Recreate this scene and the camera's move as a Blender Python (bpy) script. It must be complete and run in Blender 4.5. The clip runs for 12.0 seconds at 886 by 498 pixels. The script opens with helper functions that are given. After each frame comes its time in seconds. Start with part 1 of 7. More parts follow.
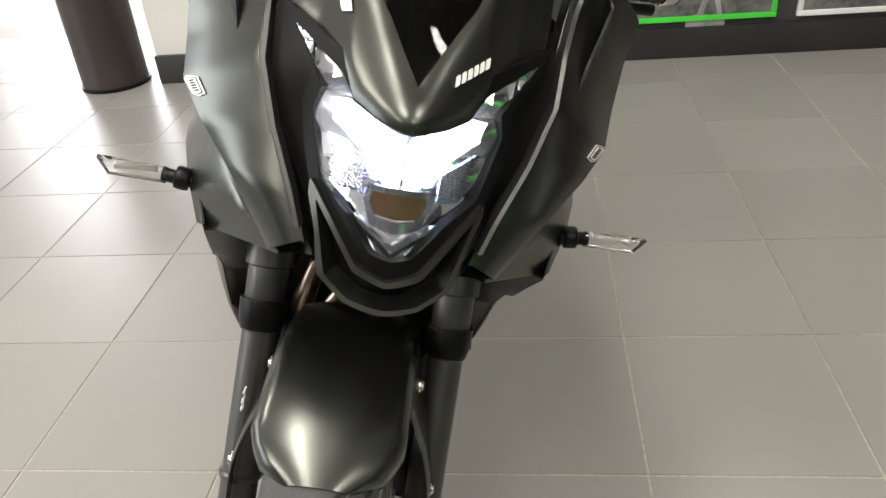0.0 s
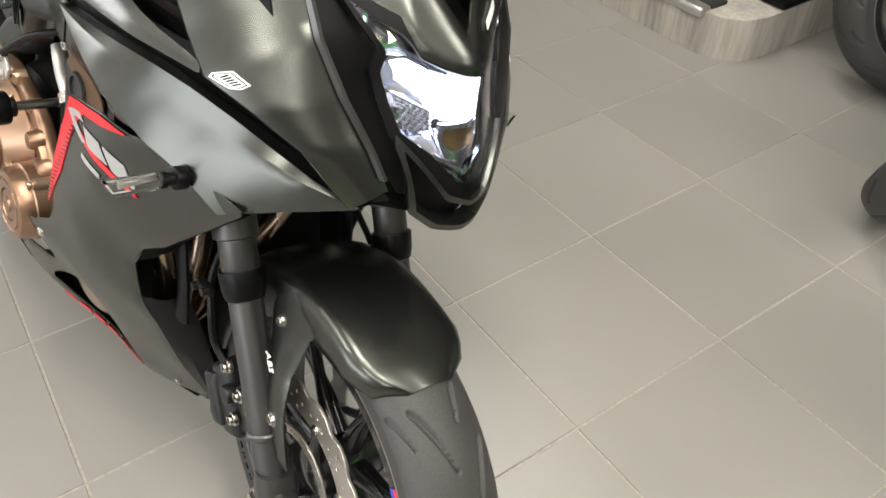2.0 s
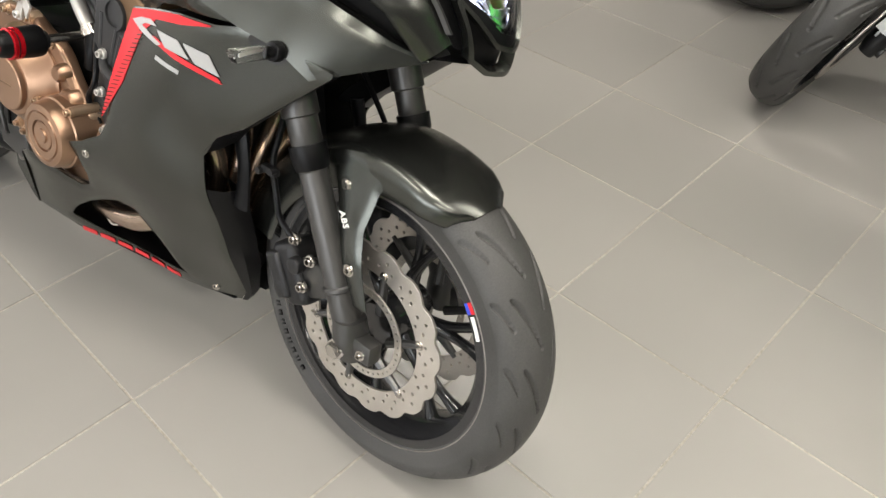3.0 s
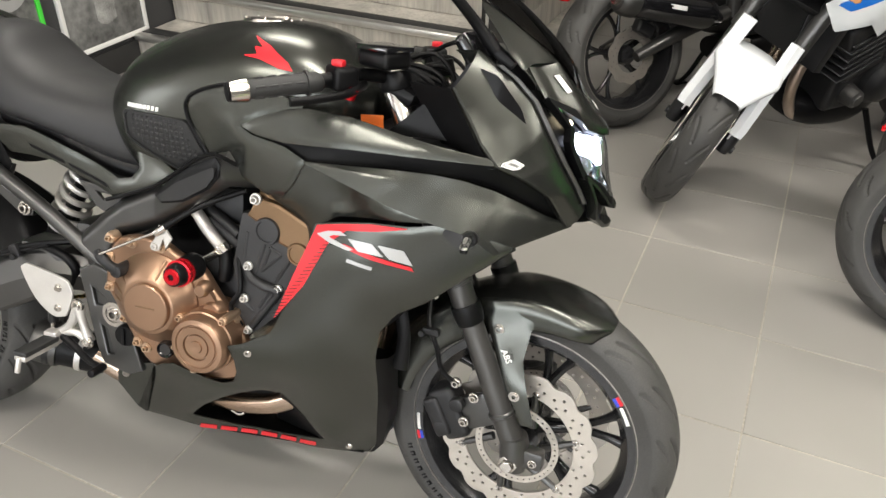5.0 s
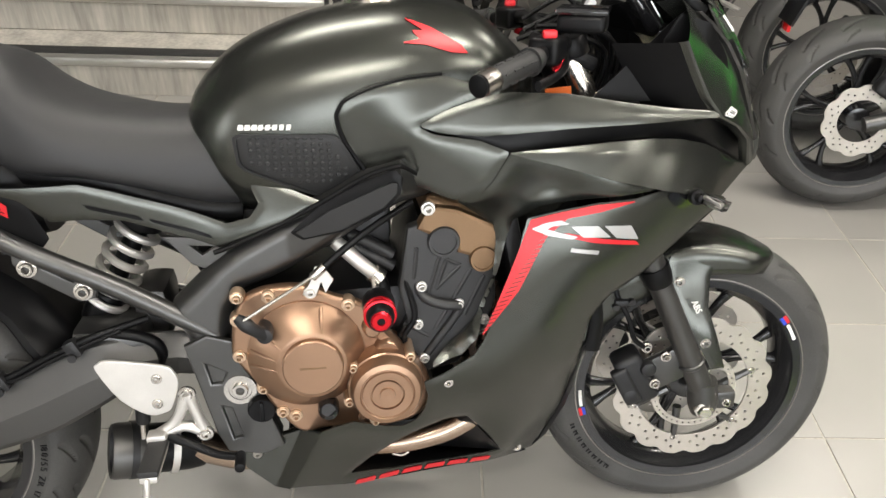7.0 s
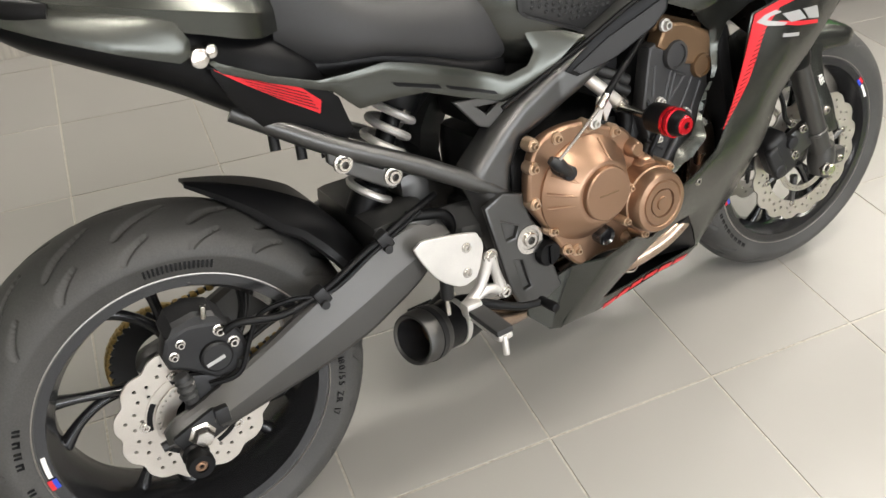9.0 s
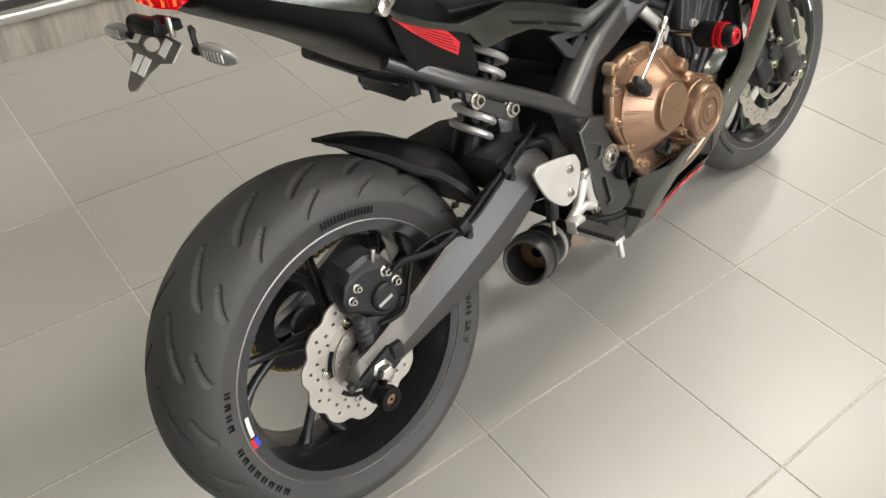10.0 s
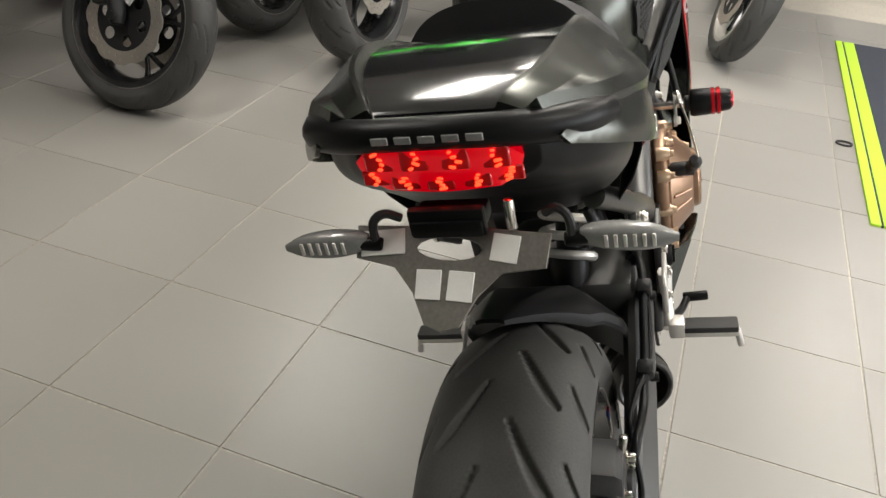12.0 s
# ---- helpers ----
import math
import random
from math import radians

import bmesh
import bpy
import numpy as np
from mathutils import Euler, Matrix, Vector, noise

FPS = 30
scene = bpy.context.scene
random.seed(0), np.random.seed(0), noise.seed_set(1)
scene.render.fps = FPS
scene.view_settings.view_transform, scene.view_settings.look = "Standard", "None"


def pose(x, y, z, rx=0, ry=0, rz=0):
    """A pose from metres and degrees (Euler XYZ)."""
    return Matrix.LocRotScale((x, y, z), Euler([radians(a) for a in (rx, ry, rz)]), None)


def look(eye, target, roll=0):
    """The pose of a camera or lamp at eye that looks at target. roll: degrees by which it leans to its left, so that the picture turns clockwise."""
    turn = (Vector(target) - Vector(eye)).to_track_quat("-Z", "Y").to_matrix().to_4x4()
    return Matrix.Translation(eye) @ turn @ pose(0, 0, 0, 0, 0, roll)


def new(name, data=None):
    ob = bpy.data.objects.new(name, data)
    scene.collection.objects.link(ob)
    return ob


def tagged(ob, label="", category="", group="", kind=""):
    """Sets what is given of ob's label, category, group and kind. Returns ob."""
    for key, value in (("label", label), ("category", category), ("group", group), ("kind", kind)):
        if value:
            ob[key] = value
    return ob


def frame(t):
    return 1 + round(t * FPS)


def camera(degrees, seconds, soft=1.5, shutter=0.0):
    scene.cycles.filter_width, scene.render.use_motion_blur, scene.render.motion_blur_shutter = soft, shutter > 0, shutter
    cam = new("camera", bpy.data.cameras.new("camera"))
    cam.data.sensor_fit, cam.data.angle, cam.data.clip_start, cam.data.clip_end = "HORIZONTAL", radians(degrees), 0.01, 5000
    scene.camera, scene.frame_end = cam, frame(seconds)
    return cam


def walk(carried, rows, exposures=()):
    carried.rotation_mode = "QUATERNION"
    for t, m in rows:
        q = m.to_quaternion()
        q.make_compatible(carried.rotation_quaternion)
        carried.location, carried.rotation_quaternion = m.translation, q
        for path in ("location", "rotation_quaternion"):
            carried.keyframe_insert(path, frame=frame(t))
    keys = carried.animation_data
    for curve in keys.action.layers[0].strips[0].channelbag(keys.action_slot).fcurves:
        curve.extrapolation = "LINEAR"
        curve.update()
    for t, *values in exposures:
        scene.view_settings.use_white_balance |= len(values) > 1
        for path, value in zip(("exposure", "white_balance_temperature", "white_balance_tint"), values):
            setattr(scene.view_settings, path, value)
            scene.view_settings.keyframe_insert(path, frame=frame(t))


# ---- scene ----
cam = camera(58.9, 12.0)
PATH = [
    (0, (0.207, -0.098, 1.127), (-0.018, 1.598, 0.092), -5.3),
    (0.5, (0.058, -0.155, 1.214), (0.14, 1.492, 0.082), -4.0),
    (1, (-0.066, -0.158, 1.277), (0.282, 1.368, 0.032), -3.0),
    (1.5, (-0.19, -0.077, 1.276), (0.443, 1.295, -0.034), -1.1),
    (2, (-0.317, -0.064, 1.275), (0.528, 1.158, -0.064), 0.5),
    (2.5, (-0.493, -0.119, 1.268), (0.485, 0.971, -0.094), 1.4),
    (2.7, (-0.573, -0.14, 1.258), (0.444, 0.904, -0.112), 1.8),
    (4.3, (-0.98, 0.118, 1.406), (0.377, 0.938, 0.187), -0.7),
    (4.5, (-1.042, 0.15, 1.435), (0.366, 0.936, 0.252), -0.2),
    (5, (-1.18, 0.237, 1.477), (0.339, 0.92, 0.369), 0.9),
    (5.5, (-1.193, 0.369, 1.483), (0.387, 0.95, 0.403), 1.7),
    (6, (-1.129, 0.592, 1.472), (0.498, 1.028, 0.393), 1.9),
    (6.5, (-1.174, 0.842, 1.456), (0.471, 1.025, 0.334), 2.1),
    (7, (-1.22, 1.081, 1.435), (0.389, 1.024, 0.249), 2.3),
    (7.2, (-1.223, 1.162, 1.411), (0.374, 1.036, 0.214), 1.9),
    (8.8, (-1.188, 1.876, 1.375), (0.158, 1.281, 0.022), 2.8),
    (9, (-1.183, 1.955, 1.337), (0.186, 1.318, 0.026), 1.2),
    (9.5, (-1.138, 2.162, 1.314), (0.178, 1.396, 0.017), -0.6),
    (10, (-1.084, 2.413, 1.329), (0.085, 1.482, 0.0), 1.1),
    (10.5, (-0.962, 2.543, 1.316), (0.076, 1.524, -0.056), 1.5),
    (11, (-0.718, 2.594, 1.291), (0.184, 1.468, -0.095), 0.8),
    (11.5, (-0.459, 2.636, 1.246), (0.195, 1.25, -0.039), 3.6),
    (12, (-0.281, 2.631, 1.193), (0.218, 1.037, 0.092), 5.0),
]
EXPOSE = [(0.0, -0.1), (0.7, -0.08), (1.6, 0.05), (2.6, 0.05), (4.5, 0.10), (7.0, 0.12), (9.5, 0.15), (10.5, 0.12), (11.2, 0.08), (12.0, -0.06)]
walk(cam, [(t, look(eye, target, roll)) for t, eye, target, roll in PATH], EXPOSE)

# ---- light ----
world = bpy.data.worlds.new("world")
scene.world = world
world.use_nodes = True
_wn = world.node_tree.nodes
_sky = _wn.new("ShaderNodeTexSky")
_sky.sky_type = "NISHITA"
_sky.sun_disc = False
_sky.sun_elevation, _sky.sun_rotation = radians(42), radians(200)
_wn["Background"].inputs[1].default_value = 0.12
world.node_tree.links.new(_sky.outputs[0], _wn["Background"].inputs[0])


def area_lamp(name, m, sx, sy, watts, colour):
    d = bpy.data.lights.new(name, "AREA")
    d.shape, d.size, d.size_y, d.energy, d.color = "RECTANGLE", sx, sy, watts, colour
    ob = new(name, d)
    ob.matrix_world = m
    return ob


CEIL = 3.0
LAMPS = [(-1.9, -1.3), (-0.15, -1.3), (1.7, -1.3), (-1.9, 1.6), (-0.15, 0.3), (1.35, 2.0), (-1.9, -3.4), (1.7, -3.4)]
for lx, ly in LAMPS:
    area_lamp("ceiling_lamp", look((lx, ly, CEIL - 0.05), (lx, ly, 0)), 0.30, 1.15, 46, (1.0, 0.95, 0.87))
# daylight through the shop entrance and the glazed front
area_lamp("entrance_daylight", look((-3.2, 6.9, 1.5), (-3.0, 3.0, 0.6)), 3.2, 2.6, 240, (0.98, 0.97, 1.0))
area_lamp("shop_front_daylight", look((-5.9, 0.0, 2.05), (0.0, 0.4, 0.9)), 6.0, 1.5, 215, (0.97, 0.98, 1.0))


# ---- materials ----
def mat(name, col, rough=0.5, metal=0.0, var=0.15, scale=40.0, fine=400.0, bump=0.0, rvar=0.1, coat=0.0, spec=0.5, tint=None, obj_var=0.0, emit=0.0, world=False, stretch=None):
    """A surface with two scales of variation in colour and gloss, and fine relief."""
    m = bpy.data.materials.new(name)
    m.use_nodes = True
    nt = m.node_tree
    n, k = nt.nodes, nt.links
    b = n["Principled BSDF"]
    b.inputs["Metallic"].default_value = metal
    b.inputs["Coat Weight"].default_value = coat
    b.inputs["Coat Roughness"].default_value = 0.12
    b.inputs["Specular IOR Level"].default_value = spec
    tc = n.new("ShaderNodeTexCoord")
    a, f = n.new("ShaderNodeTexNoise"), n.new("ShaderNodeTexNoise")
    a.inputs["Scale"].default_value, f.inputs["Scale"].default_value = scale * 0.25, fine
    a.inputs["Detail"].default_value, f.inputs["Detail"].default_value = 6, 3
    where = n.new("ShaderNodeNewGeometry").outputs["Position"] if world else tc.outputs["Object"]
    if stretch:
        mp = n.new("ShaderNodeMapping")
        mp.inputs["Scale"].default_value = stretch
        k.new(where, mp.inputs["Vector"])
        where = mp.outputs[0]
    k.new(where, a.inputs["Vector"])
    k.new(where, f.inputs["Vector"])
    mix = n.new("ShaderNodeMix")
    mix.data_type = "FLOAT"
    mix.inputs[0].default_value = 0.35
    k.new(a.outputs[0], mix.inputs[2])
    k.new(f.outputs[0], mix.inputs[3])
    ramp = n.new("ShaderNodeValToRGB")
    e = ramp.color_ramp.elements
    t = tint or col
    e[0].position, e[1].position = 0.3, 0.7
    e[0].color = (*[c * (1 - var) for c in col], 1)
    e[1].color = (*[min(1, c * (1 + var)) for c in t], 1)
    k.new(mix.outputs[0], ramp.inputs[0])
    last = ramp.outputs[0]
    if obj_var:
        oi, hs, mr = n.new("ShaderNodeObjectInfo"), n.new("ShaderNodeHueSaturation"), n.new("ShaderNodeMapRange")
        mr.inputs[3].default_value, mr.inputs[4].default_value = 1 - obj_var, 1 + obj_var
        k.new(oi.outputs["Random"], mr.inputs[0])
        k.new(mr.outputs[0], hs.inputs["Value"])
        k.new(last, hs.inputs["Color"])
        last = hs.outputs[0]
    k.new(last, b.inputs["Base Color"])
    mr = n.new("ShaderNodeMapRange")
    mr.inputs[1].default_value, mr.inputs[2].default_value = 0.3, 0.7
    mr.inputs[3].default_value, mr.inputs[4].default_value = max(0.02, rough * (1 - rvar)), min(1, rough * (1 + rvar))
    k.new(a.outputs[0], mr.inputs[0])
    k.new(mr.outputs[0], b.inputs["Roughness"])
    if bump:
        bp = n.new("ShaderNodeBump")
        bp.inputs["Strength"].default_value, bp.inputs["Distance"].default_value = 0.6, bump
        k.new(f.outputs[0], bp.inputs["Height"])
        k.new(bp.outputs[0], b.inputs["Normal"])
    if emit:
        b.inputs["Emission Color"].default_value = (*col, 1)
        b.inputs["Emission Strength"].default_value = emit
    return m


def clear(name, col=(1, 1, 1), rough=0.03):
    m = bpy.data.materials.new(name)
    m.use_nodes = True
    b = m.node_tree.nodes["Principled BSDF"]
    b.inputs["Base Color"].default_value = (*col, 1)
    b.inputs["Roughness"].default_value = rough
    b.inputs["Transmission Weight"].default_value = 1.0
    b.inputs["IOR"].default_value = 1.35
    return m


M_tile = mat("grey_porcelain", (0.262, 0.250, 0.232), 0.29, var=0.035, scale=14, fine=700, bump=0.0003, rvar=0.05, obj_var=0.05, world=True)
M_grout = mat("grout", (0.36, 0.33, 0.285), 0.6, var=0.55, scale=4, fine=120, bump=0.001, world=True)
M_plaster = mat("white_wall_paint", (0.72, 0.70, 0.66), 0.7, var=0.04, scale=8, fine=200, bump=0.0006)
M_ceil = mat("ceiling_paint", (0.78, 0.77, 0.74), 0.85, var=0.04, scale=6)
M_base = mat("black_skirting", (0.02, 0.02, 0.02), 0.45, var=0.3, scale=20)
M_greywall = mat("charcoal_wall", (0.035, 0.035, 0.036), 0.55, var=0.15, scale=10, fine=300, bump=0.0004)
M_stair = mat("grey_wood_vinyl", (0.40, 0.375, 0.335), 0.5, var=0.45, scale=40, fine=60, bump=0.0006, stretch=(1.0, 1.0, 0.12))
M_alu = mat("brushed_aluminium", (0.62, 0.61, 0.58), 0.32, 0.9, var=0.08, scale=60, fine=900, bump=0.0001)
M_rubber = mat("black_rubber_strip", (0.018, 0.018, 0.018), 0.6, var=0.3, fine=500, bump=0.0005)
M_tyre = mat("tyre_rubber", (0.045, 0.044, 0.042), 0.55, var=0.4, scale=30, fine=350, bump=0.0004, spec=0.4)
M_paint = mat("matt_gunmetal_paint", (0.084, 0.087, 0.079), 0.27, 0.92, var=0.05, scale=20, fine=1800, rvar=0.01)
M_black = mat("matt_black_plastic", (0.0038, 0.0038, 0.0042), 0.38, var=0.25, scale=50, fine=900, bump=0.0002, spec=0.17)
M_gloss = mat("gloss_black", (0.008, 0.008, 0.009), 0.08, var=0.2, coat=0.6)
M_frame = mat("satin_dark_frame", (0.092, 0.091, 0.089), 0.36, 0.85, var=0.12, scale=40, fine=900, bump=0.0001)
M_dark = mat("dark_engine_metal", (0.013, 0.013, 0.014), 0.45, 0.3, var=0.25, scale=50, fine=600, bump=0.0004)
M_bronze = mat("bronze_engine_cover", (0.31, 0.192, 0.125), 0.34, 0.85, var=0.10, scale=30, fine=1200, bump=0.0001)
M_bronze2 = mat("dull_bronze", (0.20, 0.125, 0.07), 0.42, 0.8, var=0.2, scale=30, fine=900, bump=0.0002)
M_steel = mat("stainless_steel", (0.58, 0.55, 0.51), 0.24, 1.0, var=0.12, scale=50, fine=900)
M_disc = mat("brake_disc_steel", (0.56, 0.52, 0.47), 0.38, 0.9, var=0.1, scale=60, fine=500, bump=0.0001)
M_cast = mat("cast_aluminium", (0.62, 0.60, 0.57), 0.42, 0.7, var=0.1, scale=60, fine=700, bump=0.0002)
M_pipe = mat("heat_tinted_pipe", (0.45, 0.30, 0.20), 0.27, 1.0, var=0.25, scale=18, fine=300, tint=(0.5, 0.42, 0.36))
M_red = mat("red_vinyl", (0.55, 0.012, 0.02), 0.4, var=0.12, scale=40)
M_redano = mat("red_anodised", (0.6, 0.01, 0.02), 0.25, 0.7, var=0.1)
M_white = mat("white_vinyl", (0.75, 0.74, 0.72), 0.4, var=0.05)
M_silver = mat("silver_vinyl", (0.42, 0.42, 0.42), 0.35, 0.4, var=0.1)
M_blue = mat("blue_vinyl", (0.02, 0.05, 0.45), 0.4, var=0.1)
M_orange = mat("orange_sticker", (0.75, 0.16, 0.02), 0.5, var=0.05)
M_pad = mat("dark_rubber_pad", (0.018, 0.018, 0.0185), 0.5, var=0.2, fine=700, bump=0.0003, spec=0.35)
M_swing = mat("satin_grey_alloy", (0.088, 0.086, 0.083), 0.40, 0.8, var=0.08, scale=30, fine=900, bump=0.0001)
M_engine = mat("dark_grey_casting", (0.033, 0.033, 0.034), 0.46, 0.35, var=0.2, scale=50, fine=600, bump=0.0004)
M_bronzebolt = mat("pale_bronze_bolt", (0.55, 0.40, 0.28), 0.32, 0.85, var=0.1)
M_dull = mat("dull_scratched_steel", (0.30, 0.28, 0.26), 0.38, 0.9, var=0.3, scale=40, fine=300, bump=0.0002)
M_indicator = mat("grey_smoked_lens", (0.20, 0.20, 0.195), 0.25, var=0.2, coat=0.4)
M_seat = mat("black_vinyl_seat", (0.022, 0.022, 0.023), 0.50, var=0.15, scale=40, fine=700, bump=0.0004, spec=0.4)
M_rim = mat("black_rim_paint", (0.012, 0.012, 0.013), 0.22, var=0.15, coat=0.3)
M_chain = mat("gold_chain", (0.30, 0.205, 0.075), 0.38, 0.9, var=0.2)
M_clear = clear("clear_lens", (1, 1, 1), 0.02)
M_smoke = clear("smoked_screen", (0.10, 0.10, 0.10), 0.03)
M_chrome = mat("chrome_reflector", (0.80, 0.83, 0.93), 0.14, 0.95, var=0.04)
M_redlens = mat("red_lens", (0.6, 0.004, 0.006), 0.12, var=0.1, coat=0.5)
M_ledred = mat("lit_red_led", (1.0, 0.05, 0.015), 0.3, emit=3.2, var=0.05)
M_glowred = mat("lit_red_lens", (0.75, 0.0, 0.008), 0.2, emit=0.45, var=0.1)
M_beam = mat("lit_headlamp", (0.86, 0.90, 1.0), 0.3, emit=7.0, var=0.02)
M_pos = mat("lit_position_lamp", (1.0, 0.83, 0.55), 0.3, emit=14.0, var=0.02)
M_green = mat("green_paint", (0.06, 0.62, 0.05), 0.25, var=0.05, coat=0.5)
M_lime = mat("lime_mat_edge", (0.38, 0.62, 0.03), 0.7, var=0.1, fine=300, bump=0.001)
M_matdark = mat("dark_mat_carpet", (0.03, 0.035, 0.05), 0.95, var=0.3, scale=60, fine=500, bump=0.002)
M_wpaint = mat("white_gloss_paint", (0.74, 0.76, 0.78), 0.25, var=0.03, coat=0.5)
M_bpaint = mat("blue_gloss_paint", (0.02, 0.16, 0.6), 0.25, var=0.05, coat=0.5)
M_amber = mat("amber_lens", (0.65, 0.3, 0.12), 0.2, var=0.1, coat=0.5)
M_brown = mat("brown_metal_bin", (0.06, 0.05, 0.045), 0.35, 0.5, var=0.15, scale=20, fine=600)
M_poster = mat("poster_print", (0.012, 0.012, 0.012), 0.35, var=0.9, scale=14, fine=30, tint=(0.16, 0.16, 0.155))
M_printpale = mat("pale_print", (0.26, 0.26, 0.25), 0.4, var=0.6, scale=60, fine=200)


# ---- geometry helpers: a geo is (vertices, faces) ----
def cat(*geos):
    v, f = [], []
    for gv, gf in geos:
        o = len(v)
        v.extend(gv)
        f.extend([tuple(i + o for i in q) for q in gf])
    return v, f


def xf(geo, m):
    return [tuple(m @ Vector(p)) for p in geo[0]], geo[1]


def moved(geo, x=0, y=0, z=0):
    return [(p[0] + x, p[1] + y, p[2] + z) for p in geo[0]], geo[1]


def flip(geo):
    """Mirror to the other side of the centre plane."""
    return [(p[0], -p[1], p[2]) for p in geo[0]], [tuple(reversed(q)) for q in geo[1]]


def spline(pts, n=6, closed=False):
    """Points along a Catmull-Rom curve through pts."""
    P = [np.array(p, float) for p in pts]
    if len(P) < 3:
        return P
    out, m = [], len(P)
    for i in range(m if closed else m - 1):
        if closed:
            a, b, c, d = P[(i - 1) % m], P[i], P[(i + 1) % m], P[(i + 2) % m]
        else:
            a, b, c, d = P[max(i - 1, 0)], P[i], P[i + 1], P[min(i + 2, m - 1)]
        for j in range(n):
            t = j / n
            out.append(0.5 * (2 * b + (c - a) * t + (2 * a - 5 * b + 4 * c - d) * t * t + (3 * b - a - 3 * c + d) * t ** 3))
    if not closed:
        out.append(P[-1])
    return out


def from_bm(bm):
    bm.verts.index_update()
    g = [tuple(v.co) for v in bm.verts], [tuple(v.index for v in q.verts) for q in bm.faces]
    bm.free()
    return g


def box(c, s, bev=0.004, m=None, seg=2):
    bm = bmesh.new()
    bmesh.ops.create_cube(bm, size=1)
    bmesh.ops.scale(bm, vec=s, verts=bm.verts)
    if bev:
        bmesh.ops.bevel(bm, geom=bm.edges[:], offset=min(bev, min(s) * 0.45), segments=seg, affect="EDGES", profile=0.6)
    g = from_bm(bm)
    if m is not None:
        g = xf(g, m)
    return moved(g, *c)


def tube(pts, r, seg=12, n=6, caps=True, closed=False, flat=1.0):
    """A round bar along a smooth line; r is one radius or one for each point."""
    rr = [r] * len(pts) if isinstance(r, (int, float)) else list(r)
    C = spline([(*p, q) for p, q in zip(pts, rr)], n, closed)
    P, R = [np.array(c[:3]) for c in C], [c[3] for c in C]
    v, f, m = [], [], len(P)
    up = None
    for i in range(m):
        a, b = (P[(i - 1) % m], P[(i + 1) % m]) if closed else (P[max(i - 1, 0)], P[min(i + 1, m - 1)])
        t = (b - a) / (np.linalg.norm(b - a) + 1e-9)
        if up is None:
            up = np.array([0, 0, 1.0]) if abs(t[2]) < 0.9 else np.array([1.0, 0, 0])
        up = up - t * np.dot(up, t)
        up /= np.linalg.norm(up) + 1e-9
        s = np.cross(t, up)
        for j in range(seg):
            w = 2 * math.pi * j / seg
            v.append(tuple(P[i] + R[i] * (math.cos(w) * s * flat + math.sin(w) * up)))
    for i in range(m if closed else m - 1):
        for j in range(seg):
            k, l = i * seg, ((i + 1) % m) * seg
            f.append((k + j, k + (j + 1) % seg, l + (j + 1) % seg, l + j))
    if caps and not closed:
        f.append(tuple(reversed(range(seg))))
        f.append(tuple(range((m - 1) * seg, m * seg)))
    return v, f


def lathe(profile, seg=48, c=(0, 0, 0), close=False, arc=(0, 360)):
    """Turn (radius, offset) pairs about the bike's cross axis (y)."""
    full = arc[1] - arc[0] >= 359
    v, f, n = [], [], len(profile)
    steps = seg if full else seg + 1
    for i in range(steps):
        w = radians(arc[0] + (arc[1] - arc[0]) * i / seg)
        for r, h in profile:
            v.append((c[0] + r * math.cos(w), c[1] + h, c[2] + r * math.sin(w)))
    for i in range(seg):
        a, b = i * n, ((i + 1) % steps) * n
        for j in range(n if close else n - 1):
            f.append((a + j, a + (j + 1) % n, b + (j + 1) % n, b + j))
    return v, f


def rod(a, b, r, seg=16, bev=0.0):
    a, b = np.array(a, float), np.array(b, float)
    if bev:
        d = (b - a) / np.linalg.norm(b - a) * bev
        return tube([a, a + d * 0.3, a + d, b - d, b - d * 0.3, b], [r - bev, r - bev * 0.3, r, r, r - bev * 0.3, r - bev], seg, 1)
    return tube([a, b], r, seg, 1)


def loft(rings, cap=True, closed=True):
    v, f, n = [], [], len(rings[0])
    for q in rings:
        v.extend([tuple(p) for p in q])
    for i in range(len(rings) - 1):
        for j in range(n if closed else n - 1):
            a, b = i * n, (i + 1) * n
            f.append((a + j, a + (j + 1) % n, b + (j + 1) % n, b + j))
    if cap and closed:
        f.append(tuple(reversed(range(n))))
        f.append(tuple(range((len(rings) - 1) * n, len(rings) * n)))
    return v, f


def body(stations, n=40, fine=5, p=2.3):
    """Loft along x. A station: x, half width, z of the bottom, z of the top, and how high the widest line is (0 to 1)."""
    S = spline(stations, fine)
    rings = []
    for x, w, z0, z1, k in S:
        zc = z0 + (z1 - z0) * k
        q = []
        for j in range(n):
            a = 2 * math.pi * j / n
            c, s = math.cos(a), math.sin(a)
            y = w * math.copysign(abs(c) ** (2 / p), c)
            h = (z1 - zc) if s > 0 else (zc - z0)
            q.append((x, y, zc + h * math.copysign(abs(s) ** (2 / p), s)))
        rings.append(q)
    return loft(rings)


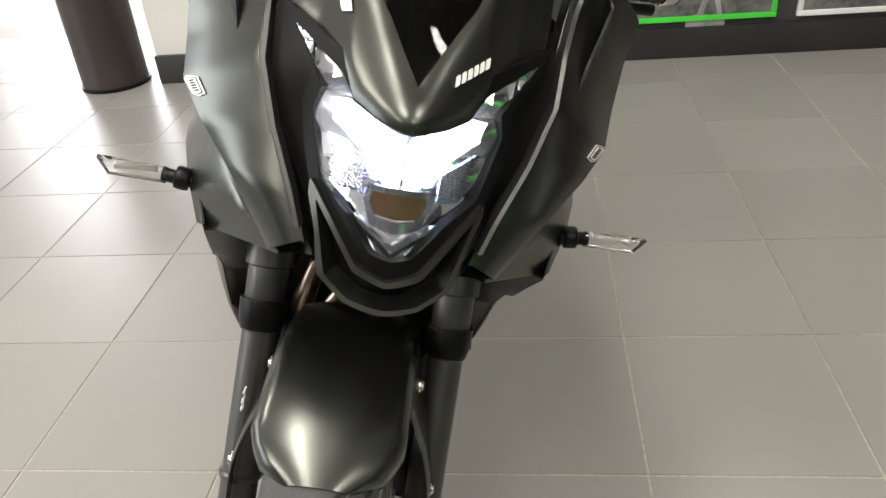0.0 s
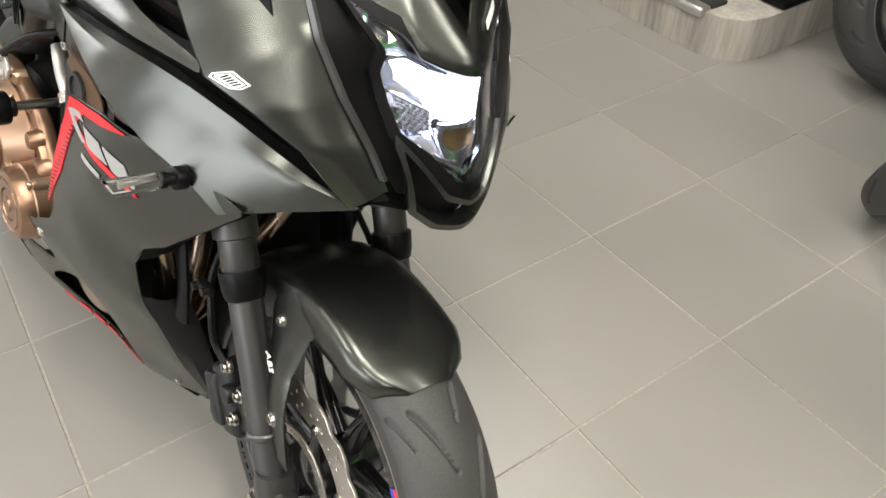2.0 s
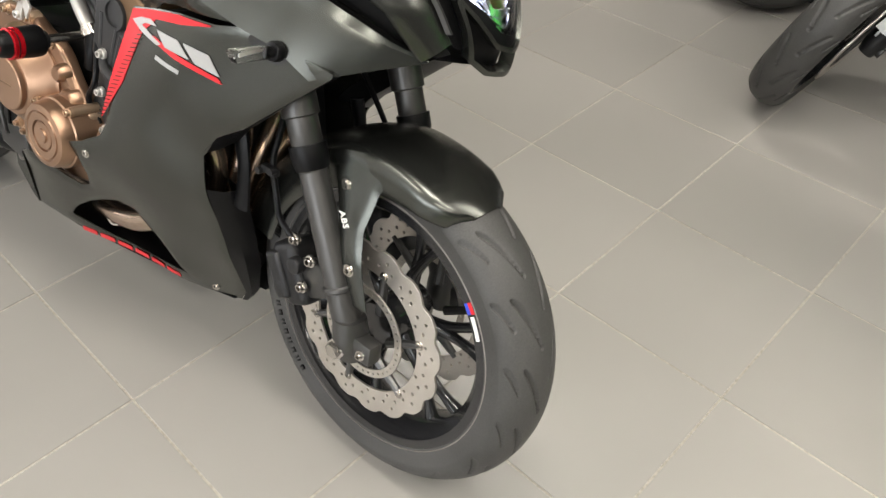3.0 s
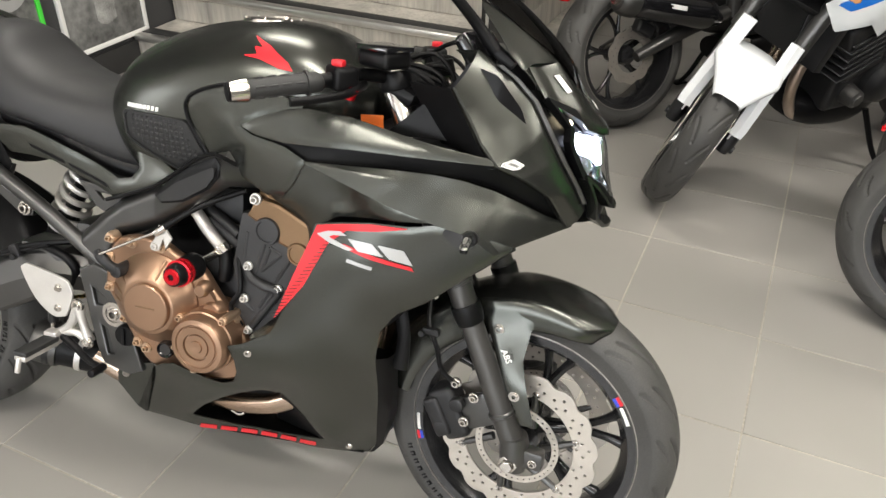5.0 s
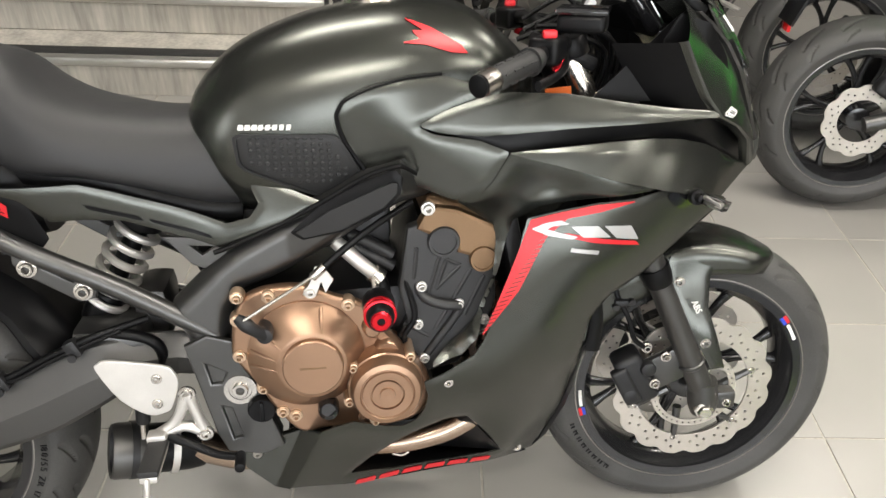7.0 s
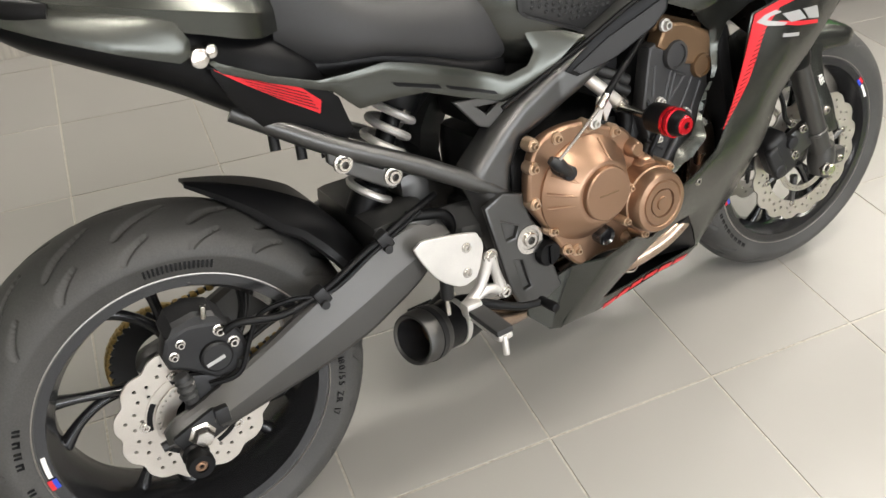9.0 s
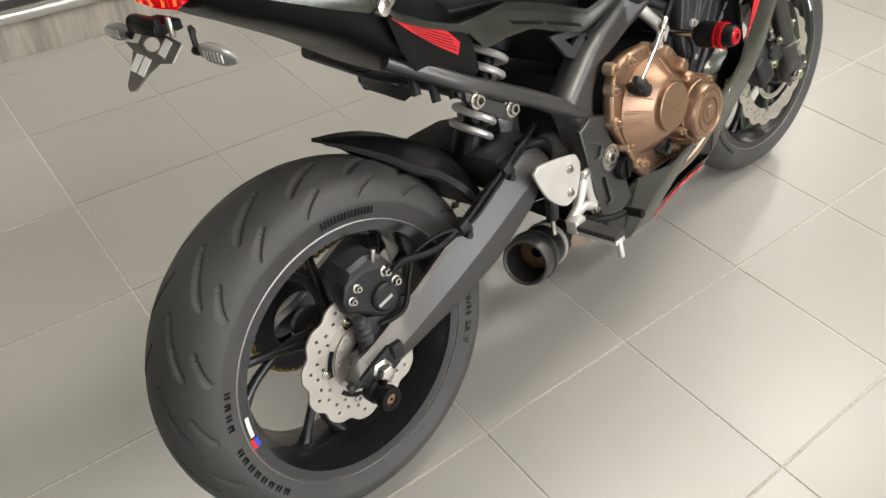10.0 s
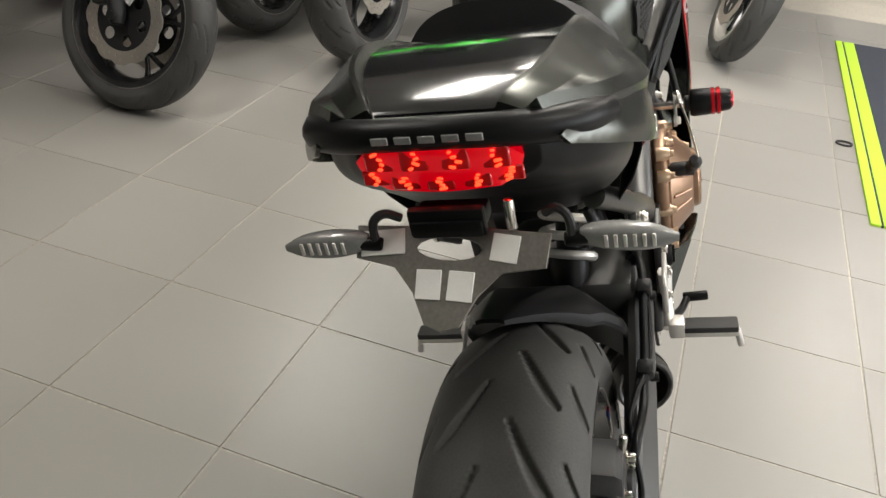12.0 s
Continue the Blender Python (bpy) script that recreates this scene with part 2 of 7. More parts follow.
def plate2(outline, holes=(), t=0.006, bev=0.0012):
    """A flat plate with real holes, in the xz plane, centred on y = 0."""
    cu = bpy.data.curves.new("plate", "CURVE")
    cu.dimensions, cu.fill_mode, cu.extrude, cu.bevel_depth, cu.bevel_resolution = "2D", "BOTH", max(t / 2 - bev, 0.0002), bev, 1
    for line in (outline, *holes):
        s = cu.splines.new("POLY")
        s.points.add(len(line) - 1)
        for pt, (a, b) in zip(s.points, line):
            pt.co = (a, b, 0, 1)
        s.use_cyclic_u = True
    ob = bpy.data.objects.new("plate", cu)
    me = bpy.data.meshes.new_from_object(ob)
    g = [(p.co[0], -p.co[2], p.co[1]) for p in me.vertices], [tuple(q.vertices) for q in me.polygons]
    bpy.data.objects.remove(ob)
    bpy.data.curves.remove(cu)
    bpy.data.meshes.remove(me)
    return g


def circle(x, z, r, n=14):
    return [(x + r * math.cos(2 * math.pi * i / n), z + r * math.sin(2 * math.pi * i / n)) for i in range(n)]


def words(text, size, t=0.0008):
    """Raised letters in the xz plane, from the origin along x, facing -y."""
    cu = bpy.data.curves.new("letters", "FONT")
    cu.body, cu.size, cu.extrude = text, size, t
    ob = bpy.data.objects.new("letters", cu)
    me = bpy.data.meshes.new_from_object(ob)
    g = [(p.co[0], -p.co[2], p.co[1]) for p in me.vertices], [tuple(q.vertices) for q in me.polygons]
    bpy.data.objects.remove(ob)
    bpy.data.curves.remove(cu)
    bpy.data.meshes.remove(me)
    return g


def tps(ctrl):
    """A smooth sheet through control points (u, v, height)."""
    C = np.array(ctrl, float)
    n = len(C)
    d = np.linalg.norm(C[:, None, :2] - C[None, :, :2], axis=2)
    K = np.where(d > 0, d * d * np.log(d + 1e-12), 0) + 2e-4 * np.eye(n)
    Q = np.hstack([np.ones((n, 1)), C[:, :2]])
    A = np.block([[K, Q], [Q.T, np.zeros((3, 3))]])
    w = np.linalg.solve(A, np.concatenate([C[:, 2], np.zeros(3)]))

    def height(u, v):
        r = np.sqrt((u[:, None] - C[None, :, 0]) ** 2 + (v[:, None] - C[None, :, 1]) ** 2)
        return np.where(r > 0, r * r * np.log(r + 1e-12), 0) @ w[:n] + w[n] + w[n + 1] * u + w[n + 2] * v

    return height


def skin(outline, height, holes=(), cell=0.007, t=0.004, lift=0.0, axis="y", curved=0, roll=None):
    """A curved panel of thickness t: an outline (with holes) in the side view, laid on a sheet of the given height.
    axis 'y': outline in x, z and height towards -y (the right side); 'x': outline in y, z and height towards +x."""
    lines = [np.array([p[:2] for p in (spline(o, curved, True) if curved else o)], float) for o in (outline, *holes)]
    lo, hi = lines[0].min(0) - cell, lines[0].max(0) + cell
    us, vs = np.arange(lo[0], hi[0] + cell, cell), np.arange(lo[1], hi[1] + cell, cell)
    U, V = np.meshgrid(us, vs, indexing="ij")

    def inside(u, v):
        r = np.zeros(u.shape, bool)
        for ln in lines:
            a, b = ln, np.roll(ln, -1, 0)
            for (x0, z0), (x1, z1) in zip(a, b):
                if z0 == z1:
                    continue
                r ^= ((z0 > v) != (z1 > v)) & (u < (x1 - x0) * (v - z0) / (z1 - z0) + x0)
        return r

    keep = inside(U[:-1, :-1] + cell / 2, V[:-1, :-1] + cell / 2)
    cnt = np.zeros(U.shape, int)
    for di in (0, 1):
        for dj in (0, 1):
            cnt[di:di + keep.shape[0], dj:dj + keep.shape[1]] += keep
    A = np.vstack(lines)
    B = np.vstack([np.roll(ln, -1, 0) for ln in lines])
    edge = np.argwhere((cnt > 0) & (cnt < 4))
    for i, j in edge:
        p = np.array([U[i, j], V[i, j]])
        d = B - A
        s = np.clip(((p - A) * d).sum(1) / ((d * d).sum(1) + 1e-12), 0, 1)
        q = A + d * s[:, None]
        k = np.argmin(((q - p) ** 2).sum(1))
        U[i, j], V[i, j] = q[k]
    used = np.argwhere(cnt > 0)
    idx = -np.ones(U.shape, int)
    idx[tuple(used.T)] = np.arange(len(used))
    u, v = U[tuple(used.T)], V[tuple(used.T)]
    h, e = height(u, v), 1e-3
    du, dv = (height(u + e, v) - height(u - e, v)) / (2 * e), (height(u, v + e) - height(u, v - e)) / (2 * e)
    nn = np.stack([-du, -dv, np.ones_like(du)], 1)
    nn /= np.linalg.norm(nn, axis=1)[:, None]
    p = np.stack([u, v, h], 1)
    roll = (0.0024 if t >= 0.004 and cell >= 0.004 else 0.0) if roll is None else roll
    drop = 0.0
    if roll:
        q = np.stack([u, v], 1)
        d2 = B - A
        sp = np.clip(((q[:, None] - A) * d2).sum(2) / ((d2 * d2).sum(1) + 1e-12), 0, 1)
        near = np.sqrt((((A + d2 * sp[:, :, None]) - q[:, None]) ** 2).sum(2)).min(1)
        drop = (roll * np.clip(1 - near / 0.014, 0, 1) ** 2)[:, None]
    outer, inner = p + nn * (lift - drop), p + nn * (lift - t)
    n = len(used)
    f = []
    for i, j in np.argwhere(keep):
        q = (idx[i, j], idx[i + 1, j], idx[i + 1, j + 1], idx[i, j + 1])
        f.append(q)
        f.append(tuple(a + n for a in reversed(q)))
    E = {}
    for q in f[::2]:
        for a, b in zip(q, q[1:] + q[:1]):
            if (b, a) in E:
                del E[(b, a)]
            else:
                E[(a, b)] = 1
    f.extend([(b, a, a + n, b + n) for a, b in E])
    P = np.vstack([outer, inner])
    if axis == "y":
        return [(a, -c, b) for a, b, c in P.tolist()], f
    return [(c, a, b) for a, b, c in P.tolist()], f


def mesh_of(name, geo, material, sharp=38):
    me = bpy.data.meshes.new(name)
    me.from_pydata(geo[0], [], geo[1])
    me.validate()
    me.materials.append(material)
    me.shade_smooth()
    me.set_sharp_from_angle(angle=radians(sharp))
    return me


def settle_body(geo):
    """The bodywork's slight stretch along the wheelbase and over its height."""
    return [(x + (0.046 - 0.036 * (x - 0.2) - 0.004 * (x - 0.7) ** 2 if x < 1.4 else 0.001), y, z - 0.038 * (z - 0.25) - 0.016 * max(0.0, 1.0 - x)) for x, y, z in geo[0]], geo[1]


def settle_rear(geo):
    """The rear end sits a little to the right and rolls slightly."""
    out = []
    for x, y, z in geo[0]:
        w = min(1.0, max(0.0, (0.20 - x) / 0.25))
        out.append((x - 0.06 * y * w, y - 0.016 * w, z + 0.07 * y * w))
    return out, geo[1]


def settle_tail(geo):
    return [(x - 0.006, y, z + 0.018) for x, y, z in geo[0]], geo[1]


def settle_lamp(geo):
    return settle_rear(settle_tail(geo))


SETTLE = [None]


def part(name, geo, material, parent=None, label="", sharp=38):
    """One mesh object, under a thing or a part."""
    if SETTLE[0]:
        geo = SETTLE[0](geo)
    ob = new(name, mesh_of(name, geo, material, sharp))
    if parent is not None:
        ob.parent = parent
    if label:
        ob["label"] = label
    return ob


def thing(name, m, label, category, group="", kind=""):
    ob = new(name)
    ob.empty_display_size = 0.1
    ob.matrix_world = m
    return tagged(ob, label, category, group, kind)


def solid(name, geo, material, label, category, kind="", group="", sharp=38):
    return tagged(part(name, geo, material, None, "", sharp), label, category, group, kind)


def shell(verts, faces, t):
    """Flat facets of thickness t, its back towards the centre plane."""
    n = len(verts)
    f = [tuple(q) for q in faces] + [tuple(i + n for i in reversed(q)) for q in faces]
    E = {}
    for q in faces:
        for a, b in zip(q, tuple(q[1:]) + (q[0],)):
            if (b, a) in E:
                del E[(b, a)]
            else:
                E[(a, b)] = 1
    f += [(b, a, a + n, b + n) for a, b in E]
    return list(verts) + [(x - t * 0.3, y + t, z + t * 0.4) for x, y, z in verts], f


def pillow(outline, holes, base, bulge, width):
    """Height of a plate whose faces round off towards its edges; base is a function of x."""
    A = np.vstack([np.array(o, float) for o in (outline, *holes)])
    B = np.vstack([np.roll(np.array(o, float), -1, 0) for o in (outline, *holes)])
    d = B - A

    def height(u, v):
        p = np.stack([u, v], 1)
        k = np.clip(((p[:, None] - A) * d).sum(2) / ((d * d).sum(1) + 1e-12), 0, 1)
        r = np.sqrt((((A + d * k[:, :, None]) - p[:, None]) ** 2).sum(2)).min(1)
        q = 1 - np.clip(r / width, 0, 1)
        return base(u) + bulge * (1 - q ** 2.2)

    return height


def hexbolt(c, r=0.008, d=-1, depth=0.008):
    """A flanged cap bolt with a sunk socket, its head towards d along y."""
    x, y, z = c
    return lathe([(0.0, -depth * 0.3 * d), (r * 0.45, -depth * 0.3 * d), (r * 0.5, depth * d), (r * 0.8, depth * d), (r * 0.9, depth * 0.8 * d), (r * 0.9, depth * 0.25 * d), (r * 1.25, depth * 0.2 * d), (r * 1.3, 0), (r * 1.3, -0.004 * d)], 14, (x, y, z))



# ---- the room ----
TILE, OX, OY = 0.410, 0.0, 1.346
WALL_Y = 3.30
grout = solid("floor", box((0, 1.0, -0.0578), (12.0, 12.0, 0.112), 0), M_grout, "grey grout bed under large porcelain tiles", "floor", "structure")
wall_n = solid("wall_north", box((2.37, WALL_Y + 0.1, 1.5), (7.24, 0.2, 3.0), 0), M_greywall, "charcoal painted wall with framed posters", "wall", "structure")
solid("wall_end", box((-1.365, WALL_Y + 0.1, 1.5), (0.23, 0.206, 3.0), 0.004), M_plaster, "white painted end of the wall", "wall", "structure")
solid("baseboard", box((0.131, WALL_Y - 0.014, 0.065), (3.222, 0.022, 0.13), 0.003), M_base, "black skirting board along the wall", "skirting", "structure")
# south and east walls are out of view, kept charcoal to hold down bounce light
solid("wall_south", box((0, -5.1, 1.5), (12.4, 0.2, 3.0), 0), M_greywall, "unseen wall, added dark to cut fill light", "wall", "structure")
solid("wall_east", box((6.1, 1.0, 1.5), (0.2, 12.4, 3.0), 0), M_greywall, "unseen wall, added dark to cut fill light", "wall", "structure")
solid("wall_west", cat(box((-6.1, 1.0, 2.9), (0.2, 12.4, 0.3), 0), box((-6.1, 1.0, 0.15), (0.2, 12.4, 0.3), 0), box((-6.1, -4.3, 1.5), (0.2, 1.6, 2.5), 0), box((-6.1, 5.3, 1.5), (0.2, 3.4, 2.5), 0)), M_plaster, "white wall with a long glazed opening", "wall", "structure")
solid("wall_entrance", cat(box((-5.3, 7.1, 1.5), (1.4, 0.2, 3.0), 0), box((2.2, 7.1, 1.5), (7.6, 0.2, 3.0), 0), box((-3.1, 7.1, 2.9), (3.0, 0.2, 0.2), 0)), M_plaster, "white wall with an open shop entrance", "wall", "structure")
solid("ceiling", box((0, 1.0, CEIL + 0.06), (12.4, 12.4, 0.1), 0), M_ceil, "plain off-white ceiling", "ceiling", "structure")
for lx, ly in LAMPS:
    cl = thing("ceiling_light", pose(lx, ly, CEIL), "long rectangular ceiling light in a thin metal frame", "ceiling light", "ceiling lights")
    g = cat(box((-0.16, 0, -0.03), (0.02, 1.23, 0.06), 0.003), box((0.16, 0, -0.03), (0.02, 1.23, 0.06), 0.003), box((0, -0.605, -0.03), (0.34, 0.02, 0.06), 0.003), box((0, 0.605, -0.03), (0.34, 0.02, 0.06), 0.003))
    part("frame", g, M_alu, cl)

# stairs: risers of grey plank vinyl, aluminium nosings with dark inserts
SX0, SY0, SY1, RISE, GOING = 1.75, 1.46, 3.29, 0.150, 0.30
for i in range(7):
    x0, z1 = SX0 + GOING * i, RISE * (i + 1)
    st = thing("stair_step", pose(x0, 0, 0), "grey wood-effect stair step with a metal nosing", "stair step", "stair steps", "structure")
    if i == 0:
        ring = [(0, SY1), (0, SY0 + 0.02)]
        ring = [(0.0, SY1), (0.0, SY0 - 0.02)] + [(0.14 - 0.14 * math.cos(a), SY0 - 0.02 - 0.14 * math.sin(a)) for a in (0.5, 1.0, 1.57)] + [(2.4, SY0 - 0.16), (2.4, SY1)]
    else:
        ring = [(0.0, SY1), (0.0, SY0), (2.4 - GOING * i, SY0), (2.4 - GOING * i, SY1)]
    low = [(x, y, z1 - RISE if i else 0.0) for x, y in ring]
    top = [(x, y, z1 - 0.004) for x, y in ring]
    part("riser", loft([low, top]), M_stair, st)
    yb = SY0 - (0.02 if i == 0 else 0.0)
    part("nosing", cat(box((0.004, (yb + SY1) / 2, z1 - 0.006), (0.05, SY1 - yb, 0.034), 0.012, None, 3)), M_alu, st, "rounded aluminium nosing")
    part("anti_slip_strip", box((0.07, (yb + SY1) / 2, z1 + 0.003), (0.075, SY1 - yb, 0.012), 0.004), M_rubber, st, "black rubber anti-slip strip")
solid("stair_skirting", box((2.75, WALL_Y - 0.012, 0.55), (1.9, 0.022, 0.28), 0.003, None), M_base, "black skirting beside the stairs", "skirting", "structure")

# stands by the stairs
post = thing("display_post", pose(2.05, 1.42, RISE), "black square post at the foot of the stairs", "post")
part("column", box((0, 0, 0.65), (0.11, 0.16, 1.3), 0.006), M_gloss, post)
part("trim", box((-0.058, 0.05, 0.65), (0.008, 0.014, 1.28), 0.002), M_alu, post, "thin bright trim")
part("foot", box((0, 0, 0.01), (0.17, 0.24, 0.02), 0.004), M_black, post)

# posters on the wall
def poster(x, z, w, h, rim, shapes):
    p = thing("poster", pose(x, WALL_Y - 0.006, z), "framed black and white poster of machine parts", "poster", "posters")
    part("print", box((0, 0, 0), (w, 0.01, h), 0.001), M_poster, p)
    b = 0.022
    for nm, c, s in (("frame_rail", (0, -0.004, h / 2), (w + b, 0.02, b)), ("frame_rail", (0, -0.004, -h / 2), (w + b, 0.02, b)), ("frame_stile", (-w / 2, -0.004, 0), (b, 0.02, h - b)), ("frame_stile", (w / 2, -0.004, 0), (b, 0.02, h - b))):
        part(nm, box(c, s, 0.003), rim, p)
    for k in range(shapes + 2):
        x0, z0 = random.uniform(-w * 0.36, w * 0.36), random.uniform(-h * 0.46, h * 0.1)
        part("printed_rod", box((x0, -0.006, z0), (random.uniform(0.012, 0.03), 0.003, random.uniform(0.18, 0.34)), 0.001, Matrix.Rotation(radians(random.uniform(-28, 28)), 4, "Y"), 1), M_printpale, p)
        part("printed_casting", xf(body([(-0.07, 0.02, -0.05, 0.05, 0.5), (-0.02, 0.03, -0.08, 0.07, 0.5), (0.05, 0.02, -0.06, 0.05, 0.5)], 18, 3), Matrix.Translation((x0 * 0.8, -0.0062, z0 - 0.12)) @ Matrix.Diagonal((1.0, 0.04, 1.0, 1.0))), M_printpale, p)
    for k in range(shapes):
        a = random.uniform(-w * 0.3, w * 0.3)
        r = random.uniform(0.06, 0.13)
        part("printed_gear", lathe([(r * 0.55, -0.0075), (r * 0.8, -0.0078), (r, -0.0075), (r, -0.005)], 24, (a, 0, random.uniform(-h * 0.42, -h * 0.1))), M_silver, p)
    return p


poster(-0.89, 0.885, 0.62, 1.42, M_green, 3)
poster(0.925, 0.875, 0.60, 1.42, M_green, 3)
poster(1.58, 0.872, 0.50, 1.42, M_white, 3)

# litter bin beside the wall end
bn = thing("litter_bin", pose(-1.72, 3.33, 0), "tall dark brown metal bin beside the wall", "bin")
part("drum", tube([(0, 0, 0.0), (0, 0, 0.02), (0, 0, 0.4), (0, 0, 0.8)], [0.145, 0.15, 0.15, 0.15], 40, 4), M_brown, bn)
part("base_ring", tube([(0, 0, 0), (0, 0, 0.014)], [0.158, 0.158], 40, 1), M_black, bn)

solid("rubber_ring", moved(tube([(0.028 * math.cos(a), 0.02 * math.sin(a), 0.004) for a in [k * 0.5236 for k in range(12)]], 0.004, 8, 3, False, True), -0.862, -0.45, 0.0), M_rubber, "small black rubber ring lying on the floor", "ring")
# door mat with lime stripes
dm = thing("floor_mat", pose(-1.16, -0.82, 0), "dark carpet mat with lime green border stripes", "mat")
part("carpet", box((-0.14, 0, 0.005), (0.62, 2.0, 0.01), 0.003), M_matdark, dm)
part("border", box((0.195, 0, 0.0052), (0.05, 2.0, 0.0104), 0.003), M_lime, dm, "wide lime border stripe")
part("stripe", box((0.243, 0, 0.0052), (0.032, 2.0, 0.0104), 0.003), M_lime, dm)
part("seam", box((0.223, 0, 0.004), (0.008, 2.0, 0.008), 0.001), M_matdark, dm)

# ---- the motorcycle: x forward, y to its left, z up; it leans on its side stand ----
BIKE = pose(-0.3364, 1.9822, 0.005, -15.887, 0, -82.427)
bike = thing("motorcycle", BIKE, "matt gunmetal sports motorcycle leaning on its side stand", "motorcycle")
FW, RW = (1.452, 0.0, 0.297), (0.0, 0.0, 0.316)
STEER = -6.0
HEAD = Matrix.Translation((1.395, 0, 0.296))
AX = Vector((-math.sin(radians(25.0)), 0, math.cos(radians(25.0))))
TURN_M = Matrix.Translation((0.012, 0, 0)) @ HEAD @ Matrix.Rotation(radians(STEER), 4, AX) @ HEAD.inverted()


def steer(geo):
    return xf(geo, TURN_M)


def both(name, geo, material, parent, label="", sharp=38):
    a = part(name, geo, material, parent, label, sharp)
    b = part(name, flip(geo), material, parent, label, sharp)
    return a, b


# tyres, with real grooves cut into the tread
def tyre_geo(c, R, w, rim, crown, slots, seed, seg=1440, nz=112):
    rnd = random.Random(seed)
    prof = []
    for i in range(nz + 1):
        s = -1 + 2 * i / nz
        a = s * radians(128)
        y = w / 2 * math.sin(a) / 1.0 if abs(a) < math.pi / 2 else w / 2 * math.copysign(1 - 0.18 * (abs(a) - math.pi / 2), s)
        if abs(a) < math.pi / 2:
            r = R - crown * (1 - math.cos(a))
        else:
            k = (abs(a) - math.pi / 2) / (radians(128) - math.pi / 2)
            r = R - crown - (R - crown - rim) * k
        prof.append((y, r, s))
    prof = [(y, r, s) for y, r, s in prof]
    th = np.linspace(0, 2 * math.pi, seg, endpoint=False)
    S = np.array([p[2] for p in prof])
    depth = np.zeros((seg, nz + 1))
    pitch = 2 * math.pi / slots
    for q in range(slots):
        for side in (-1, 1):
            t0 = (q + (0.5 if side > 0 else 0.0)) * pitch
            for s0, s1, lean, wd in ((0.07, 0.33, 0.75, 0.0075), (0.38, 0.60, 0.45, 0.0065)):
                m = (S * side > s0) & (S * side < s1)
                for j in np.where(m)[0]:
                    k = (abs(S[j]) - s0) / (s1 - s0)
                    tc = t0 + pitch * lean * k + 0.10 * pitch * math.sin(k * 3.1) + (0.33 * pitch if s0 > 0.3 else 0)
                    d = np.abs((th - tc + math.pi) % (2 * math.pi) - math.pi) * R
                    ww = wd * (0.45 + 1.1 * math.sin(math.pi * min(1, max(0, k * 0.9 + 0.05))))
                    depth[:, j] = np.maximum(depth[:, j], 0.0062 * np.clip((1.15 - d / ww) * 1.25, 0, 1))
    v, f = [], []
    n = nz + 1
    for i in range(seg):
        ct, st = math.cos(th[i]), math.sin(th[i])
        for j, (y, r, s) in enumerate(prof):
            q = r - depth[i, j]
            v.append((c[0] + q * ct, c[1] + y, c[2] + q * st))
    for i in range(seg):
        a, b = i * n, ((i + 1) % seg) * n
        for j in range(nz):
            f.append((a + j, a + j + 1, b + j + 1, b + j))
    return v, f


def ring_sector(r0, r1, a0, a1, c, y, t=0.0012, n=10):
    """A thin curved bar on a wheel's side face."""
    o = [(c[0] + r1 * math.cos(a0 + (a1 - a0) * i / n), c[2] + r1 * math.sin(a0 + (a1 - a0) * i / n)) for i in range(n + 1)]
    i_ = [(c[0] + r0 * math.cos(a1 - (a1 - a0) * i / n), c[2] + r0 * math.sin(a1 - (a1 - a0) * i / n)) for i in range(n + 1)]
    return moved(plate2(o + i_, (), t, 0.0002), 0, y, 0)


def wave_disc(R, r0, c, y, petals, t=0.0045, holes=True):
    n = petals * 10
    o = []
    for i in range(n):
        a = 2 * math.pi * i / n
        k = (i % 10) / 10
        o.append((c[0] + (R - 0.008 * (0.5 + 0.5 * math.cos(2 * math.pi * k)) ** 2) * math.cos(a), c[2] + (R - 0.008 * (0.5 + 0.5 * math.cos(2 * math.pi * k)) ** 2) * math.sin(a)))
    hs = [circle(c[0], c[2], r0, 60)]
    if holes:
        for p in range(petals):
            for rr, da in ((R - 0.016, 0.5), (R - 0.028, 0.22), (R - 0.028, 0.78), (R - 0.040, 0.5)):
                a = 2 * math.pi * (p + da) / petals
                hs.append(circle(c[0] + rr * math.cos(a), c[2] + rr * math.sin(a), 0.0036, 8))
    return moved(plate2(o, hs, t, 0.0005), 0, y, 0)


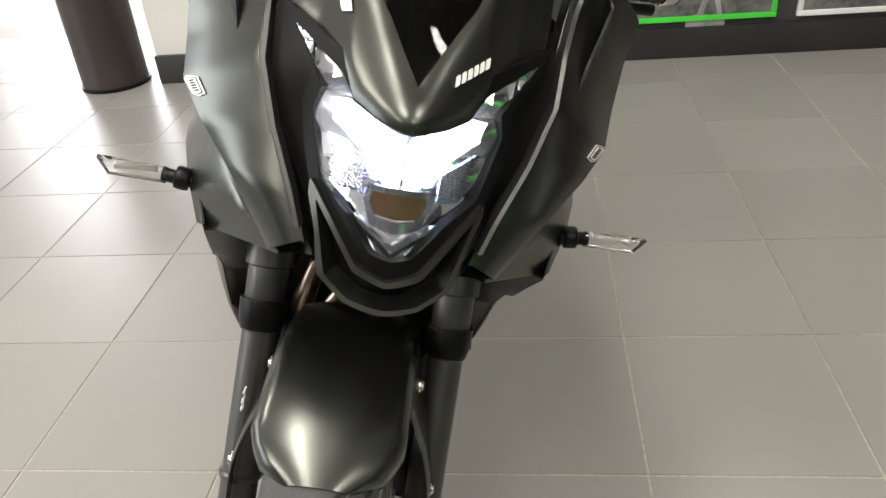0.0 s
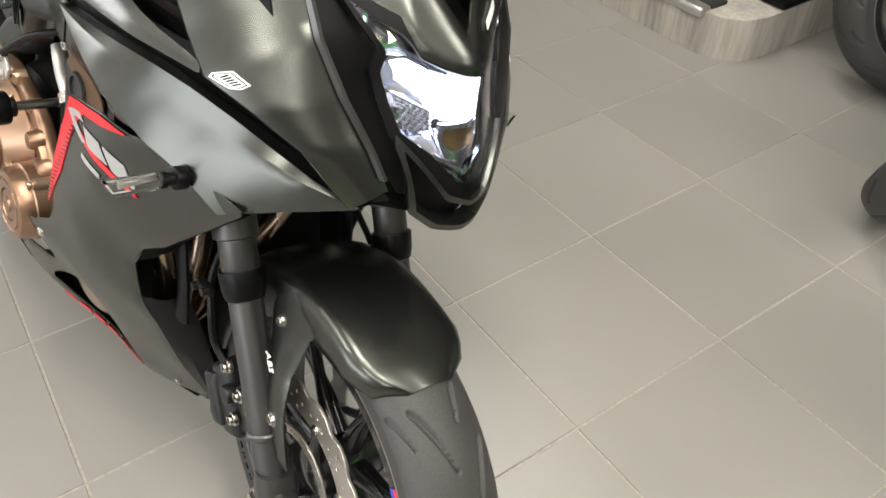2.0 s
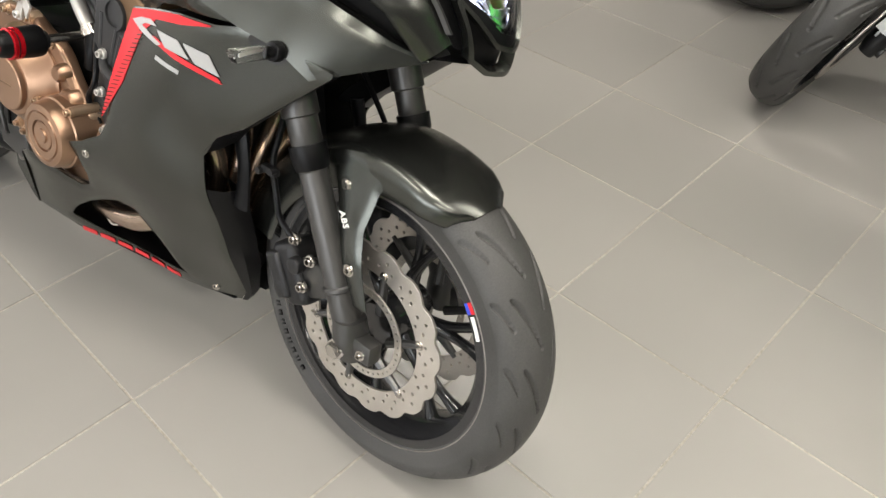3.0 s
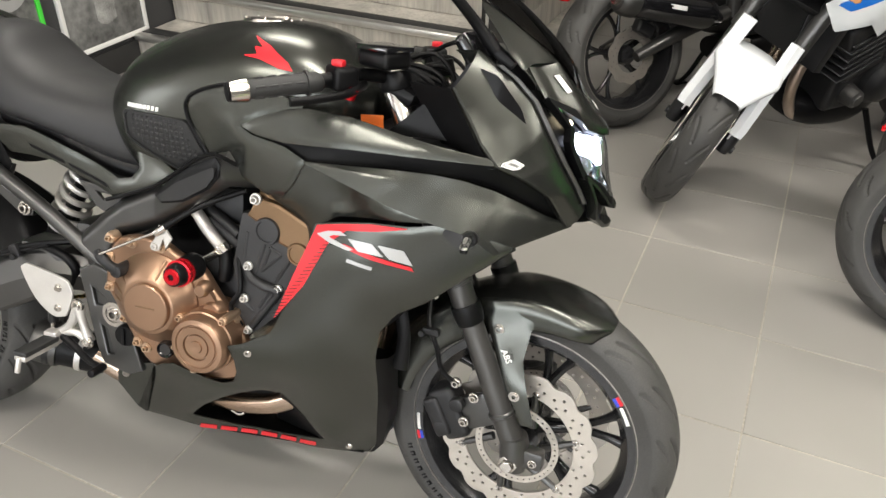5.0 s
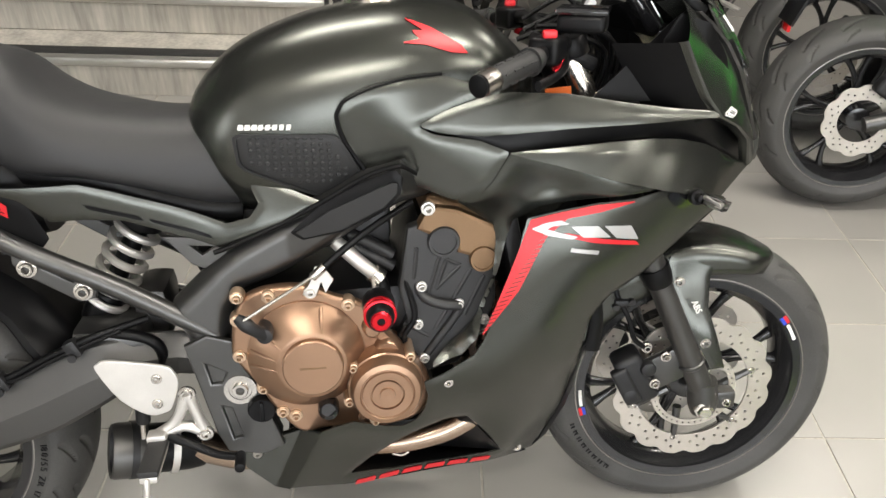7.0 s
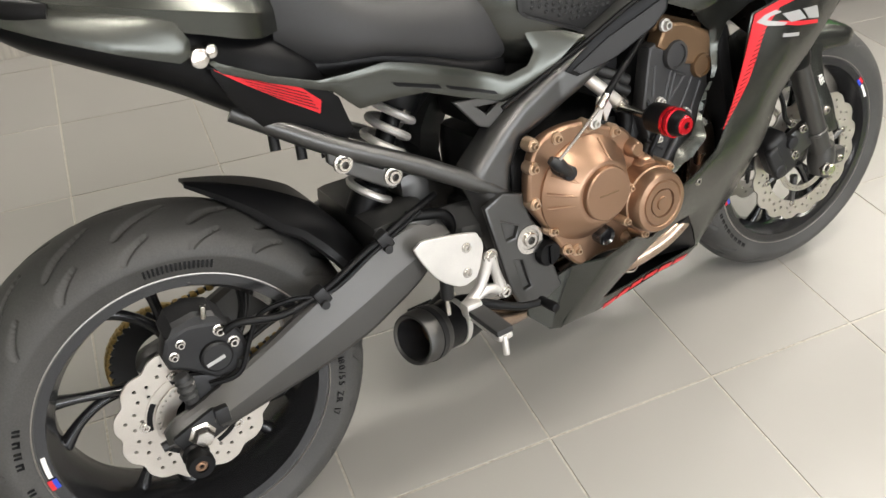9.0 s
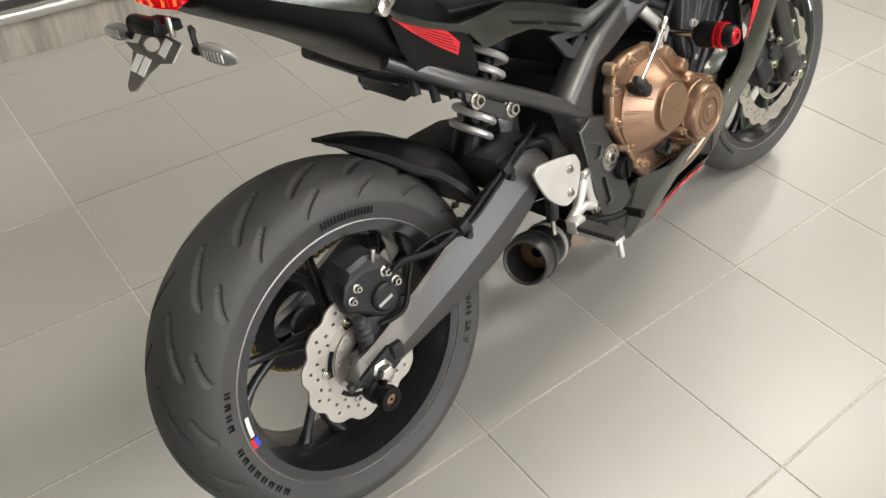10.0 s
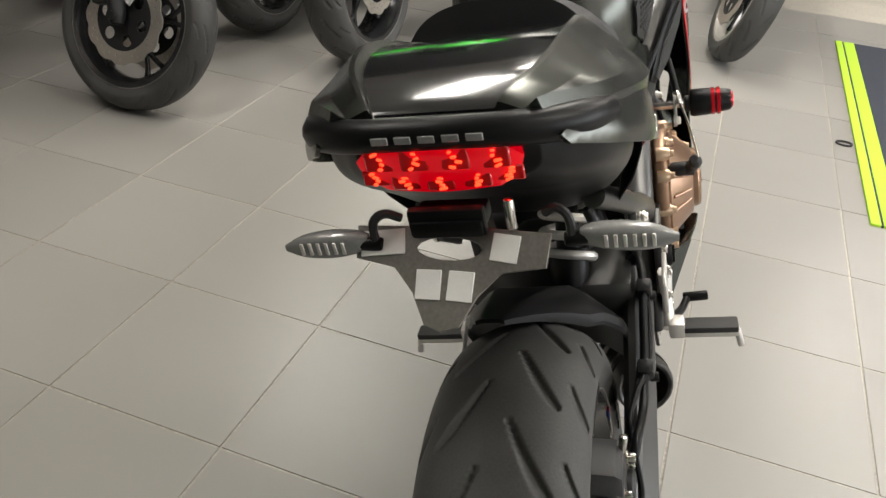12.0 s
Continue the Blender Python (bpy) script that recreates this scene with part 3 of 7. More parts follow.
def wheel(name, c, R, w, rimr, crown, slots, hubw, spoke, seed, tr, owner=None, full=True):
    e = new(name)
    e.parent = owner or bike
    ty = part("tyre", tr(tyre_geo(c, R, w, rimr, crown, slots, seed) if full else tyre_geo(c, R, w, rimr, crown, slots, seed, 900, 64)), M_tyre, e, "black sport tyre with slanted grooves", 120)
    hw = w * 0.437
    prof = [(rimr - 0.030, -hw * 0.55), (rimr - 0.016, -hw * 0.86), (rimr - 0.013, -hw), (rimr + 0.006, -hw * 1.02), (rimr + 0.009, -hw * 0.97), (rimr - 0.004, -hw * 0.86),
            (rimr - 0.022, -hw * 0.5), (rimr - 0.026, 0), (rimr - 0.022, hw * 0.5), (rimr - 0.004, hw * 0.86), (rimr + 0.009, hw * 0.97), (rimr + 0.006, hw * 1.02), (rimr - 0.013, hw), (rimr - 0.016, hw * 0.86), (rimr - 0.030, hw * 0.55), (rimr - 0.034, 0)]
    part("rim", tr(lathe(prof, 96, c, True)), spoke.get("rim", M_rim), e, "gloss black alloy rim" if full else "")
    part("rim_edge", tr(cat(*[lathe([(rimr + 0.0065, s * hw * 1.0), (rimr + 0.0070, s * hw * 1.045), (rimr + 0.0052, s * hw * 1.05), (rimr + 0.0047, s * hw * 1.02)], 96, c, True) for s in (-1, 1)])), M_dull, e, "thin machined rim edge")
    hub = lathe([(0.0, -hubw), (0.020, -hubw), (0.036, -hubw * 0.95), (0.042, -hubw * 0.6), (0.040, 0), (0.042, hubw * 0.6), (0.036, hubw * 0.95), (0.020, hubw), (0.0, hubw)], 32, c)
    part("hub", tr(hub), M_rim, e)
    for k in range(spoke["n"]):
        a = 2 * math.pi * (k + spoke.get("ph", 0)) / spoke["n"]
        for s in (-1, 1):
            pts, rad = [], []
            for j in range(7):
                q = j / 6
                r = 0.036 + (rimr - 0.030 - 0.036) * q
                aa = a + s * spoke["fork"] * (max(0.0, q - 0.30) / 0.70) ** 1.1 + spoke["sweep"] * q
                pts.append((c[0] + r * math.cos(aa), c[1] + s * 0.003, c[2] + r * math.sin(aa)))
                rad.append(0.0165 - 0.0080 * min(1.0, q / 0.55) + 0.004 * max(0.0, q - 0.8) / 0.2)
            part("spoke", tr(tube(pts, rad, 10, 3)), M_rim, e)
    # coloured rim stickers and unreadable sidewall lettering on both faces
    for s in (-1, 1) if full else ():
        for a0 in spoke["tape"]:
            for nm, m_, d0, d1 in (("red_tape", M_red, -0.08, 0), ("blue_tape", M_blue, -0.08, 0), ("white_tape", M_white, -0.27, -0.10)):
                rr = dict(red_tape=(rimr - 0.0034, rimr + 0.003), blue_tape=(rimr - 0.010, rimr - 0.0036), white_tape=(rimr - 0.007, rimr - 0.001))[nm]
                part(nm, tr(ring_sector(rr[0], rr[1], a0 + d0, a0 + d1, c, s * hw * 1.03, 0.0014)), m_, e)
        for a0, n_ in spoke["letters"]:
            bars = []
            for q in range(n_):
                b0 = a0 + q * 0.075
                for i_ in range(2):
                    bars.append(ring_sector(rimr + 0.020, rimr + 0.034, b0 + i_ * 0.028, b0 + i_ * 0.028 + 0.013, c, s * (w * 0.487), 0.0016, 1))
                bars.append(ring_sector(rimr + (0.020 if q % 2 else 0.031), rimr + (0.023 if q % 2 else 0.034), b0, b0 + 0.041, c, s * (w * 0.487), 0.0016, 2))
            ob = part("sidewall_lettering", tr(cat(*bars)), M_black, e, "raised unreadable lettering")
        bars = [ring_sector(rimr + 0.018, rimr + 0.030, spoke["ribs"] + q * 0.026, spoke["ribs"] + q * 0.026 + 0.013, c, s * (w * 0.487), 0.0016, 1) for q in range(16)]
        part("sidewall_ribs", tr(cat(*bars)), M_black, e, "row of short raised ribs")
    return e


fwheel = wheel("front_wheel", FW, 0.300, 0.120, 0.2235, 0.044, 17, 0.055, dict(n=6, fork=0.16, sweep=0.0, ph=0.25, tape=(0.70, 3.46), letters=((3.5, 8),), ribs=2.55), 3, steer)
rwheel = wheel("rear_wheel", RW, 0.317, 0.184, 0.2235, 0.058, 18, 0.075, dict(n=5, fork=0.22, sweep=0.42, ph=0.1, tape=(3.30, 0.40), letters=((0.05, 6), (2.78, 4), (3.20, 8)), ribs=1.20), 5, lambda g: g)



def arc_words(text, c, r, a0, y, size):
    """Raised letters round a wheel's right face, clockwise from the angle a0, their tops outward."""
    out, a = [], a0
    for ch in text:
        if ch != " ":
            m = Matrix(((math.sin(a), 0, math.cos(a), c[0] + r * math.cos(a)), (0, 1, 0, y), (-math.cos(a), 0, math.sin(a), c[2] + r * math.sin(a)), (0, 0, 0, 1)))
            out.append(xf(words(ch, size, 0.0008), m))
        a -= (0.36 if ch in "/ 1" else 0.62) * size * 1.15 / r
    return cat(*out)


part("size_lettering", arc_words("180/55 ZR 17", RW, 0.243, -0.05, -0.0905, 0.0165), M_black, rwheel, "raised tyre size lettering")

# brakes
for s in (-1, 1):
    d = part("front_brake_disc", steer(wave_disc(0.158, 0.112, FW, s * 0.072, 16)), M_disc, bike, "drilled steel wave brake disc")
    part("abs_ring", steer(moved(plate2(circle(FW[0], FW[2], 0.084, 60), [circle(FW[0], FW[2], 0.071, 60)] + [circle(FW[0] + 0.0775 * math.cos(2 * math.pi * q / 40), FW[2] + 0.0775 * math.sin(2 * math.pi * q / 40), 0.0028, 6) for q in range(40)], 0.003, 0.0004), 0, s * 0.079, 0)), M_disc, d)
    for q in range(6):
        a = 2 * math.pi * (q + 0.3) / 6
        p0, p1 = (FW[0] + 0.05 * math.cos(a - 0.3), s * 0.070, FW[2] + 0.05 * math.sin(a - 0.3)), (FW[0] + 0.118 * math.cos(a), s * 0.072, FW[2] + 0.118 * math.sin(a))
        part("disc_carrier_arm", steer(tube([p0, p1], [0.009, 0.006], 8, 1, True, False, 1.0)), M_frame, d)
        part("disc_button", steer(hexbolt((p1[0], s * 0.0745, p1[2]), 0.0065, s, 0.003)), M_steel, d)
rdisc = part("rear_brake_disc", wave_disc(0.120, 0.072, RW, -0.088, 12), M_disc, bike, "drilled steel wave brake disc")
part("abs_ring", moved(plate2(circle(0, RW[2], 0.062, 60), [circle(0, RW[2], 0.050, 60)] + [circle(0.056 * math.cos(2 * math.pi * q / 36), RW[2] + 0.056 * math.sin(2 * math.pi * q / 36), 0.0024, 6) for q in range(36)], 0.003, 0.0004), 0, -0.095, 0), M_disc, rdisc)
part("disc_carrier", lathe([(0.03, -0.086), (0.076, -0.086), (0.076, -0.092), (0.03, -0.092)], 48, RW, True), M_disc, rdisc)
for q in range(5):
    part("carrier_slot", ring_sector(0.0655, 0.0735, 1.2566 * q - 0.05, 1.2566 * q + 0.62, RW, -0.0925, 0.0014, 6), M_black, rdisc, "dark slot in the disc carrier")
    a = 2 * math.pi * (q + 0.4) / 5
    part("disc_button", hexbolt((0.076 * math.cos(a), -0.092, RW[2] + 0.076 * math.sin(a)), 0.007, -1, 0.004), M_steel, rdisc)
part("sprocket", moved(wave_disc(0.098, 0.055, (0, 0, RW[2]), 0.098, 40, 0.006, False), 0, 0, 0), M_dark, bike)
chain_path = [(0.098 * math.cos(a), RW[2] + 0.098 * math.sin(a)) for a in [radians(q) for q in range(70, 291, 5)]] + [(0.034 + 0.546 * q / 36, 0.224 + 0.166 * q / 36) for q in range(1, 37)] + [(0.588, 0.43)] + [(0.576 - 0.54 * q / 36, 0.470 - 0.062 * q / 36) for q in range(36)]
chain = part("drive_chain", tube([(x, 0.104, z) for x, z in chain_path[::3]], 0.004, 6, 2, True, True, 1.2), M_dark, bike, "gold drive chain")
for q in range(len(chain_path)):
    (x0, z0), (x1, z1) = chain_path[q], chain_path[(q + 1) % len(chain_path)]
    if math.hypot(x1 - x0, z1 - z0) < 0.03:
        part("chain_link", box(((x0 + x1) / 2, 0.104, (z0 + z1) / 2), (0.0125, 0.018 if q % 2 else 0.014, 0.0095), 0.003, Matrix.Rotation(-math.atan2(z1 - z0, x1 - x0), 4, "Y"), 1), M_chain, chain)

SETTLE[0] = settle_body
# fork, mudguard, front brake parts
for s in (-1, 1):
    ft, fb = np.array((1.235, s * 0.115, 0.80)), np.array((1.452, s * 0.115, 0.325))
    d = fb - ft
    fk = part("fork_leg", steer(cat(tube([ft, ft + d * 0.30, ft + d * 0.34, ft + d * 0.345, ft + d * 0.50, ft + d * 0.505, fb], [0.029, 0.029, 0.029, 0.0245, 0.0245, 0.0225, 0.0235], 24, 1))), M_swing, bike, "black telescopic fork leg")
    part("dust_seal", steer(tube([ft + d * 0.425, ft + d * 0.43, ft + d * 0.475, ft + d * 0.50], [0.0290, 0.0294, 0.0285, 0.0255], 24, 1)), M_black, fk)
    part("fork_ring", steer(tube([ft + d * 0.86, ft + d * 0.865, ft + d * 0.875, ft + d * 0.88], [0.024, 0.0265, 0.0265, 0.024], 24, 1)), M_frame, fk)
    part("axle_clamp", steer(cat(tube([(1.452, s * 0.115, 0.345), (1.458, s * 0.112, 0.30), (1.46, s * 0.11, 0.268)], [0.026, 0.030, 0.022], 16, 4), box((1.49, s * 0.115, 0.305), (0.05, 0.03, 0.04), 0.008))), M_frame, fk)
    part("axle_nut", steer(lathe([(0.0, s * 0.150), (0.012, s * 0.150), (0.0145, s * 0.147), (0.0145, s * 0.141), (0.019, s * 0.140), (0.019, s * 0.130)], 6 if s < 0 else 24, (1.452, 0, 0.290))), M_steel, fk, "bright axle bolt")
    part("pinch_bolt", steer(hexbolt((1.497, s * 0.131, 0.302), 0.007, s, 0.006)), M_steel, fk)
    # caliper behind the leg
    cp = part("front_caliper", steer(cat(box((1.318, s * 0.102, 0.355), (0.058, 0.055, 0.115), 0.016, Matrix.Rotation(radians(-28), 4, "Y"), 3), box((1.296, s * 0.126, 0.345), (0.034, 0.02, 0.085), 0.008, Matrix.Rotation(radians(-28), 4, "Y"), 3), rod((1.335, s * 0.12, 0.385), (1.335, s * 0.137, 0.385), 0.015, 16, 0.003), rod((1.305, s * 0.12, 0.325), (1.305, s * 0.137, 0.325), 0.015, 16, 0.003))), M_dark, bike, "dark two-piston brake caliper")
    part("caliper_mount", steer(box((1.375, s * 0.112, 0.375), (0.07, 0.016, 0.07), 0.006, Matrix.Rotation(radians(-28), 4, "Y"))), M_frame, cp)
    for bx, bz in ((1.368, 0.410), (1.352, 0.350), (1.328, 0.432)):
        part("caliper_bolt", steer(hexbolt((bx, s * 0.128, bz), 0.0085, s, 0.008)), M_steel, cp)
    part("brake_hose", steer(tube([(1.335, s * 0.125, 0.425), (1.300, s * 0.135, 0.455), (1.285, s * 0.135, 0.50), (1.262, s * 0.125, 0.545), (1.25, s * 0.10, 0.60), (1.22, s * 0.07, 0.68)], 0.0052, 8, 6)), M_black, cp, "black braided brake hose")
    part("hose_clip", steer(cat(box((1.272, s * 0.138, 0.535), (0.035, 0.012, 0.012), 0.003), rod((1.255, s * 0.14, 0.53), (1.255, s * 0.15, 0.53), 0.006), rod((1.285, s * 0.14, 0.54), (1.285, s * 0.15, 0.54), 0.006))), M_dark, cp)

mudg = []
for i in range(29):
    k = i / 28
    a = radians(63 + 105 * k)
    R_ = 0.314 + 0.020 * min(1, k * 3.0) - 0.006 * math.sin(k * 3)
    half = 0.080 * min(1.0, 0.45 + 0.55 * (k / 0.10) ** 0.5) if k < 0.10 else 0.080
    drop = 0.020 + 0.045 * min(1, k * 2.5)
    ring = []
    for j in range(25):
        s = -1 + 2 * j / 24
        y = half * math.copysign(min(1, abs(s) * 1.3) ** 0.9, s)
        r = R_ - 0.015 * min(1, abs(s) * 1.2) ** 2.2 - drop * max(0, abs(s) - 0.70) / 0.30
        ring.append((FW[0] + r * math.cos(a), y, FW[2] + r * math.sin(a)))
    mudg.append(ring)
inner = [[(FW[0] + (p[0] - FW[0]) * 0.988, p[1] * 0.96, FW[2] + (p[2] - FW[2]) * 0.988) for p in q] for q in mudg]
rings = [q + list(reversed(w)) for q, w in zip(mudg, inner)]
mg = part("front_mudguard", steer(loft(rings)), M_paint, bike, "matt dark front mudguard", 60)
hM = tps([(1.40, 0.55, 0.088), (1.47, 0.55, 0.086), (1.42, 0.45, 0.118), (1.47, 0.45, 0.118), (1.46, 0.375, 0.122), (1.38, 0.60, 0.082)])
mside = [(1.372, 0.60), (1.43, 0.61), (1.475, 0.595), (1.452, 0.558), (1.448, 0.50), (1.488, 0.375), (1.462, 0.372), (1.415, 0.46), (1.368, 0.555)]
for fl in (False, True):
    g = skin(mside, hM, (), 0.006, 0.004)
    st = part("mudguard_stay", steer(flip(g) if fl else g), M_paint, mg, "mudguard side stay bolted to the fork")
    for bx, bz in ((1.392, 0.549), (1.444, 0.432)):
        y = float(hM(np.array([bx]), np.array([bz]))[0]) * (1 if fl else -1)
        part("stay_bolt", steer(hexbolt((bx, y, bz), 0.0085, 1 if fl else -1, 0.004)), M_steel, st)
lab = words("ABS", 0.017)
part("abs_lettering", steer(xf(lab, Matrix.Translation((1.408, -0.1155, 0.520)) @ Matrix.Rotation(radians(62), 4, "Y") @ Matrix.Rotation(radians(0), 4, "X"))), M_white, mg, "small white ABS lettering")

SETTLE[0] = None
# ---- bodywork sheets: (x, z, distance from the centre plane) ----
H_side = tps([(1.07, 0.715, 0.225), (1.18, 0.739, 0.232), (1.29, 0.75, 0.224), (1.35, 0.74, 0.208), (1.42, 0.722, 0.186), (1.05, 0.62, 0.232), (1.16, 0.65, 0.238), (1.26, 0.66, 0.22), (1.34, 0.652, 0.192), (1.0, 0.52, 0.23), (1.1, 0.53, 0.23), (1.19, 0.53, 0.2), (0.947, 0.438, 0.226), (1.03, 0.42, 0.212), (1.1, 0.43, 0.202), (1.168, 0.44, 0.185), (0.86, 0.375, 0.212), (0.776, 0.381, 0.233), (0.99, 0.333, 0.168), (1.09, 0.33, 0.158), (1.185, 0.383, 0.148), (1.19, 0.3, 0.106), (1.16, 0.22, 0.066), (1.105, 0.192, 0.076), (1.135, 0.16, 0.042), (1.068, 0.217, 0.114), (1.0, 0.25, 0.13), (0.9, 0.213, 0.122), (0.78, 0.207, 0.143), (0.66, 0.21, 0.155), (0.7, 0.345, 0.204), (0.86, 0.3, 0.172), (0.75, 0.265, 0.176)])
o_side = [(1.073, 0.716), (1.125, 0.728), (1.179, 0.737), (1.248, 0.740), (1.290, 0.749), (1.343, 0.742), (1.422, 0.720), (1.380, 0.684), (1.342, 0.652), (1.278, 0.597), (1.228, 0.566), (1.196, 0.522), (1.188, 0.46), (1.186, 0.40), (1.181, 0.34), (1.174, 0.289), (1.158, 0.193), (1.140, 0.164), (1.114, 0.163), (1.064, 0.175), (0.970, 0.182), (0.862, 0.178), (0.771, 0.188), (0.715, 0.199), (0.667, 0.203), (0.731, 0.353), (0.759, 0.371), (0.788, 0.381), (0.815, 0.366), (0.844, 0.347), (0.872, 0.336), (0.897, 0.347), (0.911, 0.377), (0.914, 0.411), (0.906, 0.444), (0.938, 0.456), (0.961, 0.470), (0.990, 0.486), (1.005, 0.51), (1.02, 0.55), (1.05, 0.63)]
o_open = [(0.776, 0.222), (0.814, 0.260), (0.860, 0.291), (0.906, 0.315), (0.951, 0.333), (0.990, 0.331), (1.029, 0.278), (1.066, 0.216), (0.970, 0.204), (0.861, 0.205)]
o_red = [(1.078, 0.715), (1.125, 0.726), (1.179, 0.735), (1.250, 0.738), (1.19, 0.724), (1.135, 0.716), (1.125, 0.706), (1.105, 0.690), (1.098, 0.678), (1.06, 0.60), (1.0, 0.520), (1.022, 0.572)]
o_red2 = [(1.118, 0.690), (1.18, 0.674), (1.260, 0.661), (1.252, 0.669), (1.19, 0.680), (1.135, 0.692)]
o_c = [(1.079, 0.700), (1.100, 0.709), (1.124, 0.713), (1.138, 0.707), (1.112, 0.704), (1.103, 0.699), (1.120, 0.694), (1.152, 0.686), (1.143, 0.682), (1.105, 0.689)]
o_b = [(1.140, 0.7030), (1.184, 0.7015), (1.206, 0.6815), (1.160, 0.6845)]
o_r = [(1.194, 0.7010), (1.240, 0.6975), (1.256, 0.6720), (1.216, 0.6790)]
o_small = [(1.142, 0.668), (1.188, 0.660), (1.186, 0.654), (1.140, 0.662)]
o_strip = [(0.907, 0.862), (0.949, 0.884), (1.0, 0.902), (1.042, 0.910), (1.129, 0.907), (1.218, 0.892), (1.30, 0.880), (1.371, 0.872), (1.376, 0.863), (1.25, 0.861), (1.131, 0.857), (1.0, 0.846), (0.941, 0.851)]
H_strip = tps([(0.907, 0.862, 0.198), (0.95, 0.884, 0.200), (1.04, 0.91, 0.208), (1.13, 0.907, 0.215), (1.22, 0.889, 0.223), (1.37, 0.872, 0.217), (1.376, 0.863, 0.221), (1.25, 0.861, 0.236), (1.13, 0.857, 0.233), (1.0, 0.846, 0.214), (0.94, 0.851, 0.204), (1.1, 0.88, 0.224)])
o_band = [(0.945, 0.853), (1.0, 0.849), (1.131, 0.862), (1.25, 0.867), (1.38, 0.871), (1.424, 0.850), (1.47, 0.815), (1.515, 0.762), (1.49, 0.748), (1.455, 0.764), (1.414, 0.786), (1.375, 0.806), (1.325, 0.817), (1.276, 0.825), (1.205, 0.825), (1.131, 0.819), (1.044, 0.815), (0.985, 0.835)]
H_band = tps([(0.95, 0.851, 0.196), (1.04, 0.85, 0.205), (1.04, 0.82, 0.209), (1.2, 0.86, 0.212), (1.2, 0.83, 0.206), (1.3, 0.86, 0.202), (1.3, 0.825, 0.190), (1.38, 0.865, 0.176), (1.375, 0.81, 0.162), (1.42, 0.84, 0.146), (1.414, 0.79, 0.138), (1.47, 0.80, 0.106), (1.457, 0.768, 0.110), (1.51, 0.755, 0.074)])
o_shroud = [(0.790, 0.876), (0.795, 0.889), (0.804, 0.900), (0.838, 0.916), (0.889, 0.929), (0.946, 0.934), (1.005, 0.918), (1.04, 0.910), (0.995, 0.899), (0.949, 0.882), (0.907, 0.860), (0.932, 0.848), (1.0, 0.838), (1.045, 0.820), (1.020, 0.775), (1.003, 0.755), (0.962, 0.742), (0.905, 0.765), (0.860, 0.777), (0.831, 0.788), (0.812, 0.818), (0.796, 0.848)]
H_shroud = tps([(0.790, 0.876, 0.182), (0.804, 0.900, 0.184), (0.838, 0.916, 0.186), (0.889, 0.929, 0.187), (0.946, 0.934, 0.186), (1.04, 0.91, 0.205), (0.907, 0.86, 0.197), (1.0, 0.84, 0.207), (1.045, 0.82, 0.216), (1.003, 0.755, 0.206), (0.962, 0.742, 0.194), (0.84, 0.796, 0.170), (0.82, 0.87, 0.180), (0.92, 0.80, 0.194)])
o_duct = [(0.964, 0.741), (1.006, 0.754), (1.022, 0.774), (1.047, 0.818), (1.11, 0.801), (1.179, 0.780), (1.235, 0.763), (1.288, 0.752), (1.18, 0.742), (1.10, 0.726), (1.06, 0.70), (1.043, 0.64), (1.020, 0.560), (1.002, 0.505), (0.975, 0.468), (0.940, 0.452), (0.915, 0.442), (0.945, 0.47), (0.975, 0.50), (1.005, 0.535), (1.027, 0.60), (1.035, 0.66), (1.030, 0.69), (1.0, 0.712)]
H_duct = tps([(0.964, 0.741, 0.190), (1.006, 0.754, 0.204), (1.047, 0.818, 0.216), (1.18, 0.78, 0.232), (1.12, 0.76, 0.196), (1.235, 0.763, 0.232), (1.288, 0.752, 0.224), (1.10, 0.726, 0.196), (1.06, 0.70, 0.182), (1.043, 0.62, 0.186), (1.0, 0.50, 0.198), (0.92, 0.444, 0.188), (1.035, 0.66, 0.166), (1.005, 0.535, 0.166), (0.96, 0.48, 0.166), (1.0, 0.712, 0.174)])
# nose cowl: rows from the top to the tip, each with its outer and inner point on the right side
COWL = [((1.303, 0.236, 0.981), (1.318, 0.168, 1.035)), ((1.328, 0.2255, 0.939), (1.376, 0.146, 0.994)), ((1.353, 0.220, 0.896), (1.410, 0.138, 0.962)), ((1.382, 0.216, 0.862), (1.438, 0.136, 0.918)), ((1.424, 0.190, 0.842), (1.466, 0.119, 0.868)), ((1.465, 0.154, 0.812), (1.494, 0.096, 0.820)), ((1.497, 0.109, 0.754), (1.515, 0.080, 0.778))]


def steps(pts, n):
    """Points along a broken line, n to each leg."""
    P = [np.array(p, float) for p in pts]
    return [P[i] + (P[i + 1] - P[i]) * (j / n) for i in range(len(P) - 1) for j in range(n)] + [P[-1]]


COWL_O, COWL_I = steps([c[0] for c in COWL], 6), steps([c[1] for c in COWL], 6)


def cowl_at(s, c, lift=0.0):
    """A point of the right cowl: s rows down from the top, c from the outer edge (0) to the inner lip (1)."""
    i = min(max(s * 6, 0), len(COWL_O) - 1.001)
    k, f = int(i), i - int(i)
    o, n = COWL_O[k] * (1 - f) + COWL_O[k + 1] * f, COWL_I[k] * (1 - f) + COWL_I[k + 1] * f
    p = o + (n - o) * c
    b = 4 * c * (1 - c) * 0.006 + lift
    return (p[0] + b * 0.75, -(p[1] + b * 0.6), p[2] + b * 0.2)


def cowl_sticker(s, c, lift=0.0):
    return cowl_at(2.97 + (s - 2.98) * 0.60, c * 1.25, lift)


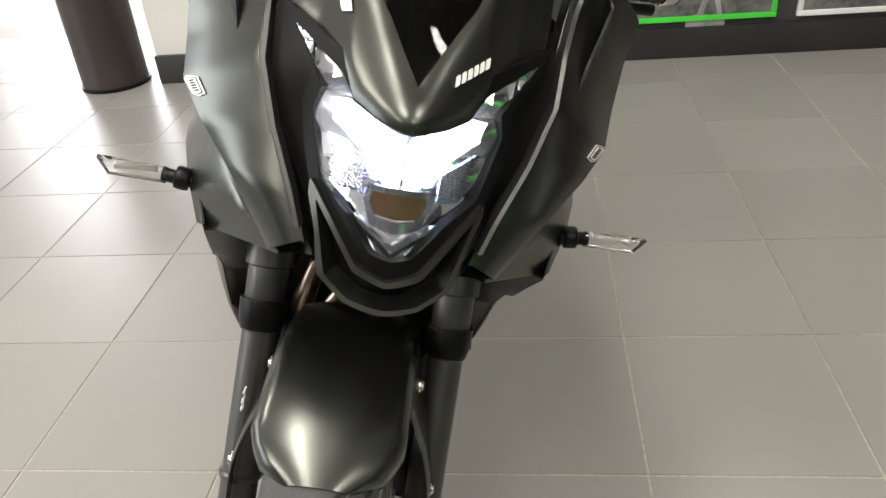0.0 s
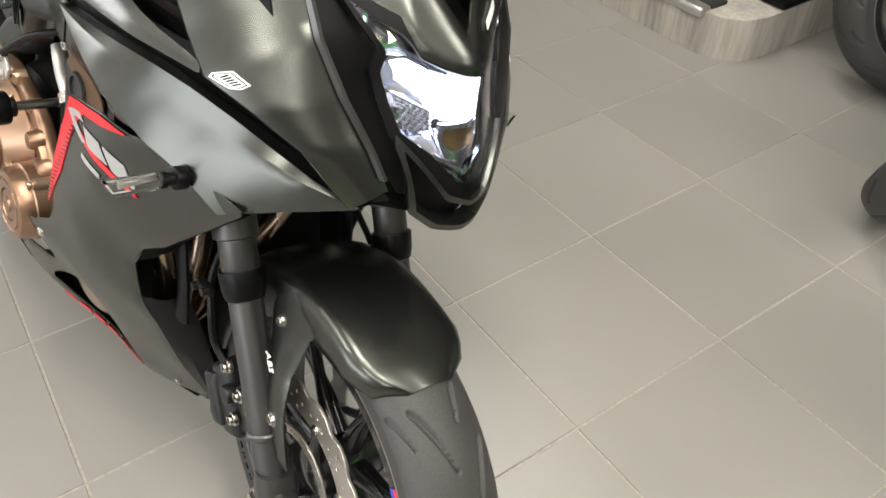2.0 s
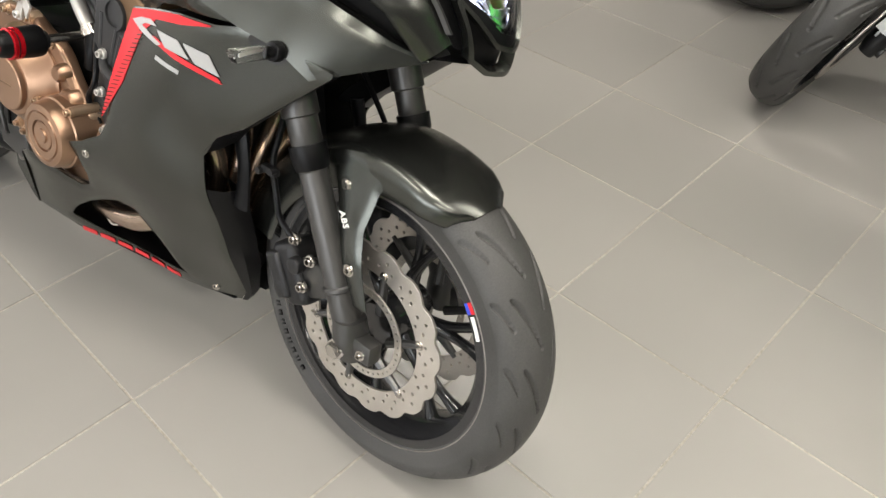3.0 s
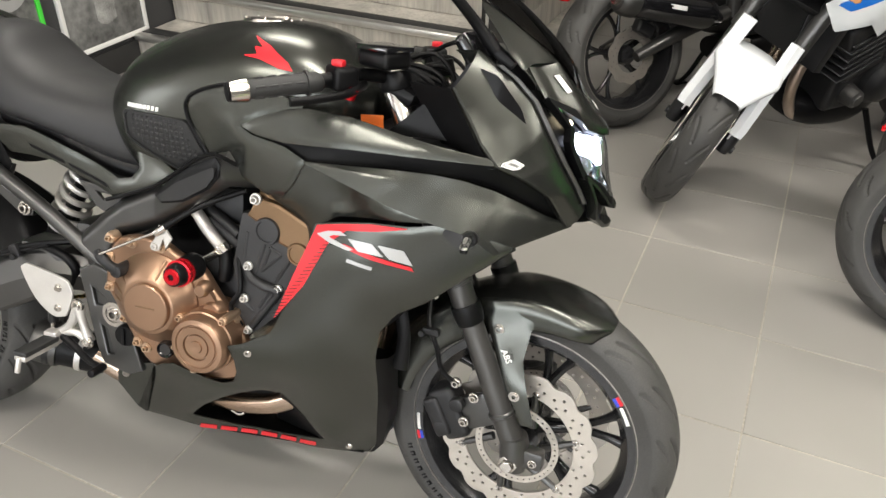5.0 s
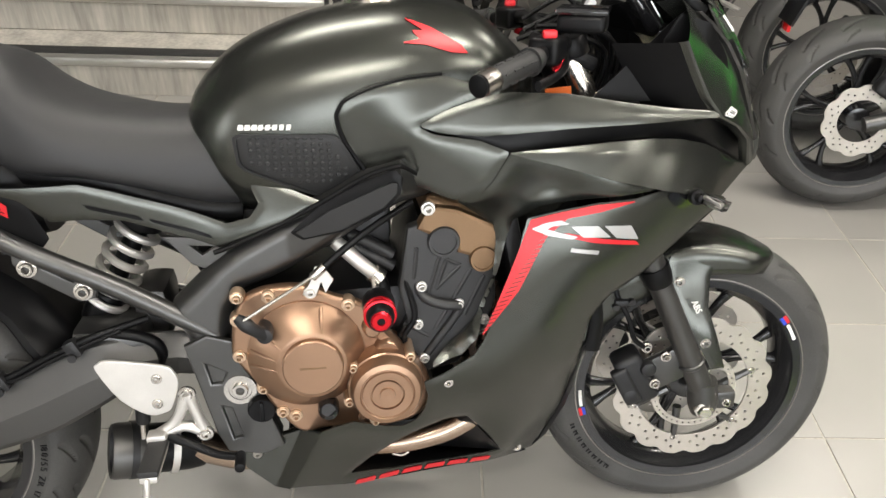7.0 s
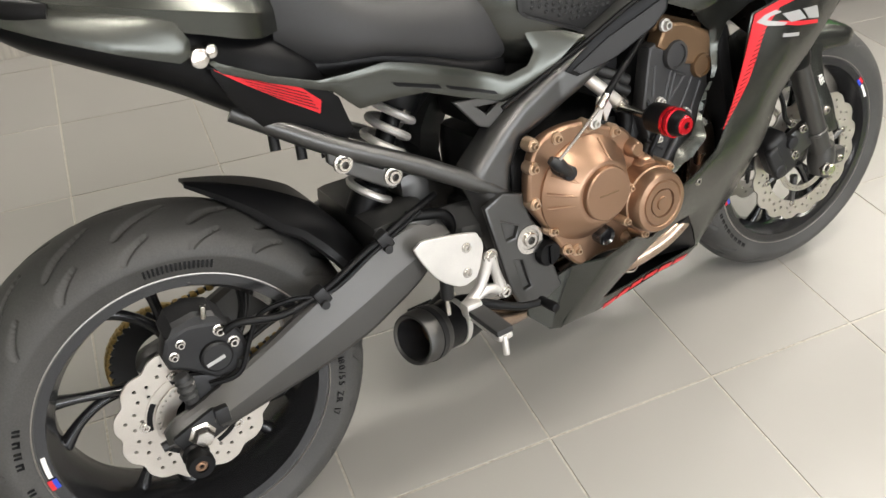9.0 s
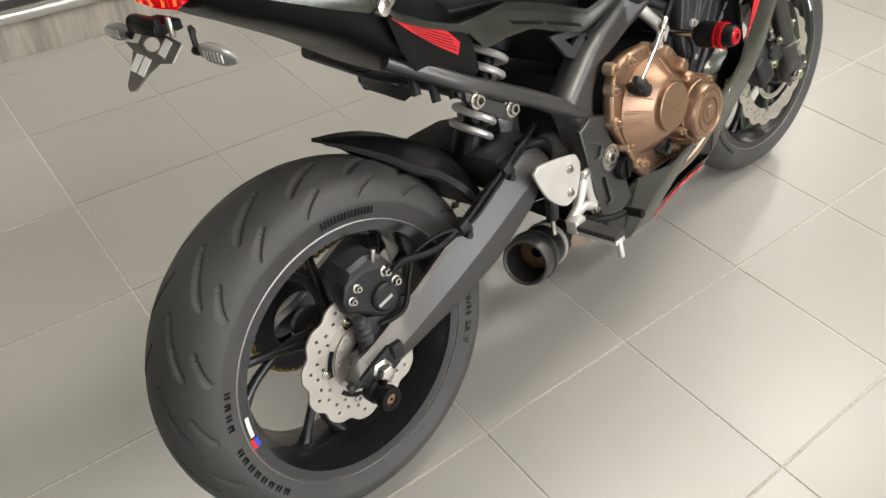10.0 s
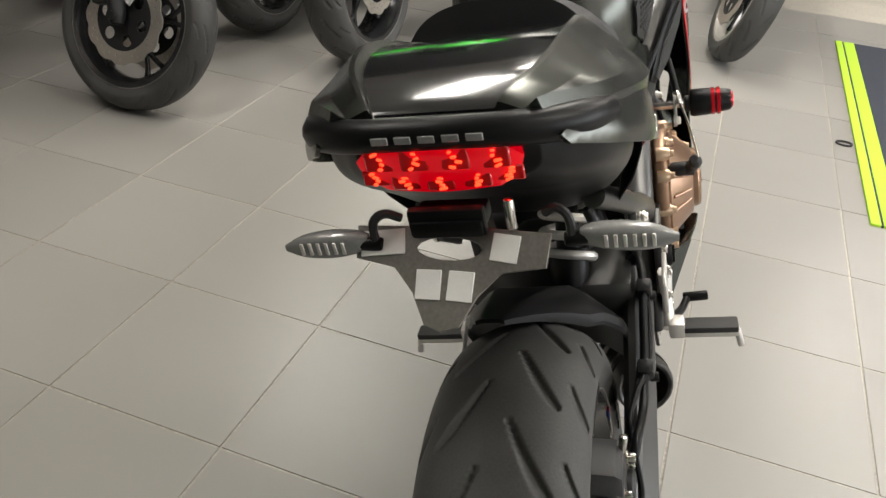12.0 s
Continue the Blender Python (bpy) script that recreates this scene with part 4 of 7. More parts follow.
def decal_on(fn, poly, lift, t=0.0008):
    """A thin flat-edged patch on a surface given by two parameters."""
    a, b = [fn(*p, lift) for p in poly], [fn(*p, lift - t) for p in poly]
    n = len(a)
    return a + b, [tuple(range(n))] + [(i, i + n, (i + 1) % n + n, (i + 1) % n) for i in range(n)]


H_front = tps([(0, 0.905, 1.532), (0, 0.95, 1.512), (0, 0.80, 1.556), (0, 0.75, 1.548), (0.083, 0.912, 1.480), (-0.083, 0.912, 1.480), (0.066, 0.851, 1.512), (-0.066, 0.851, 1.512), (0.118, 0.993, 1.432), (-0.118, 0.993, 1.432), (0.15, 1.035, 1.396), (-0.15, 1.035, 1.396), (0.137, 0.938, 1.452), (-0.137, 0.938, 1.452), (0.097, 0.856, 1.490), (-0.097, 0.856, 1.490), (0.048, 0.752, 1.528), (-0.048, 0.752, 1.528), (0.06, 0.96, 1.482), (-0.06, 0.96, 1.482), (0.05, 1.05, 1.432), (-0.05, 1.05, 1.432), (0, 1.04, 1.448), (0.11, 1.045, 1.402), (-0.11, 1.045, 1.402)])


def mirror_line(half):
    return half + [(-y, z) for y, z in reversed(half) if abs(y) > 1e-6]



for fl in (False, True):
    m_ = (lambda g: flip(g)) if fl else (lambda g: g)
    sf = part("side_fairing", m_(skin(o_side, H_side, (o_open,), 0.006, 0.0045)), M_paint, bike, "matt gunmetal lower fairing with red and silver decal", 60)
    part("red_decal", m_(skin(o_red, H_side, (), 0.0025, 0.0012, 0.0013)), M_red, sf, "angled red decal")
    part("red_underline", m_(skin(o_red2, H_side, (), 0.002, 0.0012, 0.0018)), M_red, sf)
    for o, h in ((o_c, ()), (o_b, ()), (o_r, ())):
        part("silver_emblem", m_(skin(o, H_side, h, 0.0013, 0.0012, 0.0022)), M_silver, sf, "silver model emblem shape")
    part("small_emblem", m_(skin(o_small, H_side, (), 0.002, 0.001, 0.0018)), M_silver, sf)
    for q in range(22):
        x, z = 1.105 - q * 0.0049 + 0.004, 0.688 - q * 0.0077 + 0.002
        part("decal_line", m_(skin([(x - 0.012, z), (x + 0.004, z + 0.004), (x + 0.004, z + 0.0026), (x - 0.012, z - 0.0014)], H_side, (), 0.0012, 0.0006, 0.0018)), M_paint, sf)
    for q in range(6):
        x, z = 0.785 + 0.044 * q, 0.1855 + 0.001 * q
        part("red_lettering_bar", m_(skin([(x, z), (x + 0.036, z + 0.001), (x + 0.041, z + 0.013), (x + 0.005, z + 0.012)], H_side, (), 0.003, 0.001, 0.0013)), M_red, sf)
    for bx, bz in ((0.947, 0.438), (1.105, 0.192)):
        y = float(H_side(np.array([bx]), np.array([bz]))[0])
        part("panel_bolt", m_(hexbolt((bx, -y, bz), 0.0065, -1, 0.003)), M_steel, sf)
    # the folded rear end of the belly pan, a black sheet for the shade inside its opening, and its floor
    rear = [(0.597, -0.150, 0.258), (0.600, -0.152, 0.293), (0.645, -0.153, 0.313), (0.697, -0.160, 0.330), (0.733, -float(H_side(np.array([0.733]), np.array([0.354]))[0]), 0.354), (0.669, -float(H_side(np.array([0.669]), np.array([0.203]))[0]), 0.203), (0.644, -0.148, 0.209)]
    bp = part("belly_pan_end", m_(shell(rear, [(0, 1, 2, 6), (2, 3, 6), (3, 4, 5, 6)], 0.004)), M_paint, bike, "folded rear end of the belly pan", 12)
    part("panel_bolt", m_(hexbolt((0.619, -0.1535, 0.284), 0.0065, -1, 0.003)), M_dull, bp)
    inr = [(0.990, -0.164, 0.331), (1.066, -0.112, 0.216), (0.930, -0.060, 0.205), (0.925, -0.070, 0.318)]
    part("opening_recess", m_(shell(inr, [(0, 1, 2, 3)], 0.003)), M_black, sf, "black sheet for the shaded hollow beside the exhaust pipes")
    part("pan_floor", m_(shell([(0.66, -0.150, 0.206), (0.66, 0.0, 0.190), (1.13, 0.0, 0.160), (1.13, -0.050, 0.165), (1.06, -0.085, 0.180), (0.86, -0.115, 0.182), (0.77, -0.135, 0.190)], [(0, 1, 2, 3, 4, 5, 6)], 0.003)), M_black, sf)
    # inner lips behind the fairing's front edge, with the gap that shows the floor; their shade is put in as black
    def lip(pts):
        return loft([[(x, -float(H_side(np.array([x]), np.array([z]))[0]) + 0.002, z), (xi * 0.5 + x * 0.5 + 0.006, -(yi * 0.5 + 0.5 * float(H_side(np.array([x]), np.array([z]))[0])) - 0.006, zi * 0.5 + z * 0.5), (xi, -yi, zi), (xi - 0.05, -yi + 0.01, zi)] for (x, z), (xi, yi, zi) in pts], False, False)
    part("fairing_lip", m_(lip([((1.188, 0.46), (1.206, 0.120, 0.45)), ((1.186, 0.40), (1.208, 0.10, 0.40)), ((1.181, 0.34), (1.205, 0.08, 0.34)), ((1.174, 0.289), (1.200, 0.06, 0.285)), ((1.158, 0.193), (1.172, 0.03, 0.20)), ((1.140, 0.164), (1.145, 0.015, 0.165))])), M_black, sf, "inner lip of the fairing, black for the shade on it")
    part("fairing_lip", m_(lip([((1.422, 0.718), (1.40, 0.13, 0.72)), ((1.342, 0.652), (1.33, 0.14, 0.66)), ((1.278, 0.597), (1.28, 0.145, 0.61)), ((1.228, 0.566), (1.24, 0.145, 0.575)), ((1.192, 0.526), (1.216, 0.145, 0.545))])), M_black, sf)
    part("lip_strut", m_(tube([(1.21, -0.138, 0.56), (1.226, -0.140, 0.50), (1.222, -0.136, 0.43)], [0.016, 0.013, 0.016], 10, 4, True, False, 0.5)), M_black, sf)
    up_edge = steps([(1.044, 0.2205, 0.821), (1.131, 0.2225, 0.8265), (1.205, 0.2215, 0.831), (1.276, 0.2125, 0.8315), (1.325, 0.1985, 0.8255), (1.375, 0.179, 0.812), (1.414, 0.156, 0.793), (1.457, 0.1285, 0.771), (1.500, 0.099, 0.755)], 3)
    crease = steps([(1.044, 0.2212, 0.820), (1.131, 0.2290, 0.820), (1.205, 0.2295, 0.8185), (1.262, 0.2200, 0.813), (1.324, 0.2045, 0.8025), (1.372, 0.1855, 0.791), (1.409, 0.166, 0.782), (1.457, 0.136, 0.7665), (1.500, 0.0995, 0.7535)], 3)
    low_edge = steps([(1.044, 0.2215, 0.819), (1.110, 0.232, 0.802), (1.160, 0.238, 0.788), (1.210, 0.241, 0.773), (1.290, 0.231, 0.752), (1.345, 0.216, 0.738), (1.388, 0.196, 0.706), (1.440, 0.152, 0.728), (1.500, 0.100, 0.752)], 3)
    rings = []
    for a, c, b in zip(up_edge, crease, low_edge):
        d, h = b - c, float(np.linalg.norm(b - c))
        rings.append([(a[0] - 0.004, -(a[1] - 0.026), a[2] - 0.002), tuple(a * (1, -1, 1)), tuple((a * 0.12 + c * 0.88) * (1, -1, 1))] + [(c[0] + d[0] * k / 5, -(c[1] + d[1] * k / 5 + 0.05 * h * (k / 5) * (1 - k / 5)), c[2] + d[2] * k / 5) for k in range(6)] + [(b[0] - 0.004, -(b[1] - 0.020), b[2] + 0.003)])
    part("fairing_blade", m_(loft(rings, False, False)), M_paint, bike, "matt gunmetal wedge panel", 24)
    part("upper_strip", m_(skin(o_strip, H_strip, (), 0.006, 0.004)), M_paint, bike, "", 60)
    part("recess_band", m_(skin(o_band, H_band, (), 0.006, 0.004, -0.004)), M_black, bike, "dark recessed band")
    rings = []
    for i in range(len(COWL_O)):
        s = i / 6
        o, n = COWL_O[i], COWL_I[i]
        r = [(o[0] - 0.014, -o[1] + 0.010, o[2] - 0.004), (o[0] - 0.004, -o[1] + 0.001, o[2] - 0.002)]
        r += [cowl_at(s, c / 8) for c in range(9)]
        r += [(n[0] + 0.001, -n[1] + 0.004, n[2]), (n[0] - 0.005, -n[1] + 0.0065, n[2]), (n[0] - 0.040, -n[1] + 0.006, n[2] - 0.004)]
        rings.append(r)
    part("cowl_lining", m_(loft([[(o[0] - 0.008, -o[1] + 0.006, o[2] - 0.004), (o[0] - 0.045, -o[1] + 0.028, o[2] - 0.006), (o[0] - 0.095, -o[1] + 0.060, o[2] - 0.008)] for o in COWL_O[:17]], False, False)), M_black, bike, "black inner lining of the cowl")
    cw = part("cowl_side", m_(loft(rings, False, False)), M_paint, bike, "matt gunmetal nose cowl side", 22)
    part("helmet_sticker", m_(decal_on(cowl_sticker, [(2.98, 0.055), (3.08, 0.02), (3.72, 0.05), (3.86, 0.12), (3.80, 0.21), (3.16, 0.19)], 0.0016)), M_white, cw, "small white hexagonal sticker")
    part("sticker_border", m_(decal_on(cowl_sticker, [(3.04, 0.065), (3.11, 0.038), (3.70, 0.067), (3.80, 0.12), (3.76, 0.19), (3.19, 0.172)], 0.0020)), M_black, cw)
    part("sticker_field", m_(decal_on(cowl_sticker, [(3.07, 0.070), (3.13, 0.048), (3.69, 0.075), (3.77, 0.12), (3.73, 0.18), (3.21, 0.163)], 0.0024)), M_white, cw)
    for q in range(5):
        s0 = 3.20 + q * 0.10
        part("sticker_lettering", m_(decal_on(cowl_sticker, [(s0, 0.078 + q * 0.004), (s0 + 0.055, 0.080 + q * 0.004), (s0 + 0.075, 0.140 + q * 0.005), (s0 + 0.02, 0.138 + q * 0.005)], 0.0028)), M_black, cw)
    part("cowl_lip", m_(loft([[(p[0] + 0.004, -p[1] - 0.003, p[2]), (p[0] + 0.0105, -p[1] - 0.001, p[2] + 0.001), (p[0] + 0.0105, -p[1] + 0.0035, p[2] + 0.001), (p[0] - 0.004, -p[1] + 0.006, p[2])] for p in COWL_I[3:-2]])), M_frame, cw, "raised inner edge of the cowl", 25)
    part("cowl_backing", m_(skin([(1.285, 0.975), (1.32, 0.90), (1.355, 0.862), (1.40, 0.85), (1.43, 0.87), (1.40, 0.95), (1.36, 1.0), (1.31, 1.015)], lambda u, v: 0.188 - 0.5 * np.clip(u - 1.36, 0, 1), (), 0.008, 0.003)), M_black, bike, "black inner face of the cowl")
    part("knee_shroud", m_(skin(o_shroud, H_shroud, (), 0.006, 0.005)), M_paint, bike, "matt gunmetal panel beside the tank", 60)
    # black tube that draws the shade in the gap between tank and shroud
    seam = [(0.946, 0.936), (0.889, 0.931), (0.838, 0.918), (0.803, 0.902), (0.793, 0.890), (0.788, 0.876), (0.794, 0.848), (0.810, 0.818), (0.829, 0.787)]
    part("shroud_seal", m_(tube([(x, -float(H_shroud(np.array([x]), np.array([z]))[0]) + 0.0015, z) for x, z in seam], 0.0034, 8, 5)), M_black, bike, "black line for the shaded panel gap beside the tank")
    part("fairing_duct", m_(skin(o_duct, H_duct, (), 0.006, 0.005)), M_paint, bike, "", 60)
    # front indicators on short stalks
    sg = part("front_indicator", m_(xf(plate2([(0.0, -0.005), (0.056, -0.007), (0.066, 0.006), (0.0, 0.007)], (), 0.012, 0.002), Matrix.Translation((1.352, -0.238, 0.737)) @ Matrix.Rotation(radians(-84), 4, "Z") @ Matrix.Rotation(radians(-6), 4, "Y"))), M_clear, bike, "slim clear indicator on a black stalk")
    part("stalk", m_(cat(rod((1.350, -0.200, 0.733), (1.350, -0.242, 0.738), 0.0078, 12, 0.002), rod((1.350, -0.212, 0.735), (1.350, -0.228, 0.737), 0.013, 16, 0.003))), M_black, sg)
    part("reflector", m_(box((1.353, -0.268, 0.743), (0.004, 0.044, 0.005), 0.001, Matrix.Rotation(radians(8), 4, "Z"))), M_cast, sg)
    part("stalk_recess", m_(skin(spline([(1.302, 0.738), (1.318, 0.749), (1.345, 0.746), (1.362, 0.735), (1.350, 0.717), (1.325, 0.716)], 4, True), H_side, (), 0.003, 0.001, 0.0013)), M_gloss, sg)
SETTLE[0] = settle_body

# nose, headlamp, screen
HF = lambda u, v: H_front(u, (v - 0.0095) / 0.962)
SETTLE[0] = None
lamp_half = [(0.0, 0.901), (0.030, 0.907), (0.050, 0.914), (0.056, 0.924), (0.064, 0.933), (0.112, 0.958), (0.096, 0.938), (0.080, 0.916), (0.086, 0.895), (0.079, 0.868), (0.070, 0.840), (0.043, 0.822), (0.018, 0.795), (0.0, 0.791)]
lamp_out = mirror_line(lamp_half)
hl = part("headlamp", skin(lamp_out, HF, (), 0.004, 0.003, 0.002, "x"), M_clear, bike, "lit headlamp behind a clear lens", 60)
shrunk = [(y * 0.97, 0.86 + (z - 0.86) * 0.97) for y, z in lamp_out]
part("reflector_bowl", skin(shrunk, lambda u, v: HF(u, v) - 0.006 - 0.026 * np.clip((v - 0.788) / 0.05, 0, 1) * np.clip(1 - (u / 0.092) ** 2, 0, 1) + 0.0035 * np.abs(np.sin(u * 75)) * np.abs(np.sin(v * 90)) + 0.8 * u * u, (), 0.0025, 0.002, 0.0, "x"), M_chrome, hl, "faceted bright reflector", 12)
for s in (-1, 1):
    for cell in ([(0.0018, 0.893), (0.018, 0.897), (0.018, 0.853), (0.0018, 0.851)], [(0.0205, 0.8975), (0.036, 0.9005), (0.036, 0.869), (0.026, 0.854), (0.0205, 0.8535)], [(0.0385, 0.901), (0.056, 0.908), (0.074, 0.902), (0.075, 0.890), (0.058, 0.884), (0.0385, 0.873)]):
        part("lit_cell", skin([(s * y, z) for y, z in cell], lambda u, v: HF(u, v) - 0.012, (), 0.003, 0.004, 0.0, "x"), M_beam, hl, "glaring white lamp cell")
box_o = mirror_line([(0.0, 0.852), (0.027, 0.850), (0.030, 0.836), (0.022, 0.816), (0.0, 0.812)])
box_i = mirror_line([(0.0, 0.846), (0.023, 0.845), (0.025, 0.836), (0.018, 0.824), (0.0, 0.822)])
part("projector_frame", skin(box_o, lambda u, v: HF(u, v) - 0.010, (box_i,), 0.002, 0.010, 0.0, "x"), M_chrome, hl, "bright frame of the lower lamp")
part("projector_window", skin(box_i, lambda u, v: HF(u, v) - 0.015, (), 0.003, 0.002, 0.0, "x"), M_bronze2, hl, "dark amber window of the lower lamp")
for q in range(5):
    part("projector_fin", box((1.512, -0.018 + 0.009 * q, 0.836), (0.004, 0.0016, 0.018), 0.0004, None, 1), M_dark, hl)
for s in (-1, 1):
    part("side_reflector", skin([(s * y, z) for y, z in [(0.034, 0.862), (0.072, 0.878), (0.076, 0.858), (0.054, 0.836), (0.034, 0.842)]], lambda u, v: HF(u, v) - 0.014 + 0.0012 * np.sin((v + 0.4 * u) * 1900), (), 0.0010, 0.002, 0.0, "x"), M_chrome, hl, "ribbed side reflector", 20)
    for q in range(3):
        z0 = 0.806 - 0.0075 * q
        w0 = 0.036 - 0.010 * q
        part("lower_vane", skin([(s * y, z) for y, z in [(0.0, z0 - 0.002), (w0, z0 + 0.016), (w0 + 0.002, z0 + 0.013), (0.0, z0 - 0.006)]], lambda u, v: HF(u, v) - 0.006, (), 0.0015, 0.004, 0.0, "x"), M_chrome if q != 1 else M_dark, hl)
for s in (-1, 1):
    part("position_lamp", skin([(s * y, z) for y, z in [(0.064, 0.924), (0.074, 0.934), (0.086, 0.940), (0.084, 0.928), (0.074, 0.918)]], lambda u, v: HF(u, v) - 0.010, (), 0.003, 0.004, 0.0, "x"), M_pos, hl, "warm white position lamp")
sur_half = [(0.0, 0.925), (0.05, 0.948), (0.10, 0.985), (0.132, 0.985), (0.140, 0.925), (0.118, 0.865), (0.088, 0.810), (0.066, 0.770), (0.045, 0.765), (0.022, 0.771), (0.0, 0.769)]
lamp_hole = [(y * 1.02, 0.86 + (z - 0.86) * 1.02) for y, z in lamp_out]
part("headlamp_surround", skin(mirror_line(sur_half), HF, (lamp_hole,), 0.004, 0.003, -0.016, "x"), M_black, bike, "dark recessed surround of the headlamp")
bez_half = [(0.0, 0.915), (0.030, 0.921), (0.052, 0.929), (0.062, 0.946), (0.119, 0.968), (0.104, 0.940), (0.087, 0.918), (0.0935, 0.896), (0.087, 0.866), (0.077, 0.835), (0.049, 0.812), (0.024, 0.782), (0.0, 0.776)]
lamp_in = [(y * 0.97, 0.862 + (z - 0.862) * 0.965) for y, z in lamp_out]
part("headlamp_rim", skin(mirror_line(bez_half), HF, (lamp_in,), 0.0025, 0.014, 0.004, "x", roll=0.0), M_black, bike, "black angular rim round the headlamp", 30)
beak_half = [(0.0, 0.902), (0.030, 0.908), (0.050, 0.915), (0.056, 0.925), (0.064, 0.934), (0.114, 0.960), (0.118, 1.024), (0.052, 1.024), (0.042, 0.998), (0.0, 0.935)]
nose = part("nose_panel", skin(mirror_line(beak_half), lambda u, v: HF(u, v) + 0.007 * np.exp(-(u / 0.03) ** 2) * np.exp(-((v - 0.91) / 0.02) ** 2) - 0.010 * np.clip((np.abs(u) - 0.055) / 0.03, 0, 1), (), 0.004, 0.006, 0.006, "x"), M_paint, bike, "matt dark pointed nose panel above the headlamp", 60)
for q in range(6):
    y, z = 0.028 + 0.0048 * q, 0.937 + 0.0026 * q
    part("white_lettering_bar", skin([(y, z), (y + 0.0034, z + 0.0018), (y + 0.0034, z + 0.0095), (y, z + 0.0077)], HF, (), 0.0015, 0.001, 0.0095, "x"), M_white, nose)
stk = [(-0.075, 0.998), (-0.066, 1.000), (-0.058, 0.974), (-0.067, 0.971)]
part("nose_sticker", skin(stk, lambda u, v: HF(u, v) - 0.010 * np.clip((np.abs(u) - 0.055) / 0.03, 0, 1), (), 0.003, 0.001, 0.0085, "x"), M_white, nose, "narrow white sticker")
SETTLE[0] = settle_body
scr_half = [(0.0, 0.962), (0.042, 1.027), (0.052, 1.055), (0.082, 1.10), (0.094, 1.15), (0.085, 1.185), (0.045, 1.205), (0.0, 1.210)]
H_scr = tps([(0, 0.95, 1.512), (0, 1.04, 1.455), (0, 1.12, 1.375), (0, 1.21, 1.255), (0.05, 1.05, 1.436), (-0.05, 1.05, 1.436), (0.085, 1.10, 1.365), (-0.085, 1.10, 1.365), (0.085, 1.18, 1.255), (-0.085, 1.18, 1.255), (0.03, 1.0, 1.470), (-0.03, 1.0, 1.470)])
part("windscreen", skin(mirror_line(scr_half), H_scr, (), 0.006, 0.003, 0.004, "x"), M_smoke, bike, "smoked plastic windscreen", 60)
sc2 = [(0.118, 1.050), (0.052, 1.052), (0.080, 1.10), (0.092, 1.15), (0.110, 1.13), (0.150, 1.062), (0.152, 1.040)]
H_scr2 = tps([(0.118, 1.05, 1.40), (0.052, 1.052, 1.432), (0.08, 1.10, 1.37), (0.092, 1.15, 1.29), (0.11, 1.13, 1.30), (0.15, 1.062, 1.365), (0.152, 1.04, 1.39)])
for s in (-1, 1):
    g = skin(sc2, H_scr2, (), 0.005, 0.004, 0.004, "x")
    part("screen_shoulder", g if s > 0 else flip(g), M_paint, bike, "", 60)
    mr = part("mirror_stalk", tube([(1.335, s * 0.135, 1.065), (1.300, s * 0.155, 1.110), (1.255, s * 0.20, 1.165), (1.23, s * 0.25, 1.195)], [0.013, 0.010, 0.009, 0.010], 12, 6), M_black, bike, "black mirror stalk")
    part("mirror_shell", cat(box((1.225, s * 0.31, 1.205), (0.045, 0.15, 0.085), 0.02, Matrix.Rotation(radians(-12 * s), 4, "Z"), 3)), M_black, mr)
    part("mirror_foot", box((1.345, s * 0.13, 1.060), (0.06, 0.03, 0.018), 0.006, Matrix.Rotation(radians(35), 4, "Y")), M_black, mr)
SETTLE[0] = None
chin_half = [(0.0, 0.778), (0.024, 0.785), (0.050, 0.816), (0.0725, 0.840), (0.0730, 0.828), (0.0625, 0.798), (0.0560, 0.7605), (0.0300, 0.7435), (0.0, 0.7405)]
chin_hole = [(0.0, 0.773), (0.0255, 0.779), (0.0515, 0.810), (0.0660, 0.826), (0.0575, 0.797), (0.0495, 0.7640), (0.0275, 0.7500), (0.0, 0.7475)]
part("chin_spoiler", skin(mirror_line(chin_half), HF, [mirror_line(chin_hole)], 0.002, 0.020, 0.010, "x", roll=0.0), M_paint, bike, "dark chin spoiler under the headlamp", 30)
part("chin_infill", skin(mirror_line(chin_half), HF, (), 0.004, 0.003, -0.012, "x"), M_black, bike)
part("nose_underside", loft([[(x, y, z) for x, y, z in ((1.515, -0.05, 0.75), (1.43, -0.15, 0.755), (1.30, -0.19, 0.64), (1.20, -0.19, 0.60))], [(1.545, 0.0, 0.748), (1.44, 0.0, 0.745), (1.33, 0.0, 0.70), (1.22, 0.0, 0.68)], [(x, -y, z) for x, y, z in ((1.515, -0.05, 0.75), (1.43, -0.15, 0.755), (1.30, -0.19, 0.64), (1.20, -0.19, 0.60))]], False, False), M_black, bike)
part("cockpit_floor", box((1.20, 0, 0.86), (0.34, 0.36, 0.03), 0.01), M_black, bike)
SETTLE[0] = settle_body

# tank, seat, tail
tank = part("fuel_tank", body([(0.515, 0.055, 0.80, 0.895, 0.5), (0.54, 0.105, 0.78, 0.945, 0.5), (0.60, 0.142, 0.72, 1.002, 0.536), (0.70, 0.165, 0.70, 1.045, 0.545), (0.80, 0.176, 0.71, 1.066, 0.566), (0.90, 0.178, 0.76, 1.072, 0.564), (0.99, 0.165, 0.83, 1.055, 0.5), (1.06, 0.135, 0.86, 1.005, 0.5), (1.10, 0.07, 0.88, 0.965, 0.5)], 56, 6, 2.35), M_paint, bike, "matt gunmetal fuel tank with a red wing emblem", 60)


